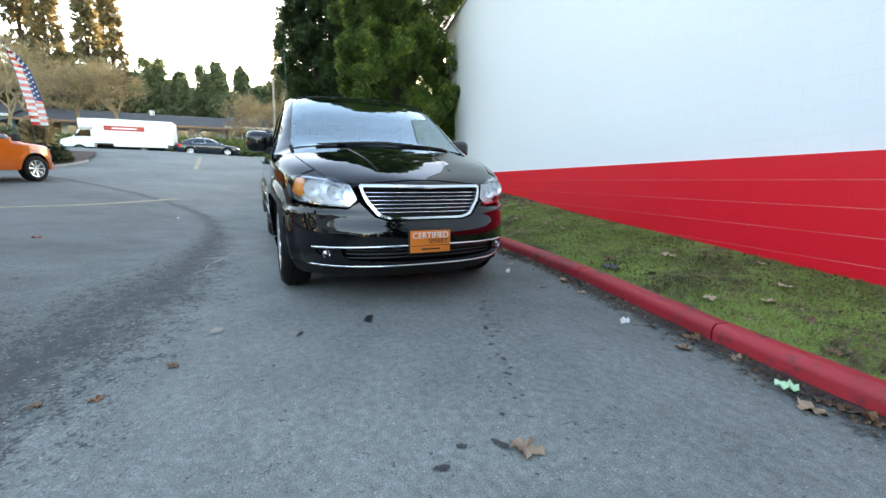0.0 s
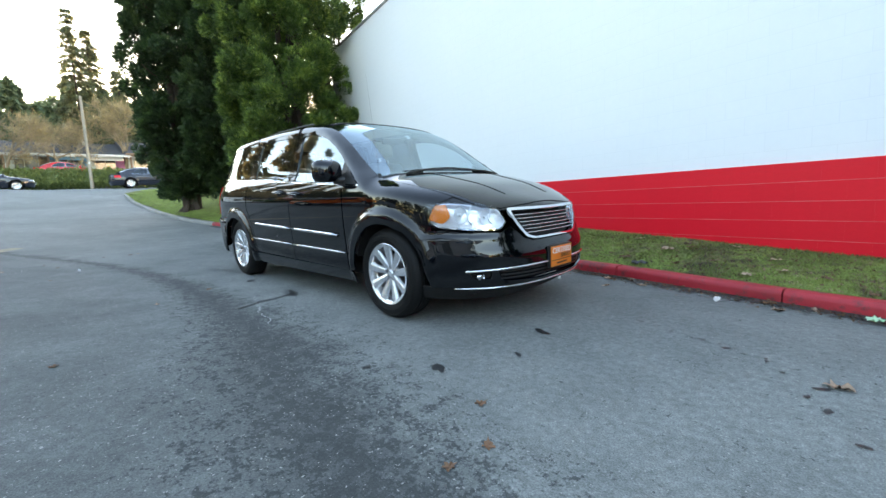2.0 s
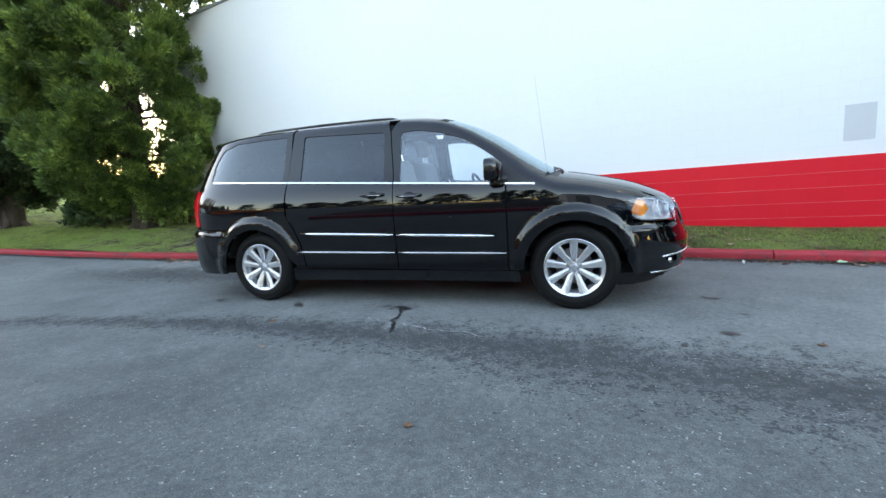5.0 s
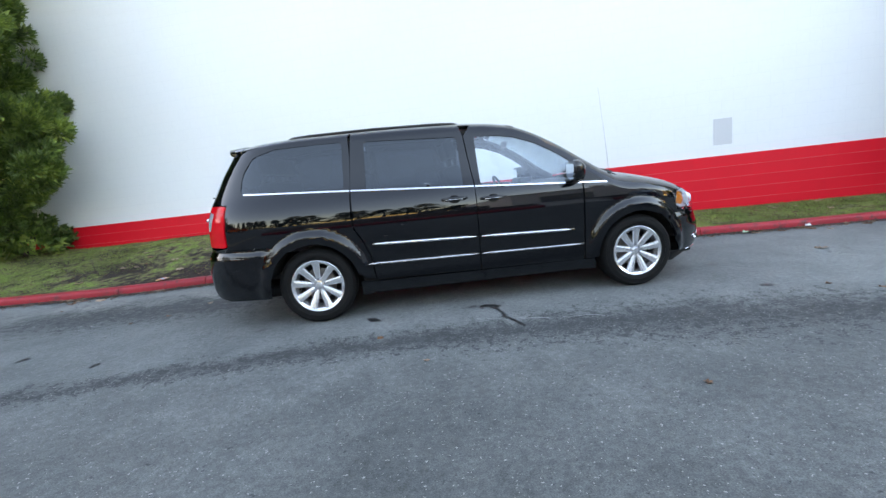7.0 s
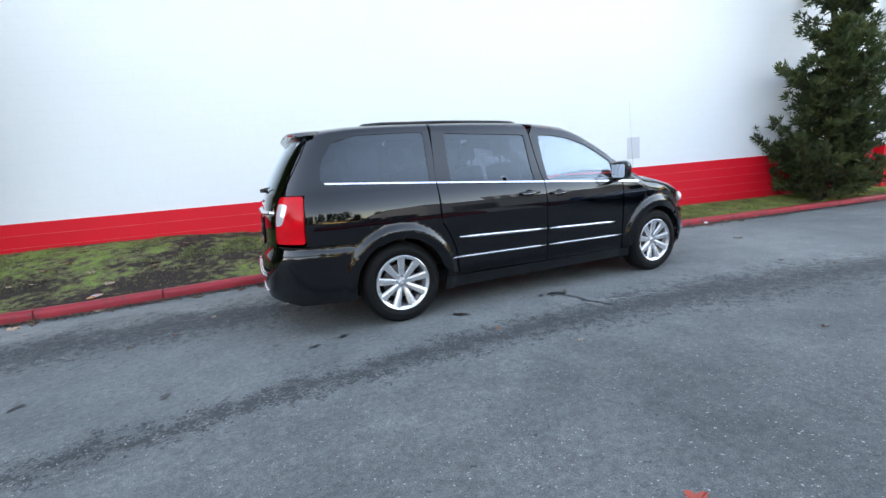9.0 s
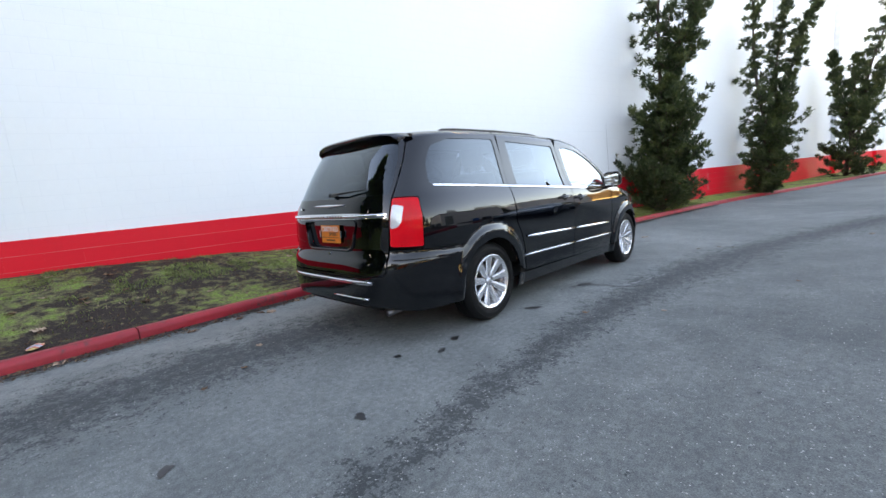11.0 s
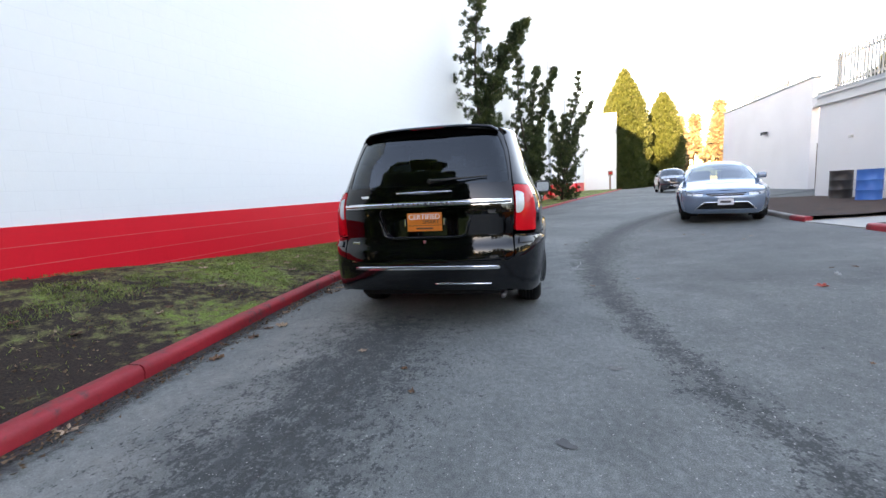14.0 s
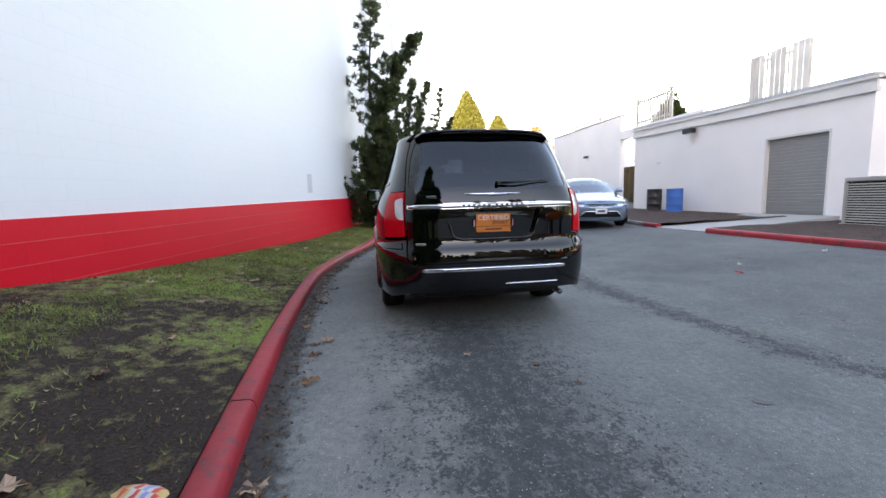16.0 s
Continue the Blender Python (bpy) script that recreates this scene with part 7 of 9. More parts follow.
def open_fir(x, y, z, high, radius, seed):
    """A tall thin fir: bare lower trunk and drooping boughs in open tiers."""
    rng = np.random.default_rng(seed)
    t = thing("fir_tree", "tall thin fir with open drooping boughs beyond the street", "tree", (x, y, z), group="firs beyond the street")
    limbs, cs, os_ = [([(0, 0, -0.4), (0.1, 0.0, high * 0.5), (0, 0, high)], 0.24, 0.03)], [], []
    h = high * 0.26
    while h < high * 0.985:
        reach = radius * (1.06 - h / high) ** 0.75
        for _ in range(rng.integers(4, 8)):
            a, L = rng.uniform(0, 6.28), reach * rng.uniform(0.45, 1.1)
            d = np.array([math.cos(a), math.sin(a), 0.0])
            pts = [tuple(d * L * q + np.array([0, 0, h + 0.12 * L * q - 0.42 * L * q * q])) for q in (0.0, 0.35, 0.7, 1.0)]
            limbs.append((pts, 0.035, 0.012))
            for q in np.linspace(0.15, 1.0, max(3, int(L * 4.5))):
                cs.append(d * L * q + np.array([0, 0, h + 0.12 * L * q - 0.42 * L * q * q])), os_.append(d + np.array([0, 0, -0.4]))
        h += rng.uniform(0.35, 0.8)
    part("trunk", limb_mesh(limbs, 5), BARK_BROWN, t)
    v = sprays(np.array(cs), np.array(os_), 13, 0.40, 0.13, 0.24, rng, -0.25)
    raw("crown", v, blade_faces(v), LEAF_FIR_OPEN, t)
    return t


def bare_tree(x, y, z, high, wide, seed, label, leaf=None, twigs=26, group=""):
    """A leafless broad-crowned tree in low sun: trunk, rising limbs, fine twigs."""
    rng = np.random.default_rng(seed)
    t = thing("bare_tree", label, "tree", (x, y, z), group=group)
    limbs, tips, outs = [], [], []
    def grow(p, d, L, r, depth):
        pts = [p]
        for _ in range(3):
            d = (d + Vector(rng.normal(size=3)) * 0.14 + Vector((0, 0, 0.06))).normalized()
            pts.append(pts[-1] + d * L / 3)
        limbs.append((pts, r, r * 0.55))
        if depth == 0:
            for q in pts[1:]:
                tips.append(tuple(q)), outs.append(tuple(d))
            return
        for k in range(4 if depth > 1 else 5):
            nd = (d + Vector(rng.normal(size=3)) * (0.62 if depth > 1 else 0.75) * wide + Vector((0, 0, 0.12))).normalized()
            grow(pts[-1] if k < 3 else pts[-2], nd, L * rng.uniform(0.6, 0.85), r * 0.55, depth - 1)
    grow(Vector((0, 0, -0.1)), Vector((0, 0, 1)), high * 0.30, high * 0.020, 4)
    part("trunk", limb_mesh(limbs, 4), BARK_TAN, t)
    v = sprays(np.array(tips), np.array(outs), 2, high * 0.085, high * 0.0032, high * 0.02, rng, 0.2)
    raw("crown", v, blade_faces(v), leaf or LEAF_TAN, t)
    return t


rng0 = np.random.default_rng(77)
ridge = []
for k in range(60):
    y = -75 + k * 2.1 + rng0.uniform(-1, 1)
    x = -92 + rng0.uniform(-8, 8)
    ridge.append((x, y, 6.0, rng0.uniform(10, 16) * (1.25 if y < -38 else 1.0) * (0.78 if y > 8 else 1), rng0.uniform(2.2, 3.2)))
for k in range(50):
    ridge.append((-112 + rng0.uniform(-8, 8), -80 + k * 2.4 + rng0.uniform(-1, 1), 7.5, rng0.uniform(11, 17), rng0.uniform(3.0, 4.2)))
for k in range(120):
    ridge.append((-86 + rng0.uniform(-6, 6), -78 + k * 1.0 + rng0.uniform(-1, 1), 5.6, rng0.uniform(8.5, 14.0), rng0.uniform(2.6, 3.6)))
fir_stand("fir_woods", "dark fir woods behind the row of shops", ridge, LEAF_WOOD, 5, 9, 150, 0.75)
fir_stand("tall_firs", "tall open firs with the low sun's warmth in their needle colour", [(-74, -26, 4.6, 29, 3.3), (-78, -30, 4.6, 31, 3.4), (-73, -33, 4.6, 27, 3.0), (-80, -20, 4.8, 30, 3.2), (-76, -38, 4.6, 30, 3.4), (-79, -45, 4.6, 28, 3.4), (-72, -21, 4.6, 26, 2.6)], LEAF_TALL, 6, 9, 420, 0.8)
for x, y, high, radius, seed in ((-72, 4.3, 22.5, 3.2, 1), (-73, 6.2, 20.5, 2.9, 2), (-66, 8.0, 14.2, 2.6, 3)):
    open_fir(x, y, 4.4, high, radius, seed)
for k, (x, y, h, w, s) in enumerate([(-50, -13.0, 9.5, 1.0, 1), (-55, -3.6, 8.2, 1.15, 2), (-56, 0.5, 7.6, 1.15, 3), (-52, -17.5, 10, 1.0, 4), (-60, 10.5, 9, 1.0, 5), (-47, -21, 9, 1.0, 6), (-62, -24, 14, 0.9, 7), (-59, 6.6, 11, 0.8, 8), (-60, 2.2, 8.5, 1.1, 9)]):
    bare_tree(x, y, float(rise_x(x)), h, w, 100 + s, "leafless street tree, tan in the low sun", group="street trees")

hill = []
for k in range(70):
    hill.append((118 + rng0.uniform(-10, 25), -95 + k * 1.35, 3.0 + rng0.uniform(0, 4), rng0.uniform(9, 15), rng0.uniform(2.6, 4)))
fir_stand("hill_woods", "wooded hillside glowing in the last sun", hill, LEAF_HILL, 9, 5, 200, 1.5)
back = []
for k in range(46):
    back.append((-70 + k * 4.2 + rng0.uniform(-1.5, 1.5), -78 + rng0.uniform(-6, 6), 1.0, rng0.uniform(7, 13) if k > 17 else rng0.uniform(17, 26), rng0.uniform(3.0, 4.4) * (1 if k > 17 else 1.5)))
fir_stand("far_woods", "line of trees beyond the low buildings", back, LEAF_FIR, 10, 5, 140, 1.6)


# ---------------------------------------------------------------- other vehicles
SILVER_PAINT = mat("silver_blue_paint", (0.19, 0.28, 0.38), 0.22, 0.45, (0.165, 0.245, 0.335), 2, 400, 0.0, coat=0.6)
ORANGE_PAINT = mat("orange_car_paint", (0.80, 0.14, 0.012), 0.15, 0, (0.72, 0.12, 0.01), 2, 80, 0.0, coat=0.6)
NAVY_PAINT = mat("dark_blue_paint", (0.012, 0.016, 0.028), 0.12, 0, (0.009, 0.012, 0.02), 2, 80, 0.0, coat=0.5)
RED_PAINT = mat("red_car_paint", (0.5, 0.012, 0.012), 0.2, 0, (0.42, 0.01, 0.01), 2, 80, 0.0, coat=0.5)
WHITE_VAN = mat("white_truck_paint", (0.78, 0.79, 0.80), 0.35, 0, (0.70, 0.71, 0.72), 1, 60, 0.0)
GLASS_FAR = thin_glass("car_glass_grey", (0.14, 0.20, 0.22), 0.07)
NAVY_CLOTH = mat("navy_cloth", (0.03, 0.045, 0.14), 0.8, 0, None, 3, 60, 0.1)
PLATE_BAR = mat("pale_plate", (0.6, 0.62, 0.66), 0.4, 0, (0.5, 0.52, 0.56), 4, 60, 0.0)


def simple_car(name, label, m, S, paint, hubs, tyre, belt_z, windows, screen, rear_glass, bonnet_x, face, group="", step=0.07, sill=0.2):
    """A car from a body shape: sides with arches, glazed cabin, bonnet, roof, nose and tail, lamps and wheels.
    screen, rear_glass: (low x, high x); face: (grille half-bearing, grille low, high, lamp low, high, lamp far bearing)."""
    t = thing(name, label, "car", m, group=group)
    cf, cr = hubs[0] - 0.9, hubs[1] + 0.7
    fw, rw = S.wrap(cf, 1), S.wrap(cr, -1)
    xf, xr = hubs[0] + tyre + 0.10, hubs[1] - tyre - 0.12
    topz = lambda x, y: float(S.over(np.array([x]), np.array([y]))[0, 2])
    ry = 0.80 * float(S.width(belt_z)) * 0.78
    yb = 0.90 * float(S.width(belt_z))
    ra = tyre + 0.07
    lowz = tyre - 0.05
    for sg in (-1, 1):
        side = S.side(sg)
        bl = [(x, belt_z) for x in np.linspace(xr, bonnet_x, 10)]
        shoulder = [(x, min(belt_z, topz(x, yb))) for x in np.linspace(bonnet_x + 0.05, xf, 6)]
        a0 = math.degrees(math.asin(np.clip((sill + 0.05 - tyre) / ra, -1, 1)))
        out = bl + shoulder + [(xf, sill + 0.05)] + arc_pts(hubs[0], tyre, ra, a0, 180 - a0, 14) + [(hubs[0] - ra - 0.06, sill), (hubs[1] + ra + 0.06, sill)] + arc_pts(hubs[1], tyre, ra, a0, 180 - a0, 14) + [(xr, sill + 0.05)]
        body = skin("body_side", out, side, paint, t, step=step)
        roofline = [(x, topz(x, ry)) for x in np.linspace(screen[1] - 0.02, rear_glass[1] + 0.02, 10)]
        fp = [(x, topz(x, yb + (ry - yb) * k)) for k, x in zip(np.linspace(0, 1, 8), np.linspace(screen[0], screen[1], 8))]
        rp = [(x, topz(x, ry + (yb - ry) * k)) for k, x in zip(np.linspace(0, 1, 8), np.linspace(rear_glass[1], rear_glass[0], 8))]
        frame_o = [(screen[0] + 0.02, belt_z + 0.004)] + fp + roofline + rp + [(rear_glass[0] - 0.02, belt_z + 0.004)]
        skin("window_frame", frame_o, side, paint, t, holes=windows, step=step)
        for wdw in windows:
            skin("side_window", wdw, side, GLASS_FAR, t, lift=-0.012, rim=0, step=step)
            skin("window_trim", wdw, side, CHROME, t, holes=[[(x * 0.0 + (sum(p[0] for p in wdw) / len(wdw)) + (x - sum(p[0] for p in wdw) / len(wdw)) * 0.97, (sum(p[1] for p in wdw) / len(wdw)) + (z - sum(p[1] for p in wdw) / len(wdw)) * 0.94) for x, z in wdw]], lift=0.004, rim=0.006, step=step)
        mx = screen[0] - 0.18
        c = S.side(sg)(np.array([mx]), np.array([belt_z + 0.06]))[0]
        part("door_mirror", box((0.13, 0.20, 0.13), (c[0], c[1] + sg * 0.12, c[2] + 0.05), 0.045, 3), paint, t, smooth=50)
        for hx in np.linspace(windows[-1][0][0], windows[0][0][0], len(windows)):
            z = belt_z - 0.11
            c = S.side(sg)(np.array([hx]), np.array([z]))[0]
            part("door_handle", tube([(hx - 0.09, c[1] + sg * 0.005, z), (hx, c[1] + sg * 0.028, z + 0.004), (hx + 0.09, c[1] + sg * 0.005, z)], 0.011, 8), paint, t, smooth=60)
        for hx in hubs:
            bm, rows = bmesh.new(), []
            for a in np.linspace(-30, 210, 22):
                rows.append([bm.verts.new((hx + (ra + 0.01) * math.cos(radians(a)), sg * y, tyre + (ra + 0.01) * math.sin(radians(a)))) for y in (float(S.width(tyre)) - 0.03, 0.5)])
            for p, q in zip(rows, rows[1:]):
                bm.faces.new((p[0], p[1], q[1], q[0]))
            part("wheel_housing", bm, DARK, t)
            wheel("wheel", t, (hx, sg * (float(S.width(tyre)) - 0.145), tyre), 0 if sg < 0 else 180, tyre, tyre * 0.68, 0.21, 10)
        ang_f = math.degrees(math.atan2(float(S.half(xf, 0.5)), xf - cf))
        ang_r = math.degrees(math.atan2(float(S.half(xr, 0.5)), cr - xr))
    fsc, rsc = (0.03, 1), (0.03, 1)
    FBX = lambda z: math.degrees(math.atan2(float(S.half(xf, z)), xf - cf))
    RBX = lambda z: math.degrees(math.atan2(float(S.half(xr, z)), cr - xr))
    nose_top = min(belt_z, topz(xf, yb))
    hood_front = float(face[4]) + 0.015
    zs = np.linspace(sill + 0.05, nose_top, 8)
    right = [(FBX(z), z) for z in zs]
    crest = [(face[5] + 1.0, hood_front - 0.01), (face[0], hood_front)]
    outl = [(0, sill)] + [(FBX(sill + 0.05) * 0.7, sill)] + right + crest + [(0, hood_front)]
    outl = outl + [(-a, z) for a, z in outl[-2:0:-1]]
    g = rounded([(-face[0], face[2]), (face[0], face[2]), (face[0] * 0.8, face[1]), (-face[0] * 0.8, face[1])], 0.03, fsc)
    intake = rounded([(-face[0] * 1.1, 0.45), (face[0] * 1.1, 0.45), (face[0] * 1.42, 0.30), (-face[0] * 1.42, 0.30)], 0.03, fsc)
    lamps = [rounded([(sg * (face[0] + 0.8), face[4] - 0.012), (sg * face[5], face[4] - 0.005), (sg * (face[5] - 1.0), face[3] + 0.03), (sg * (face[0] + 1.2), face[3])], 0.02, fsc) for sg in (-1, 1)]
    nose = skin("front_bumper", outl, fw, paint, t, holes=[g, intake, *lamps], step=step * 0.7, scale=fsc)
    skin("grille", g, fw, DARK, t, lift=-0.03, rim=0, step=step, scale=fsc)
    for k in range(1 if face[2] - face[1] < 0.08 else 3):
        z = face[1] + (face[2] - face[1]) * (k + 0.5) / (1 if face[2] - face[1] < 0.08 else 3)
        part("grille_bar", tube([tuple(fw(np.array([d]), np.array([z]))[0] + np.array([-0.01, 0, 0])) for d in np.linspace(-face[0] * 0.9, face[0] * 0.9, 11)], 0.0035, 6), CHROME, nose)
    skin("intake", intake, fw, DARK, t, lift=-0.04, rim=0, step=step, scale=fsc)
    part("intake_trim", tube([tuple(fw(np.array([d]), np.array([0.462 - 0.17 * min(1.0, max(0.0, abs(d) / face[0] - 1.0) / 0.5)]))[0]) for d in np.linspace(-face[0] * 1.5, face[0] * 1.5, 19)], 0.010, 6), CHROME, nose)
    for sg, lp in zip((-1, 1), lamps):
        hl = skin("headlamp", lp, fw, LAMP_BOWL, t, lift=-0.03, rim=0, step=step * 0.6, scale=fsc)
        skin("lens", lp, fw, GLASS_LAMP, hl, lift=0.003, rim=0, step=step * 0.6, scale=fsc)
        c = fw(np.array([sg * (face[0] + face[5]) / 2]), np.array([(face[3] + face[4]) / 2]))[0]
        part("reflector_bowl", lathe([(0.005, 0.0), (0.025, 0.01), (0.04, 0.03)], 20, "X", at=Vector(c) + Vector((-0.04, 0, 0))), CHROME, hl, smooth=50)
    c = fw(np.array([0.0]), np.array([0.50]))[0]
    part("plate", box((0.012, 0.30, 0.14), (c[0] + 0.008, 0, min(0.47, face[1] - 0.10)), 0.004, 1), PLATE_BAR, t)
    part("plate_marks", box((0.004, 0.2, 0.05), (c[0] + 0.016, 0, min(0.47, face[1] - 0.10))), DASH, t)
    # tail
    tail_top = topz(xr, yb)
    zs = np.linspace(sill + 0.05, min(belt_z, tail_top), 8)
    right = [(RBX(z), z) for z in zs]
    tt = min(belt_z, tail_top) - 0.005
    outl = [(0, sill), (RBX(0.4) * 0.7, sill)] + right + [(RBX(tt) * 0.6, tt + 0.01), (0, tt + 0.01)]
    outl = outl + [(-a, z) for a, z in outl[-2:0:-1]]
    tails = [rounded([(sg * RBX(tt) * 0.62, tt - 0.04), (sg * RBX(tt) * 0.94, tt - 0.05), (sg * RBX(tt - 0.2) * 0.94, tt - 0.22), (sg * RBX(tt) * 0.66, tt - 0.2)], 0.02, rsc) for sg in (-1, 1)]
    skin("rear_bumper", outl, rw, paint, t, holes=tails, step=step, scale=rsc)
    for lp in tails:
        skin("tail_lamp", lp, rw, RED_LENS, t, lift=0.003, rim=0.02, step=step, scale=rsc)
    # top surfaces
    def sheet(nm, pts, material, lift=0.0, rim=0.012):
        return skin(nm, pts + [(x, -y) for x, y in pts[::-1] if y > 1e-6], S.over, material, t, lift=lift, rim=rim, step=step)
    xfront = float(fw(np.array([0.0]), np.array([hood_front]))[0, 0])
    sheet("bonnet", [(xfront - 0.02, 0.0)] + [(float(fw(np.array([d]), np.array([hood_front - 0.006]))[0, 0]) - 0.02, float(fw(np.array([d]), np.array([hood_front - 0.006]))[0, 1])) for d in np.linspace(face[0] * 0.5, face[5], 5)] + [(xf, yb * 0.97)] + [(x, yb) for x in np.linspace(xf - 0.1, screen[0] + 0.02, 6)] + [(screen[0] + 0.06, 0.0)], paint)
    sheet("windscreen", [(screen[0] + 0.04, 0.0)] + [(x, yb + (ry - yb) * k - 0.015) for k, x in zip(np.linspace(0, 1, 8), np.linspace(screen[0], screen[1], 8))] + [(screen[1] - 0.03, 0.0)], GLASS_FAR, -0.004, 0)
    sheet("roof", [(screen[1] - 0.035, 0.0)] + [(x, ry) for x in np.linspace(screen[1] - 0.02, rear_glass[1] + 0.02, 8)] + [(rear_glass[1] + 0.03, 0.0)], paint)
    sheet("rear_window", [(rear_glass[1] + 0.025, 0.0)] + [(x, ry + (yb - ry) * k - 0.015) for k, x in zip(np.linspace(0, 1, 8), np.linspace(rear_glass[1], rear_glass[0], 8))] + [(rear_glass[0] - 0.03, 0.0)], GLASS_FAR, -0.004, 0)
    if rear_glass[0] > xr + 0.05:
        sheet("boot_lid", [(rear_glass[0] - 0.035, 0.0)] + [(x, yb) for x in np.linspace(rear_glass[0] - 0.01, xr, 4)] + [(float(rw(np.array([0.0]), np.array([tt]))[0, 0]) + 0.06, yb * 0.6), (float(rw(np.array([0.0]), np.array([tt]))[0, 0]) + 0.03, 0.0)], paint)
    part("underbody", box((hubs[0] - hubs[1] + 1.2, 1.3, 0.2), ((hubs[0] + hubs[1]) / 2, 0, sill + 0.12), 0.04), DARK, t)
    part("cabin_floor", box((screen[0] - rear_glass[0], 1.3, 0.35), ((screen[0] + rear_glass[0]) / 2, 0, belt_z - 0.35), 0.05), DARK, t)
    for sx in (screen[1] - 0.45, screen[1] - 1.35):
        for y in (-0.36, 0.36):
            part("seat", box((0.16, 0.48, 0.6), (sx, y, belt_z + 0.02), 0.06), DASH, t, smooth=60)
    part("interior_mirror", box((0.03, 0.2, 0.06), (screen[1] + 0.1, 0, topz(screen[1] + 0.1, 0) - 0.12), 0.02), DASH, t)
    return t


sedan_shape = Shape(
    width=[(0.1, 0.80), (0.25, 0.865), (0.4, 0.905), (0.6, 0.925), (0.75, 0.92), (0.88, 0.885), (0.95, 0.85), (1.1, 0.795), (1.25, 0.725), (1.4, 0.65), (1.55, 0.58)],
    roof=[(2.45, 0.50), (2.33, 0.69), (2.2, 0.755), (2.0, 0.81), (1.6, 0.875), (1.25, 0.93), (1.05, 0.985), (0.8, 1.10), (0.4, 1.29), (0.1, 1.41), (-0.3, 1.475), (-0.8, 1.475), (-1.3, 1.385), (-1.7, 1.24), (-2.0, 1.12), (-2.3, 1.07), (-2.6, 1.0)],
    front=[(0.1, 2.05), (0.22, 2.25), (0.4, 2.34), (0.55, 2.345), (0.7, 2.28), (0.8, 2.18), (1.6, 1.9)],
    rear=[(0.1, -2.35), (0.3, -2.48), (0.5, -2.53), (0.8, -2.50), (1.05, -2.46), (1.6, -2.3)],
    crown=[(2.6, 0.08), (2.0, 0.12), (1.2, 0.15), (0.8, 0.2), (0.2, 0.18), (-1.0, 0.16), (-2.6, 0.12)],
    nf=3.3, nr=2.9, xf=0.9, xr=-1.2, arches=((1.37, 0.33), (-1.37, 0.33)), flare=0.02, r_in=0.42, r_out=0.5)
sedan_win = [rounded([(-0.22, 0.955), (-0.20, 1.325), (0.05, 1.30), (0.35, 1.19), (0.72, 1.0), (0.70, 0.955)], 0.03), rounded([(-1.28, 0.965), (-1.05, 1.20), (-0.75, 1.325), (-0.28, 1.335), (-0.28, 0.955)], 0.03)]
def sedan(label, m, paint, group="", step=0.06):
    return simple_car("sedan", label, m, sedan_shape, paint, (1.37, -1.37), 0.33, 0.93, sedan_win, (1.02, 0.06), (-1.95, -1.05), 1.05, (12.5, 0.60, 0.665, 0.60, 0.70, 27.5), group, step)


sx, sy = 6.95, -5.72
sedan("silver-blue sedan parked along the far kerb, facing the camera", pose(sx, sy, float(gz(sx, sy)), 0, 0, 164), SILVER_PAINT, "", 0.05)
suv_shape = Shape(
    width=[(0.1, 0.80), (0.3, 0.90), (0.6, 0.95), (0.9, 0.94), (1.1, 0.90), (1.3, 0.84), (1.6, 0.74), (1.85, 0.65)],
    roof=[(2.4, 0.8), (2.25, 0.98), (2.0, 1.06), (1.4, 1.12), (1.15, 1.2), (0.8, 1.42), (0.45, 1.63), (0.2, 1.72), (-0.4, 1.77), (-1.6, 1.75), (-2.1, 1.66), (-2.5, 1.5)],
    front=[(0.1, 2.1), (0.3, 2.3), (0.6, 2.33), (0.9, 2.28), (1.1, 2.2), (2.0, 2.0)], rear=[(0.1, -2.2), (0.5, -2.36), (1.0, -2.34), (1.4, -2.25), (1.75, -2.05)],
    crown=[(2.6, 0.12), (1.2, 0.16), (0.6, 0.2), (-2.6, 0.16)], nf=3.2, nr=4.0, xf=1.0, xr=-1.2, arches=((1.4, 0.38), (-1.4, 0.38)), flare=0.025, r_in=0.48, r_out=0.56)
suv_win = [rounded([(-0.25, 1.13), (-0.23, 1.60), (0.15, 1.58), (0.5, 1.42), (0.82, 1.18), (0.80, 1.13)], 0.03), rounded([(-1.2, 1.13), (-1.18, 1.60), (-0.32, 1.61), (-0.32, 1.13)], 0.03)]
sx, sy = 29.0, -10.9
simple_car("suv", "black sport utility car parked behind the silver sedan", pose(sx, sy, float(gz(sx, sy)), 0, 0, 172), suv_shape, NAVY_PAINT, (1.4, -1.4), 0.38, 1.08, suv_win, (1.1, 0.35), (-2.05, -1.75), 1.2, (11, 0.70, 0.86, 0.80, 0.97, 26.0), "", 0.09)


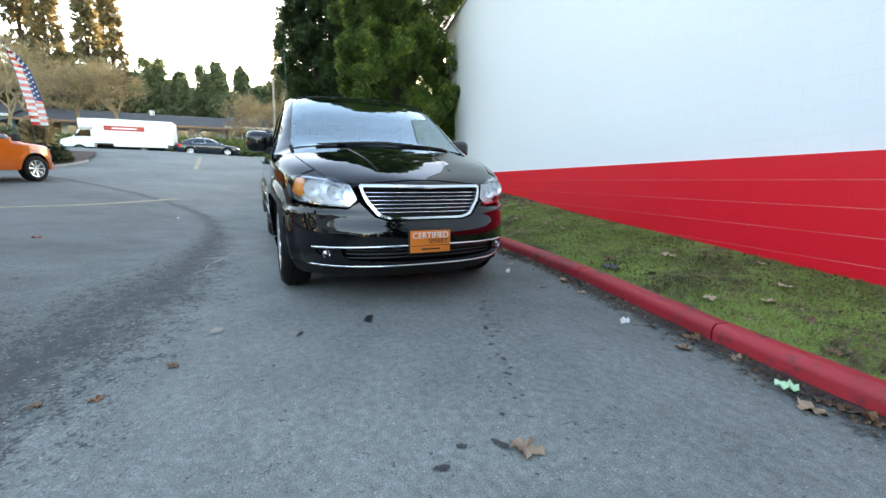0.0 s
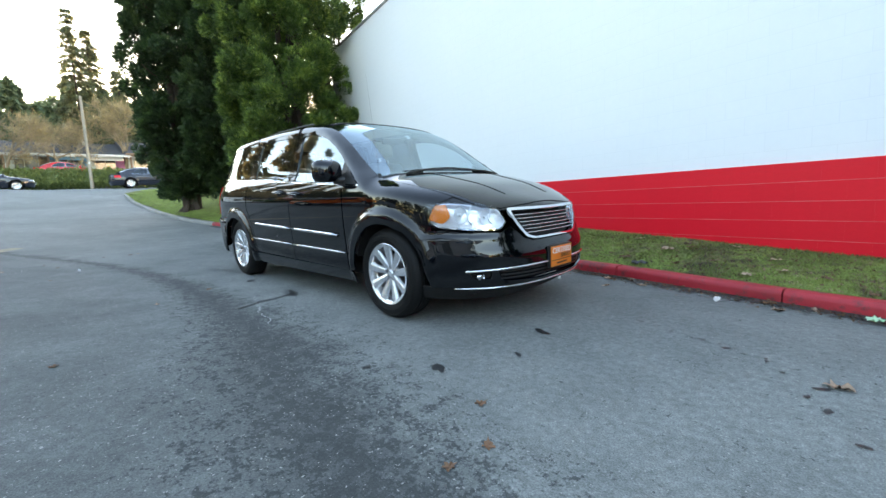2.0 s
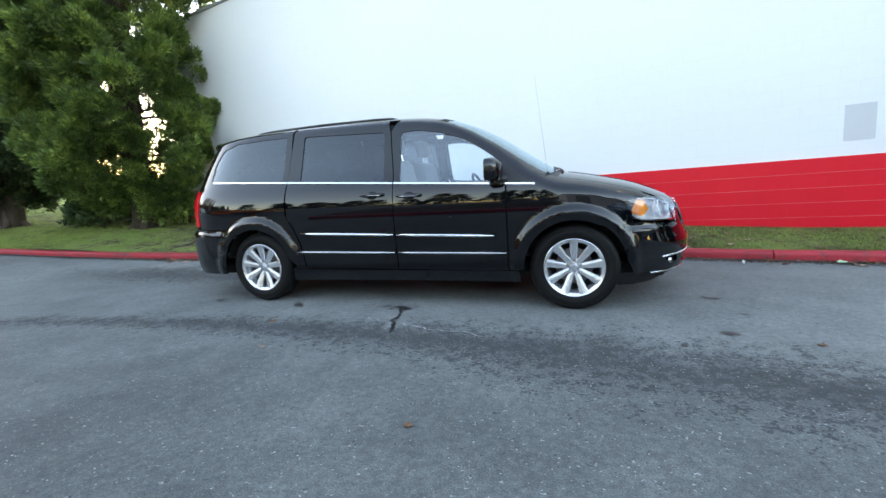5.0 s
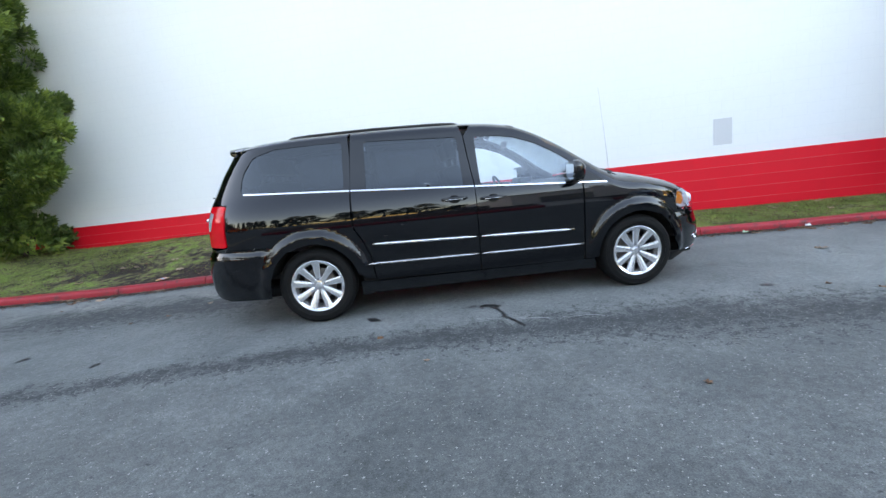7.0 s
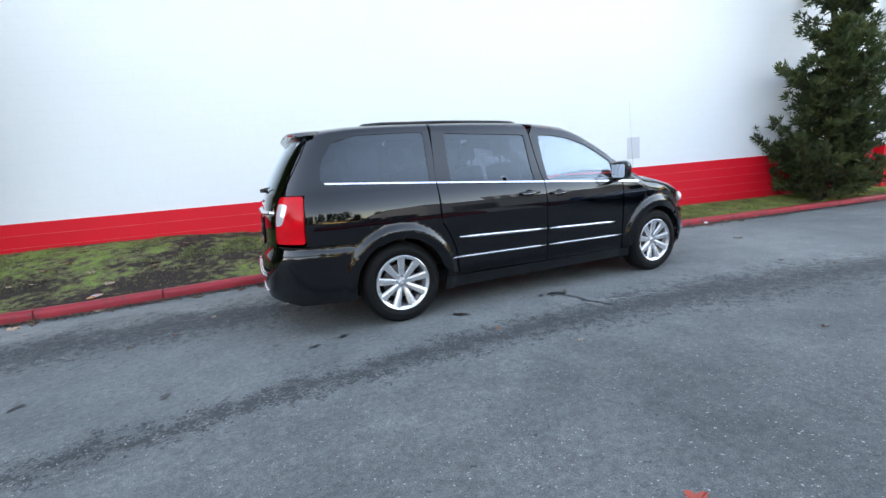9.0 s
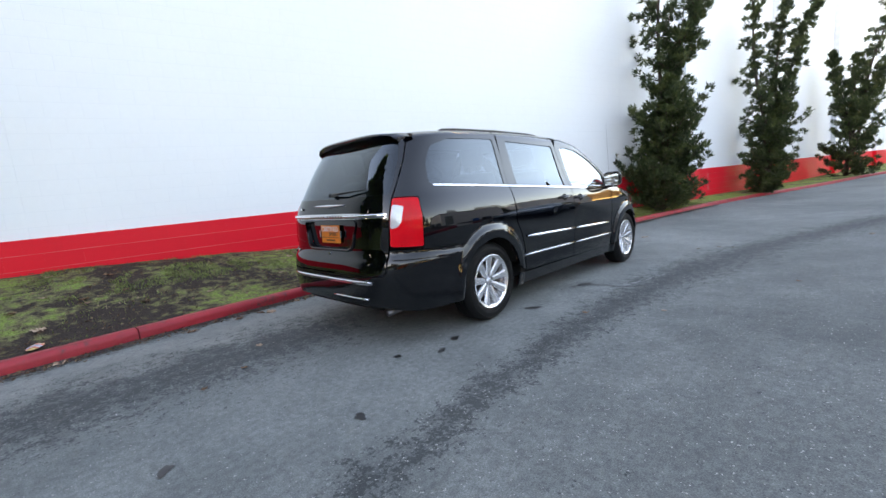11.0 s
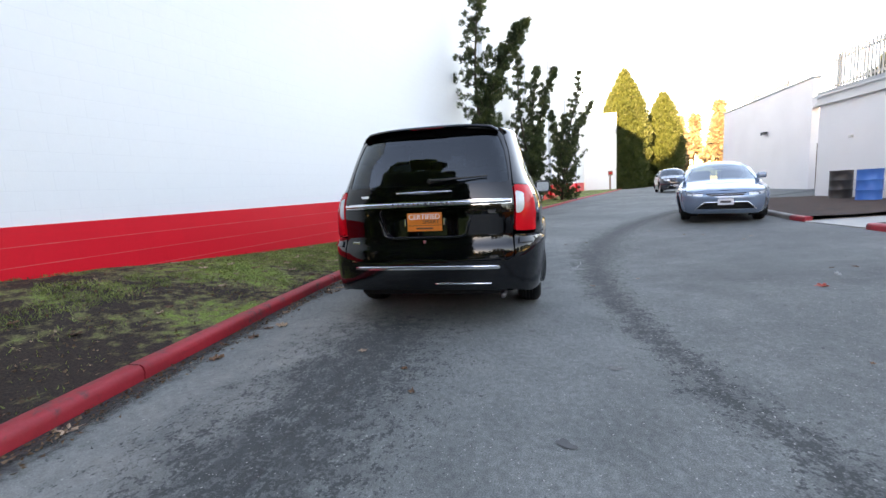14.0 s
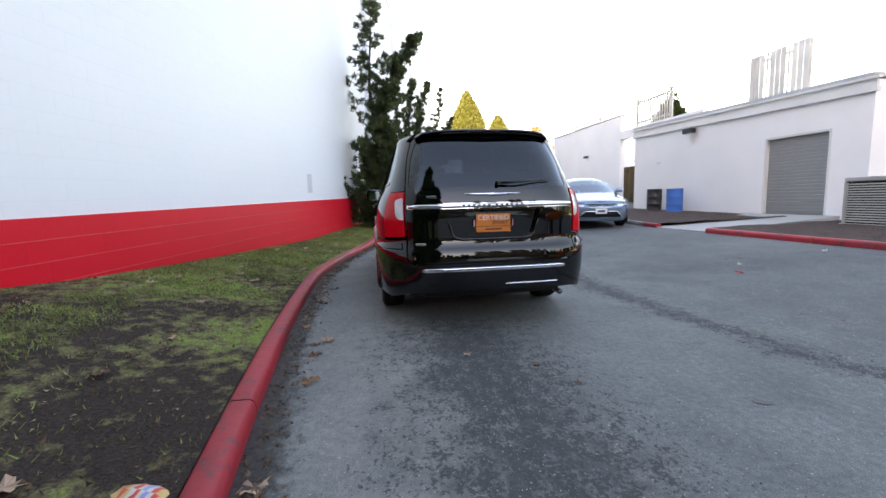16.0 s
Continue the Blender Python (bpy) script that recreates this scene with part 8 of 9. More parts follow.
def pickup(label, m, paint, group=""):
    """A crew-cab pickup: tall cab, long bonnet, open bed, big wheels."""
    cab = Shape(
        width=[(0.2, 0.86), (0.45, 0.96), (0.8, 0.99), (1.1, 0.98), (1.25, 0.93), (1.5, 0.82), (1.75, 0.70), (1.95, 0.62)],
        roof=[(3.1, 0.95), (2.95, 1.12), (2.7, 1.20), (2.2, 1.255), (1.75, 1.30), (1.5, 1.42), (1.2, 1.62), (0.95, 1.80), (0.7, 1.88), (0.0, 1.91), (-0.8, 1.90), (-1.05, 1.86)],
        front=[(0.2, 2.75), (0.45, 2.98), (0.8, 2.98), (1.1, 2.93), (1.3, 2.85), (2, 2.6)], rear=[(0.2, -1.06), (2.0, -1.0)],
        crown=[(3, 0.13), (1.7, 0.16), (1.2, 0.2), (0.6, 0.16), (-1.1, 0.14)], nf=3.6, nr=14.0, xf=1.5, xr=-0.4, arches=((2.0, 0.41),), flare=0.04, r_in=0.53, r_out=0.60)
    win = [rounded([(0.42, 1.28), (0.44, 1.72), (0.75, 1.71), (1.05, 1.56), (1.36, 1.32), (1.35, 1.28)], 0.03), rounded([(-0.72, 1.28), (-0.68, 1.73), (0.34, 1.73), (0.34, 1.28)], 0.03)]
    t = thing("pickup_truck", label, "pickup truck", m, group=group)
    fw = cab.wrap(1.1, 1)
    topz = lambda x, y: float(cab.over(np.array([x]), np.array([y]))[0, 2])
    for sg in (-1, 1):
        side = cab.side(sg)
        body = [(-1.0, 1.24), (1.5, 1.24)] + [(x, min(1.24, topz(x, 0.85))) for x in np.linspace(1.7, 2.55, 6)] + [(2.55, 0.62), (2.52, 0.45)] + arc_pts(2.0, 0.41, 0.50, 5, 175, 16) + [(1.48, 0.36), (-1.0, 0.36)]
        skin("cab_side", body, side, paint, t, step=0.08)
        up = [(1.55, 1.245)] + [(x, topz(x, 0.80 - 0.20 * k)) for k, x in zip(np.linspace(0, 1, 7), np.linspace(1.52, 0.9, 7))] + [(x, topz(x, 0.60)) for x in np.linspace(0.8, -0.95, 8)] + [(-1.0, 1.245)]
        skin("window_frame", up, side, paint, t, holes=win, step=0.08)
        for w2 in win:
            skin("side_window", w2, side, GLASS_FAR, t, lift=-0.01, rim=0, step=0.1)
        part("door_mirror", box((0.14, 0.24, 0.24), (1.35, sg * 1.12, 1.34), 0.05, 3), PLASTIC, t, smooth=50)
        for hx in (0.55, -0.55):
            part("door_handle", tube([(hx - 0.1, sg * 0.975, 1.13), (hx, sg * 1.005, 1.135), (hx + 0.1, sg * 0.975, 1.13)], 0.014, 8), paint, t, smooth=60)
        bed = [(-2.95, 0.55), (-2.95, 1.26), (-1.06, 1.26), (-1.06, 0.45), (-1.2, 0.45)] + [(x, z) for x, z in arc_pts(-1.6, 0.41, 0.48, 8, 172, 14)] + [(-2.1, 0.5)]
        part("bed_side", prism(bed, sg * 0.06, "Y", sg * 0.92), paint, t)
        wheel("wheel", t, (2.0, sg * 0.86, 0.41), 0 if sg < 0 else 180, 0.41, 0.26, 0.27, 8), wheel("wheel", t, (-1.6, sg * 0.86, 0.41), 0 if sg < 0 else 180, 0.41, 0.26, 0.27, 8)
        part("arch_lining", box((0.9, 0.3, 0.5), (2.0, sg * 0.55, 0.65)), DARK, t)
        part("tail_lamp", box((0.03, 0.10, 0.34), (-2.96, sg * 0.91, 1.05), 0.01), RED_LENS, t)
    part("bed_floor", box((1.86, 1.8, 0.06), (-2.0, 0, 0.72)), DARK, t)
    part("bed_front", box((0.05, 1.82, 0.6), (-1.09, 0, 0.95)), paint, t)
    part("tailgate", box((0.06, 1.82, 0.56), (-2.93, 0, 0.97), 0.01), paint, t)
    part("rear_bumper", box((0.2, 1.8, 0.18), (-3.05, 0, 0.55), 0.03), CHROME, t)
    part("chassis", box((4.9, 1.1, 0.25), (-0.2, 0, 0.48)), DARK, t)
    fs = (0.03, 1)
    g = rounded([(-14, 1.08), (14, 1.08), (13, 0.72), (-13, 0.72)], 0.04, fs)
    lamps = [rounded([(sg * 16, 1.06), (sg * 26, 1.06), (sg * 26, 0.86), (sg * 16, 0.84)], 0.03, fs) for sg in (-1, 1)]
    FBX = lambda z: math.degrees(math.atan2(float(cab.half(2.55, z)), 2.55 - 1.1))
    o = [(0, 0.62), (20, 0.62), (FBX(0.62), 0.62), (FBX(0.9), 0.9), (FBX(1.08), 1.08), (20, 1.13), (0, 1.13)]
    skin("nose", o + [(-a, z) for a, z in o[-2:0:-1]], fw, paint, t, holes=[g, *lamps], step=0.06, scale=fs)
    skin("grille", g, fw, DARK, t, lift=-0.03, rim=0, step=0.1, scale=fs)
    for lp in lamps:
        skin("headlamp", lp, fw, LAMP_BOWL, t, lift=-0.004, rim=0.0, step=0.06, scale=fs)
    b = [(-FBX(0.5), 0.40), (-FBX(0.55), 0.61), (FBX(0.55), 0.61), (FBX(0.5), 0.40)]
    skin("front_bumper", b, fw, CHROME if paint is not ORANGE_PAINT else paint, t, lift=0.04, rim=0.06, step=0.07, scale=fs)
    mirror = lambda pts: pts + [(x, -y) for x, y in pts[::-1] if y > 1e-6]
    skin("bonnet", mirror([(2.92, 0.0), (2.9, 0.3), (2.84, 0.6), (2.6, 0.84), (1.6, 0.86), (1.66, 0.0)]), cab.over, paint, t, step=0.08)
    skin("windscreen", mirror([(1.64, 0.0), (1.56, 0.78), (1.2, 0.69), (0.92, 0.59), (0.88, 0.0)]), cab.over, GLASS_FAR, t, lift=-0.004, rim=0, step=0.1)
    skin("roof", mirror([(0.87, 0.0), (0.9, 0.59), (-0.95, 0.60), (-0.96, 0.0)]), cab.over, paint, t, step=0.1)
    part("cab_back", prism([(-0.90, 0.5), (0.90, 0.5), (0.88, 1.25), (0.62, 1.84), (-0.62, 1.84), (-0.88, 1.25)], 0.03, "X", -1.04), paint, t)
    part("cab_floor", box((2.4, 1.6, 0.7), (0.3, 0, 0.8)), DARK, t)
    return t


ox, oy = -11.3, -9.14
pickup("bright orange pickup truck with dark wheels, parked beside a bush", pose(ox, oy, float(gz(-12.7, -7.4)), 0, 0, 155), ORANGE_PAINT)
sedan("dark blue sedan on the street", pose(-36.6, -4.3, 2.16, 0, 0, 90), NAVY_PAINT, step=0.1)
sedan("red car parked before the shops", pose(-50.5, 0.8, float(rise_x(-50.5)), 0, 0, 90), RED_PAINT, step=0.1)
sedan("dark sedan turning in from the street", pose(-33.6, 4.2, 2.1, 0, 0, 90), NAVY_PAINT, step=0.1)


def box_truck(m):
    t = thing("box_truck", "white moving truck with a red stripe along its box", "truck", m)
    part("cargo_box", box((5.2, 2.3, 2.2), (-1.2, 0, 2.0), 0.04), WHITE_VAN, t)
    part("over_cab_box", box((0.9, 2.2, 0.9), (1.85, 0, 2.62), 0.12, 3), WHITE_VAN, t)
    stripe = mat("red_stripe", (0.55, 0.03, 0.02), 0.4, 0, None, 1, 40, 0.0)
    for sg in (-1, 1):
        part("side_stripe", box((2.6, 0.006, 0.42), (-0.6, sg * 1.154, 2.28), 0.002, 1), stripe, t, "red printed stripe")
        part("stripe_marks", box((1.6, 0.006, 0.12), (-0.6, sg * 1.159, 2.28)), WHITE_VAN, t)
        part("side_skirt", box((3.6, 0.05, 0.25), (-1.6, sg * 1.1, 0.78)), WHITE_VAN, t)
        for hx in (2.35, -1.7):
            wheel("wheel", t, (hx, sg * 0.95, 0.38), 0 if sg < 0 else 180, 0.38, 0.21, 0.24, 8)
        part("cab_door", box((0.95, 0.03, 0.85), (2.0, sg * 0.99, 1.05), 0.01), WHITE_VAN, t)
        part("side_window", prism([(1.6, 1.50), (2.5, 1.50), (2.2, 2.05), (1.6, 2.08)], sg * 0.02, "Y", sg * 0.97), GLASS_FAR, t)
        part("door_mirror", box((0.12, 0.2, 0.3), (2.45, sg * 1.15, 1.6), 0.03), PLASTIC, t)
    bm = prism([(1.4, 0.55), (3.45, 0.55), (3.5, 0.8), (3.45, 1.15), (2.75, 1.42), (2.3, 2.12), (1.4, 2.2)], 1.92, "Y", -0.96, 0.04)
    part("cab", bm, WHITE_VAN, t, smooth=40)
    part("windscreen", prism([(2.80, 1.42), (2.36, 2.06), (2.38, 2.07), (2.83, 1.43)], 1.7, "Y", -0.85), GLASS_FAR, t)
    part("grille", box((0.03, 1.0, 0.25), (3.49, 0, 0.9)), DARK, t)
    part("front_bumper", box((0.14, 1.95, 0.2), (3.5, 0, 0.6), 0.03), CHROME, t)
    part("chassis", box((6.2, 1.0, 0.3), (0.2, 0, 0.65)), DARK, t)
    return t
box_truck(pose(-37.0, -10.6, 2.12, 0, 0, -90) @ Matrix.Diagonal((1, 1, 0.84, 1)))

# ---------------------------------------------------------------- the shops across the street
ROOF_DARK = mat("dark_shingle_roof", (0.060, 0.058, 0.062), 0.85, 0, (0.04, 0.04, 0.044), 1, 14, 0.4, 0.02)
SHOP_WALL = mat("shop_wall", (0.54, 0.59, 0.60), 0.8, 0, (0.44, 0.48, 0.49), 0.3, 8, 0.1)
SHOP_WOOD = mat("shop_timber", (0.26, 0.15, 0.09), 0.7, 0, (0.18, 0.10, 0.06), 1, 20, 0.2)
BLUE_TRIM = mat("blue_awning", (0.10, 0.25, 0.38), 0.6, 0, (0.08, 0.2, 0.3), 1, 20, 0.1)
PINK = mat("pink_panel", (0.48, 0.16, 0.34), 0.6, 0, (0.4, 0.13, 0.28), 1, 20, 0.1)
SHOP_GLASS = mat("shop_window", (0.06, 0.07, 0.08), 0.08, 0, (0.10, 0.10, 0.10), 0.5, 6, 0.0, spec=0.8)
WHITE_TRIM = mat("white_shop_trim", (0.62, 0.62, 0.60), 0.6, 0, (0.5, 0.5, 0.48), 1, 20, 0.1)
SX, SZ = -58.0, 4.0
def shop_row(y0, y1, z0, eave_z, ridge_z, seed):
    rng = np.random.default_rng(seed)
    t = thing("shop_building", "long low row of shops under a dark shingle roof", "building")
    part("wall", box((0.3, y1 - y0, eave_z - z0 + 0.6), (SX - 2.2, (y0 + y1) / 2, (eave_z + z0 - 0.2) / 2)), SHOP_WALL, t)
    roof = part("roof", prism([(SX + 0.4, eave_z), (SX + 0.4, eave_z + 0.14), (SX - 6, ridge_z + 0.12), (SX - 12, eave_z + 0.14), (SX - 12, eave_z), (SX - 6, ridge_z)], y1 - y0 + 1.0, "Y", y0 - 0.5), ROOF_DARK, t)
    part("fascia", box((0.06, y1 - y0 + 1.0, 0.26), (SX + 0.44, (y0 + y1) / 2, eave_z + 0.02)), WHITE_TRIM if seed % 2 else SHOP_WOOD, t)
    part("vent", box((0.5, 0.5, 0.6), (SX - 4.5, (y0 + y1) / 2 + 2, ridge_z + 0.1)), WHITE_TRIM, roof)
    n = max(3, int((y1 - y0) / 3.0))
    for k in range(n):
        y = y0 + (k + 0.5) * (y1 - y0) / n
        w = (y1 - y0) / n
        part("post", box((0.16, 0.16, eave_z - z0), (SX + 0.1, y - w / 2, (eave_z + z0) / 2)), SHOP_WOOD, t)
        pane = part("window", box((0.06, w * 0.55, 1.3), (SX - 2.02, y, z0 + 1.35)), SHOP_GLASS, t)
        part("window_frame", box((0.05, w * 0.62, 0.1), (SX - 1.99, y, z0 + 2.04)), WHITE_TRIM, pane)
        part("mullion", box((0.07, 0.06, 1.3), (SX - 1.985, y + rng.uniform(-0.2, 0.2), z0 + 1.35)), WHITE_TRIM, pane)
        col = [SHOP_WOOD, BLUE_TRIM, PINK, WHITE_TRIM, SHOP_WALL][rng.integers(0, 5)]
        part("panel", box((0.07, w * 0.25, 2.2), (SX - 2.0, y + w * 0.42, z0 + 1.1)), col, t)
        if rng.random() < 0.4:
            part("awning", prism([(SX - 0.1, eave_z - 0.5), (SX - 0.1, eave_z - 0.15), (SX - 0.3, eave_z - 0.15), (SX - 0.3, eave_z - 0.5)], w * 0.9, "Y", y - w * 0.45), [BLUE_TRIM, WHITE_TRIM][rng.integers(0, 2)], t)
    return t
shop_row(-48, -25.5, 4.2, 6.6, 8.3, 1), shop_row(-25, -4.2, 4.0, 6.25, 8.1, 2), shop_row(-3.6, 6.5, 4.2, 6.5, 8.4, 3), shop_row(7, 15.5, 4.2, 6.7, 8.7, 4)

# bank of ivy along the street
rng1 = np.random.default_rng(12)
bank = thing("ivy_bank", "low bank covered in ivy along the street", "hedge", kind="stuff")
n = 9000
c = np.stack([rng1.uniform(-42.0, -38.9, n), rng1.uniform(-34, 5.6, n), np.zeros(n)], -1)
c[:, 2] = rise_x(c[:, 0]) + rng1.uniform(0.02, 0.5, n) * np.where(c[:, 1] > -8, 1.0, 0.6)
v = sprays(c, np.tile(np.array([[0.5, 0, 0.7]]), (n, 1)), 7, 0.20, 0.13, 0.28, rng1, 0.3, 0.5)
raw("leaves", v, blade_faces(v), LEAF_IVY, bank)

# utility pole
pole = thing("utility_pole", "weathered wooden utility pole at the street corner", "pole", (-34.3, 0.8, float(gz(-34.3, 0.8))))
part("shaft", rod((0, 0, -0.3), (0, 0.1, 6.3), 0.105, 0.075, 12), mat("weathered_pole", (0.32, 0.28, 0.23), 0.9, 0, (0.22, 0.19, 0.155), 2, 24, 0.5, 0.01), pole, smooth=60)
part("number_tag", box((0.02, 0.10, 0.16), (0.105, 0.03, 1.8)), WHITE_TRIM, pole)

# planted island with shrubs, kerb and a feather flag
island = thing("planted_island", "kerbed island with dark bark and shrubs", "planting bed", kind="structure")
ring = [(-20.5 + 4.6 * math.cos(a), -10.6 + 2.2 * math.sin(a)) for a in np.linspace(-0.6, 1.75, 16)]
kerb_stone([(x, y, float(gz(x, y))) for x, y in ring], KERB_GREY, island)
bm = bmesh.new()
out = [bm.verts.new((x - 0.1, y - 0.1, float(gz(x, y)) + 0.13)) for x, y in ring] + [bm.verts.new((x, y, float(gz(x, y)) + 0.15)) for x, y in ((-27, -9.5), (-27, -14), (-17, -14))]
f0 = bm.faces.new(out)
bmesh.ops.triangulate(bm, faces=[f0])
bmesh.ops.recalc_face_normals(bm, faces=bm.faces)
part("bark", bm, BARK, island)
for k, (x, y, r, h) in enumerate([(-17.6, -9.6, 0.9, 1.0), (-18.8, -10.4, 1.1, 1.35), (-20.2, -9.2, 0.9, 0.8), (-19.4, -8.6, 0.6, 0.55), (-21.5, -10.5, 1.2, 1.2), (-17.3, -10.8, 0.8, 0.9)]):
    shrub(x, y - 0.6, float(gz(x, y)) + 0.12, r, h, LEAF_BUSH, 60 + k, "rounded evergreen shrub in a bark bed", 12, 170, 0.13, "shrubs on the island")
dry = shrub(-18.6, -9.3, float(gz(-18.6, -9.3)) + 0.9, 0.45, 1.0, LEAF_TAN, 71, "dry pampas plume among the shrubs", 14, 60, 0.3)

flag = thing("feather_flag", "tall feather flag with red stripes and blue starred top", "flag", (-17.2, -8.95, float(gz(-17.2, -8.95)) + 0.13), -15)
def flag_point(s, e):
    """s: along the pole, e: across from the pole."""
    lean = 0.60 * s ** 1.35
    wid = 0.62 * min(1, 0.35 + 2.2 * (1 - s)) * (1 - max(0, s - 0.85) / 0.15 * 0.75)
    return (0.03 * math.sin(6 * s + 3 * e), -lean + wid * e * 0.95, 1.6 + 3.15 * s - 0.15 * e * s)
nst = 26
for k in range(nst):
    s0, s1 = k / nst, (k + 1) / nst - 0.0005
    for e0, e1, ink in ((0.0, 0.55, RED_PAINT if k % 2 == 0 else WHITE_TRIM), (0.5505, 1.0, NAVY_CLOTH if k > 7 else (WHITE_TRIM if k % 2 == 0 else RED_PAINT))):
        bm = bmesh.new()
        for q in range(2):
            a0, a1 = e0 + (e1 - e0) * q / 2, e0 + (e1 - e0) * (q + 1) / 2
            bm.faces.new([bm.verts.new(flag_point(*p)) for p in ((s0, a0), (s0, a1), (s1, a1), (s1, a0))])
        bmesh.ops.remove_doubles(bm, verts=bm.verts, dist=1e-5)
        part("stripe", bm, ink, flag)
for k in range(22):
    s, e = 0.34 + 0.028 * k, (0.66, 0.88)[k % 2]
    p = Vector(flag_point(s, e)) + Vector((0.012, 0, 0))
    part("star", rod(p, p + Vector((0.006, 0, 0)), 0.042, sides=5), WHITE_TRIM, flag)
part("pole", tube([flag_point(s, 0.0) if s >= 0 else (0, 0, 0.0) for s in (-1, 0, 0.3, 0.6, 0.8, 1.0)], 0.015, 6), PLASTIC, flag)
part("ground_spike", rod((0, 0, -0.1), (0, 0, 0.3), 0.02, sides=6), PLASTIC, flag)

# small sign and rail at the bend
sign = thing("small_sign", "small red and white sign on a brown timber post", "sign", (52.0, -10.4, float(gz(52, -10.4))), 10)
part("post", box((0.16, 0.16, 2.4), (0, 0, 1.2)), SHOP_WOOD, sign)
part("board", box((0.05, 0.6, 0.6), (-0.11, 0, 2.2), 0.01), SHOP_WOOD, sign)
part("board_marks", box((0.02, 0.45, 0.3), (-0.145, 0, 2.2)), RED_PAINT, sign)


# ---------------------------------------------------------------- litter, leaves, stains, turf blades
STAIN = mat("oil_stain", (0.018, 0.018, 0.018), 0.45, 0, (0.03, 0.03, 0.03), 8, 60, 0.2, 0.002)
LEAF_BROWN = mat("dry_brown_leaf", (0.20, 0.10, 0.05), 0.7, 0, (0.12, 0.055, 0.03), 20, 90, 0.3, 0.002, each=0.35)
LEAF_PALE = mat("pale_dry_leaf", (0.46, 0.31, 0.22), 0.7, 0, (0.32, 0.20, 0.13), 20, 90, 0.3, 0.002, each=0.25)


def blot(x, y, rx, ry, seed, name="oil_stain", label="dark oil stain soaked into the asphalt", turn=0.0):
    rng = np.random.default_rng(seed)
    ph, k = rng.uniform(0, 6.28, 6), 28
    bm = bmesh.new()
    c = bm.verts.new((x, y, float(gz(x, y)) + 0.005))
    vs = []
    for i in range(k):
        a = 2 * math.pi * i / k
        r = 1 + sum(0.16 / (j * 0.6 + 0.6) * math.sin((j + 2) * a + ph[j]) for j in range(6))
        dx, dy = rx * r * math.cos(a), ry * r * math.sin(a)
        px, py = x + dx * math.cos(turn) - dy * math.sin(turn), y + dx * math.sin(turn) + dy * math.cos(turn)
        vs.append(bm.verts.new((px, py, float(gz(px, py)) + 0.005)))
    for i in range(k):
        bm.faces.new((c, vs[i], vs[(i + 1) % k]))
    bmesh.ops.recalc_face_normals(bm, faces=bm.faces)
    return tagged(part(name, bm, STAIN), label, "stain", "stains on the lane")


for k, (x, y, rx, ry) in enumerate([(0.02, -1.0, 0.10, 0.030), (-0.13, -0.98, 0.045, 0.022), (0.10, -1.05, 0.035, 0.028), (-0.05, -1.06, 0.03, 0.014), (0.17, -0.97, 0.022, 0.012), (-1.06, -1.03, 0.075, 0.04), (2.52, -1.34, 0.06, 0.03), (2.64, -0.47, 0.055, 0.03), (-2.1, -0.95, 0.05, 0.03), (-2.35, -1.05, 0.04, 0.025),
                                   (-2.62, -0.85, 0.035, 0.02), (-4.15, -1.0, 0.04, 0.03), (-3.3, -1.35, 0.045, 0.025), (2.2, -1.6, 0.03, 0.02), (2.75, -0.9, 0.03, 0.015)]):
    blot(x, y, rx, ry, 200 + k, turn=0.4 * k)


def crack(points, width, seed):
    rng = np.random.default_rng(seed)
    pts = dense(points, 0.05, closed=False)
    bm, rows = bmesh.new(), []
    for k, (x, y) in enumerate(pts):
        x, y = x + rng.normal() * 0.012, y + rng.normal() * 0.012
        w = width * rng.uniform(0.4, 1.2)
        rows.append([bm.verts.new((x + dx, y + dy, float(gz(x, y)) + 0.0045)) for dx, dy in ((-w, -w * 0.4), (w, w * 0.4))])
    for a, b2 in zip(rows, rows[1:]):
        bm.faces.new((a[0], a[1], b2[1], b2[0]))
    bmesh.ops.recalc_face_normals(bm, faces=bm.faces)
    return tagged(part("pavement_crack", bm, STAIN), "dark crack running through the asphalt", "crack", "stains on the lane")


crack([(0.03, -1.02), (0.1, -1.2), (0.12, -1.4), (0.2, -1.62)], 0.014, 1)
rng3 = np.random.default_rng(19)
for k, q in enumerate(np.linspace(0, 1, 22)):          # broken line of small pits before the parked van
    x, y = float(np.interp(q, (0, 0.3, 0.75, 1), (2.55, 3.1, 3.85, 4.2))), float(np.interp(q, (0, 0.3, 0.75, 1), (0.40, 0.18, -0.15, -0.75)))
    sz = rng3.uniform(0.007, 0.018)
    blot(x + rng3.normal() * 0.03, y + rng3.normal() * 0.03, sz * 1.7, sz, 240 + k, "asphalt_pit", "small dark pit in the asphalt", rng3.uniform(0, 3))
crack([(-2.7, 0.25), (-3.4, 0.2), (-4.2, 0.3), (-4.6, 0.25)], 0.004, 3)


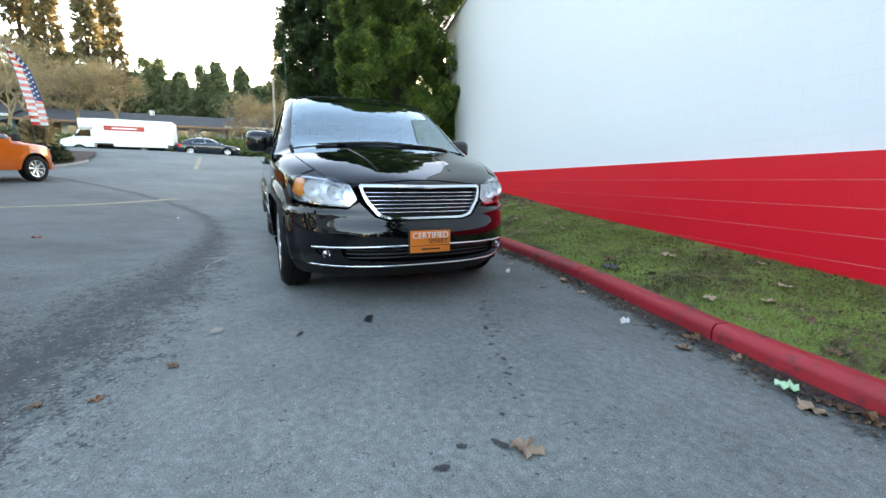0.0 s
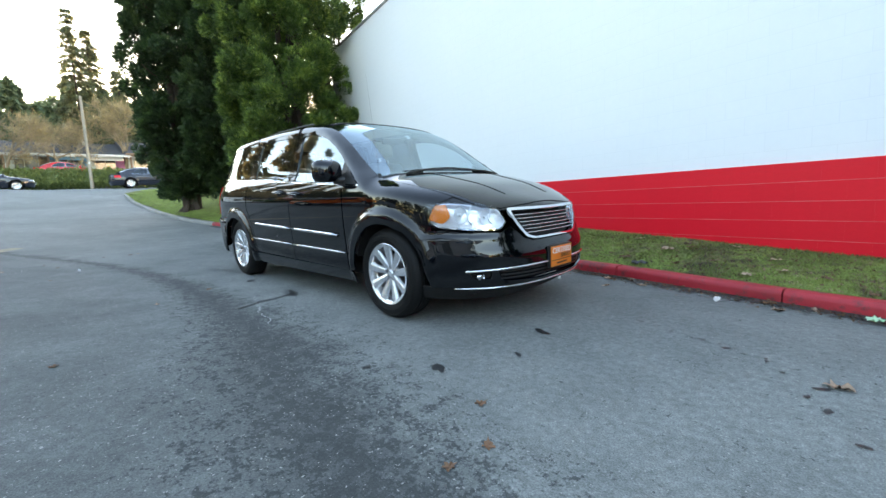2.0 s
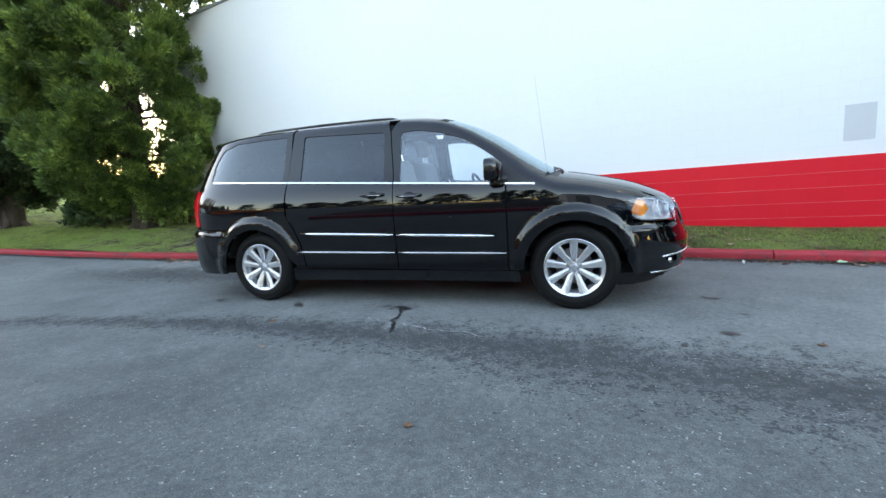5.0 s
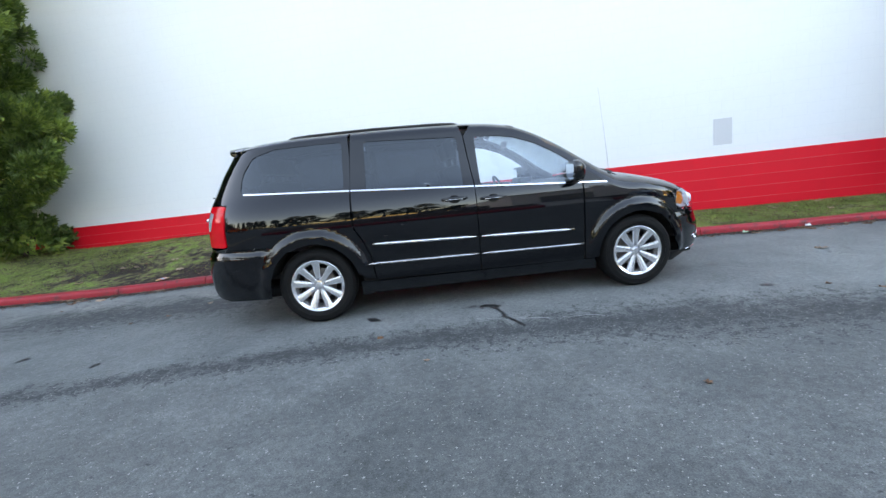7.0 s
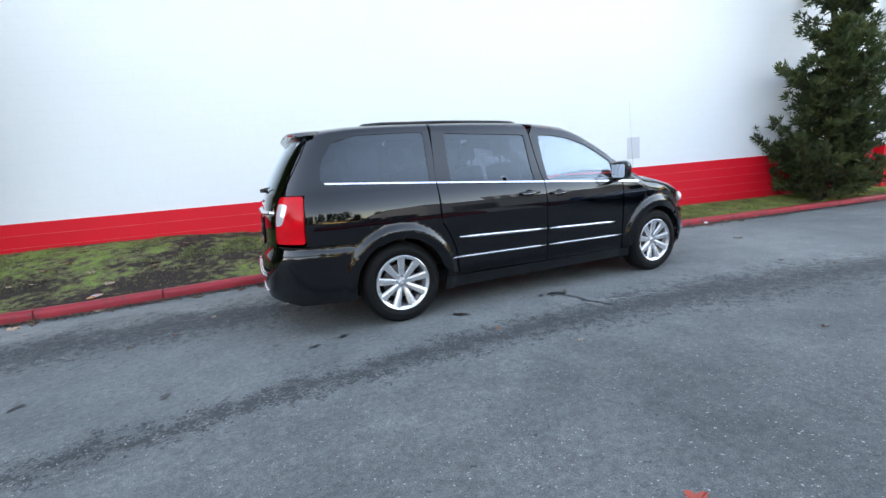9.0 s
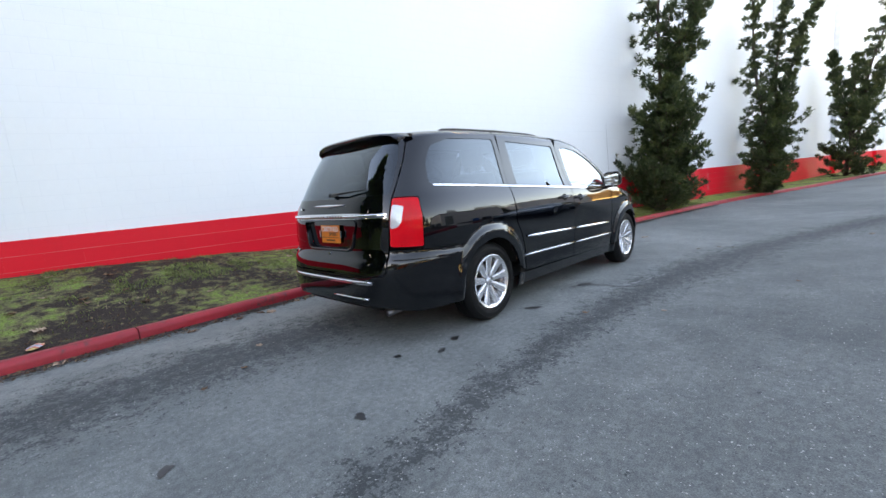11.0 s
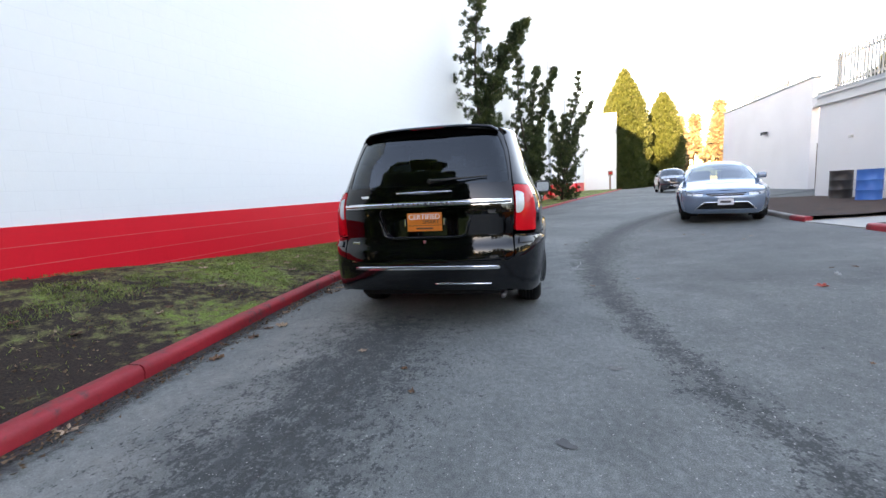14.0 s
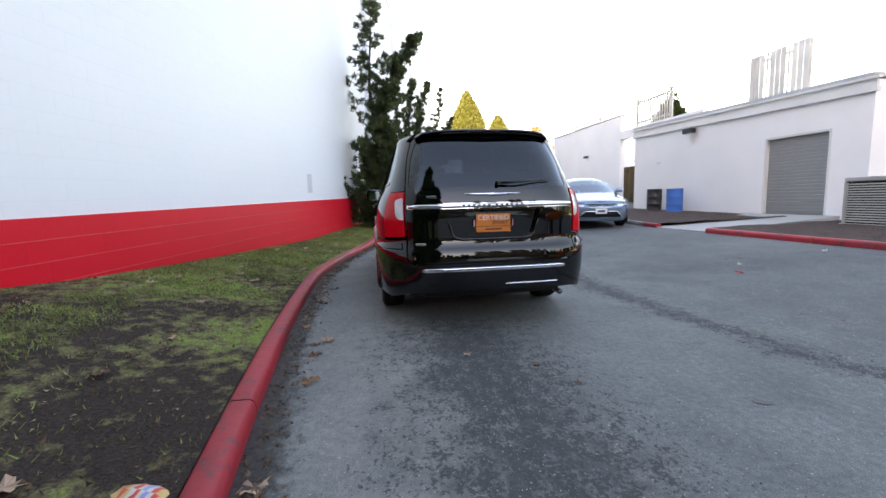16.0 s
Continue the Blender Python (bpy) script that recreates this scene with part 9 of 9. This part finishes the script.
def leaf_blade(name, lobes, material, x, y, z, size, turn, label):
    """A curled fallen leaf with lobes and a stalk."""
    rng = random.Random(int((x * 991 + y * 577) * 100))
    bm = bmesh.new()
    c = bm.verts.new((0, 0, 0.004))
    vs, n = [], lobes * 4
    for i in range(n):
        a = 2 * math.pi * i / n
        r = size * (0.30 + 0.24 * (0.5 + 0.5 * math.cos(lobes * a)) ** 0.7 * (1.25 if math.cos(a) > 0.3 else 0.9))
        vs.append(bm.verts.new((r * math.cos(a), r * math.sin(a), 0.006 + 0.22 * size * rng.random() * (i % 2))))
    for i in range(n):
        bm.faces.new((c, vs[i], vs[(i + 1) % n]))
    st = [bm.verts.new(p) for p in ((-0.25 * size, -0.008, 0.006), (-0.25 * size, 0.008, 0.006), (-0.75 * size, 0.0, 0.02))]
    bm.faces.new(st)
    ob = part(name, bm, material)
    ob.matrix_basis = pose(x, y, z, rng.uniform(-8, 8), rng.uniform(-8, 8), turn)
    return tagged(ob, label, "leaf", "fallen leaves")


leaf_blade("fallen_leaf", 5, LEAF_PALE, 4.12, -0.30, float(gz(4.1, -0.3)), 0.115, 40, "large pale brown fallen leaf on the asphalt")
leaf_blade("fallen_leaf", 5, mat("red_brown_leaf", (0.50, 0.07, 0.04), 0.6, 0, (0.34, 0.05, 0.03), 20, 90, 0.2, 0.002), -1.39, -3.51, float(gz(-1.39, -3.51)), 0.10, 10, "red-brown fallen leaf on the asphalt")
rng2 = np.random.default_rng(5)
for k in range(54):
    x = rng2.uniform(-5.6, 6.0)
    d = abs(rng2.normal()) * 0.16 + 0.02
    y = float(kerb_y(x)) - d
    leaf_blade("fallen_leaf", 5 if k % 3 else 3, LEAF_BROWN if k % 2 else LEAF_PALE, x, y, float(gz(x, y)), rng2.uniform(0.06, 0.13), rng2.uniform(0, 360), "dry brown leaf lying in the gutter")
for k in range(80):
    x = rng2.uniform(-6.5, 6.5)
    a = float(kerb_y(x)) + 0.22
    y = a + (float(wall_y(x)) - a - 0.15) * rng2.random()
    leaf_blade("fallen_leaf", 5 if k % 3 else 3, LEAF_BROWN if k % 2 else LEAF_PALE, x, y, verge_z(x, y) + 0.012, rng2.uniform(0.06, 0.12), rng2.uniform(0, 360), "dry brown leaf lying on the grass")
for k in range(26):
    x, y = rng2.uniform(-6, 5), rng2.uniform(-4.6, 0.9)
    if -2.7 < x < 2.6 and y > -1.05:
        continue
    leaf_blade("fallen_leaf", 5, LEAF_BROWN if k % 3 else LEAF_PALE, x, y, float(gz(x, y)), rng2.uniform(0.025, 0.06), rng2.uniform(0, 360), "small dry leaf on the asphalt")


def wrapper(x, y, z, sx, sy, material, label, turn):
    bm = bmesh.new()
    g = [[bm.verts.new((sx * (i / 5 - 0.5), sy * (j / 4 - 0.5), 0.012 + 0.03 * noise.noise((i * 0.9 + x, j * 0.9 + y, 3)) + 0.02 * ((i + j) % 2))) for j in range(5)] for i in range(6)]
    for i in range(5):
        for j in range(4):
            bm.faces.new((g[i][j], g[i + 1][j], g[i + 1][j + 1], g[i][j + 1]))
    ob = part("litter_wrapper", bm, material)
    ob.matrix_basis = pose(x, y, z + 0.012, 0, 0, turn)
    return tagged(ob, label, "litter")


wrapper(4.24, 0.98, float(gz(4.2, 1)), 0.085, 0.055, mat("green_wrapper", (0.22, 0.55, 0.25), 0.35, 0, (0.50, 0.66, 0.50), 14, 40, 0.1), "crumpled green and white wrapper in the gutter", 30)
bag_inks = [mat("yellow_foil", (0.62, 0.42, 0.16), 0.4, 0, (0.50, 0.30, 0.10), 20, 60, 0.0), mat("red_foil", (0.72, 0.06, 0.03), 0.3, 0, (0.60, 0.04, 0.02), 20, 60, 0.0), mat("white_foil", (0.58, 0.55, 0.50), 0.4, 0, (0.46, 0.44, 0.40), 20, 60, 0.0), mat("blue_foil", (0.25, 0.30, 0.60), 0.3, 0, None, 20, 60, 0.0)]
bm = bmesh.new()
grid = [[bm.verts.new((0.20 * (i / 11 - 0.5), 0.10 * (j / 6 - 0.5) * (1 - 0.55 * abs(i / 5.5 - 1) ** 3), 0.012 + 0.018 * (1 - abs(j / 3 - 1) ** 2) * (1 - abs(i / 5.5 - 1) ** 3) + 0.007 * noise.noise((i * 0.8, j * 1.1, 3)))) for j in range(7)] for i in range(12)]
for i in range(11):
    for j in range(6):
        bm.faces.new((grid[i][j], grid[i + 1][j], grid[i + 1][j + 1], grid[i][j + 1])).material_index = (0, 0, 1, 2, 3, 2, 1, 2, 0, 1, 0)[(i + (j > 2)) % 11]
bag = part("snack_bag", bm, bag_inks, smooth=50)
bag.matrix_basis = pose(-4.49, 1.80, verge_z(-4.49, 1.80) + 0.008, 0, 0, 68)
tagged(bag, "crumpled yellow, red and white snack bag on bare earth", "litter")
wrapper(5.2, 0.95, float(gz(5.2, 0.95)), 0.07, 0.045, WHITE_INK, "scrap of white paper in the gutter", 10)
wrapper(3.35, 0.98, float(gz(3.35, 0.98)), 0.05, 0.03, WHITE_INK, "small scrap of white paper near the kerb", 70)
wrapper(2.55, 2.35, verge_z(2.55, 2.35), 0.12, 0.08, LEAF_PALE, "pale paper scrap on the grass", 20)

for k, (x, y, sz) in enumerate([(-1.06, -3.83, 0.05), (-0.81, -5.48, 0.06), (-3.9, -2.4, 0.025), (1.9, 1.05, 0.05)]):
    wrapper(x, y, float(gz(x, y)), sz, sz * 0.6, WHITE_INK, "small scrap of white paper on the asphalt", 40 * k)
wrapper(2.46, 1.76, verge_z(2.46, 1.76), 0.16, 0.08, DASH, "dark crumpled bag lying on the grass", 15)
# pale strip: the highlight along a crack, painted as its own colour
pale = crack([(0.92, -1.60), (0.5, -1.52), (-0.15, -1.34)], 0.010, 8)
pale.data.materials[0] = mat("dried_spill", (0.34, 0.34, 0.33), 0.7, 0, (0.22, 0.22, 0.22), 9, 60, 0.1)
pale.name = "dried_spill"
tagged(pale, "pale highlight streak running across the asphalt", "stain", "stains on the lane")

# bits of gravel and twigs on the lane
bits = thing("gravel_bits", "small stones and crumbs scattered on the lane", "gravel", kind="stuff")
n = 2600
bx2, by2 = rng2.uniform(-7, 6.5, n), rng2.uniform(-5.2, 1.6, n)
edge = rng2.random(n) < 0.35
by2 = np.where(edge, kerb_y(bx2) - np.abs(rng2.normal(size=n)) * 0.12 - 0.01, by2)
r = rng2.uniform(0.002, 0.0075, n)
base = np.array([(1, 0, 0), (-0.5, 0.87, 0), (-0.5, -0.87, 0), (0, 0, 1.0)])
a = rng2.uniform(0, 6.28, n)
rot = np.stack([np.stack([np.cos(a), -np.sin(a), 0 * a], -1), np.stack([np.sin(a), np.cos(a), 0 * a], -1), np.stack([0 * a, 0 * a, 1 + 0 * a], -1)], 1)
v = np.einsum("nij,kj->nki", rot, base) * r[:, None, None] * rng2.uniform(0.6, 1.6, (n, 1, 3)) + np.stack([bx2, by2, gz(bx2, by2) + 0.001], -1)[:, None, :]
f = (np.arange(n)[:, None, None] * 4 + np.array([[0, 1, 3], [1, 2, 3], [2, 0, 3]])[None]).reshape(-1, 3)
n = 8000
cx, ct = rng2.uniform(-7, 7.5, n), rng2.random(n)
gut = rng2.random(n) < 0.35
cy = np.where(gut, kerb_y(cx) - np.abs(rng2.normal(size=n)) * 0.10 - 0.012, kerb_y(cx) + 0.18 + ct * (wall_y(cx) - kerb_y(cx) - 0.25))
cz = np.where(gut, gz(cx, cy) + 0.008, verge_height(cx, np.clip((cy - kerb_y(cx) - 0.16) / (wall_y(cx) - kerb_y(cx) - 0.16), 0, 1)) + 0.012)
crumb_v = sprays(np.stack([cx, cy, cz], -1), np.stack([rng2.normal(size=n), rng2.normal(size=n), 0.15 * np.ones(n)], -1), 1, 0.022, 0.015, 0.01, rng2, 0.05)
crumb_v[:, 2] = np.maximum(crumb_v[:, 2], np.repeat(cz, 3) - 0.004)
crumbs = thing("leaf_litter", "crumbled brown leaf litter in the gutter and verge", "leaf litter", kind="stuff")
raw("crumbs", crumb_v, blade_faces(crumb_v), leaf_mat("litter_tones", (0.05, 0.03, 0.02), (0.16, 0.09, 0.05), (0.42, 0.30, 0.20), 0.8), crumbs)
STONE = leaf_mat("gravel_tones", (0.05, 0.05, 0.05), (0.16, 0.155, 0.15), (0.42, 0.41, 0.39), 0.8)
raw("bits", v.reshape(-1, 3), f, STONE, bits)

# turf blades: short grass standing in tufts where the ground is green
GRASS = leaf_mat("grass_blades", (0.105, 0.125, 0.040), (0.175, 0.230, 0.060), (0.31, 0.36, 0.11), 0.7)
def blades(name, label, xs, ys, zs, high, seed, keep):
    rng = np.random.default_rng(seed)
    ok = np.array([noise.noise((x * 0.9, y * 0.9, 7)) * 0.6 + noise.noise((x * 3.5, y * 3.5, 1)) * 0.5 for x, y in zip(xs, ys)]) > keep
    xs, ys, zs = xs[ok], ys[ok], zs[ok]
    k = len(xs)
    a, h = rng.uniform(0, 6.28, k), high * rng.uniform(0.5, 1.4, k)
    b2 = np.stack([xs, ys, zs - 0.006], -1)
    w = np.stack([np.cos(a), np.sin(a), 0 * a], -1) * 0.0045 * rng.uniform(0.7, 1.6, (k, 1))
    lean = np.stack([rng.normal(size=k) * 0.6, rng.normal(size=k) * 0.6, np.ones(k)], -1) * h[:, None]
    v = np.stack([b2 - w, b2 + w, b2 + lean], 1).reshape(-1, 3)
    t = thing(name, label, "grass", kind="stuff")
    raw("blades", v, np.arange(len(v)).reshape(-1, 3), GRASS, t)
n = 110000
bx3, bt = rng2.uniform(-9.4, 11.5, n), rng2.random(n)
worn = np.clip((0.55 - bt) / 0.25, 0, 1) * np.clip((2.6 - np.abs(bx3 + 3.6)) / 1.0, 0.0, 1) * (rng2.random(n) < 0.85) > 0.45
bx3, bt = bx3[~worn], bt[~worn]
ya, yb = kerb_y(bx3) + 0.16, wall_y(bx3) - 0.01
by3 = ya + (yb - ya) * bt
blades("verge_grass", "short grass blades standing on the verge", bx3, by3, verge_height(bx3, bt), 0.028, 3, np.where(np.abs(bx3 + 3.6) > 3.0, -0.5, 0.0))
n = 42000
bx3, bt = rng2.uniform(-25.5, -9.4, n), rng2.random(n) ** 1.4
by3 = kerb_y(bx3) + 0.18 + bt * 5.5
bz3 = gz(bx3, kerb_y(bx3)) + 0.12 + 0.36 * (1 - np.exp(-(by3 - kerb_y(bx3) - 0.14) * 0.7)) + 0.02 * np.sin(bx3 * 1.3) * np.sin(by3 * 1.1)
blades("lawn_grass", "short grass blades standing on the lawn", bx3, by3, bz3, 0.045, 4, -0.35)

# ---------------------------------------------------------------- painted blocks of the base band
block_data = {}
def block_mesh(w, h):
    key = (round(w, 3), round(h, 3))
    if key not in block_data:
        bm = box((w - 0.0004, 0.03, h - 0.007), (0, 0, 0))
        me = bpy.data.meshes.new("block")
        bm.to_mesh(me)
        bm.free()
        me.materials.append(RED_BLOCK)
        block_data[key] = me
    return block_data[key]
rows = []
z1 = BAND
for k in range(7):
    h = 0.2
    zc = z1 - h / 2
    u = U0 + (0.2 if k % 2 else 0.0)
    if k % 2:
        rows.append((U0 + 0.1, zc, 0.2))
    while u < 14.0:
        rows.append((u + 0.2, zc, 0.4))
        u += 0.4
    z1 -= h
placed = 0
rest = []
for u, zc, w in rows:
    x = u * math.cos(WALL_TURN)
    turf = float(turf_at_wall(x))
    if zc + 0.1 + 0.0181 * x < turf - 0.05:
        continue
    if placed < 300 and -7.6 < u < 9.8:
        ob = new("block", block_mesh(w, 0.2))
        ob.parent = wall_north
        ob.matrix_basis = Matrix.Translation((u, -0.001, zc))
        placed += 1
    else:
        rest.append((u, zc, w))
bm = bmesh.new()
for u, zc, w in rest:
    box((w - 0.0004, 0.03, 0.193), (u, -0.001, zc), 0, 1, bm)
for k in range(10):
    box((43.0, 0.03, 0.193), (14.2 + 21.5, -0.001, BAND - 0.1 - 0.2 * k), 0, 1, bm)
tagged(part("far_blocks", bm, RED_BLOCK, wall_north), kind="stuff")
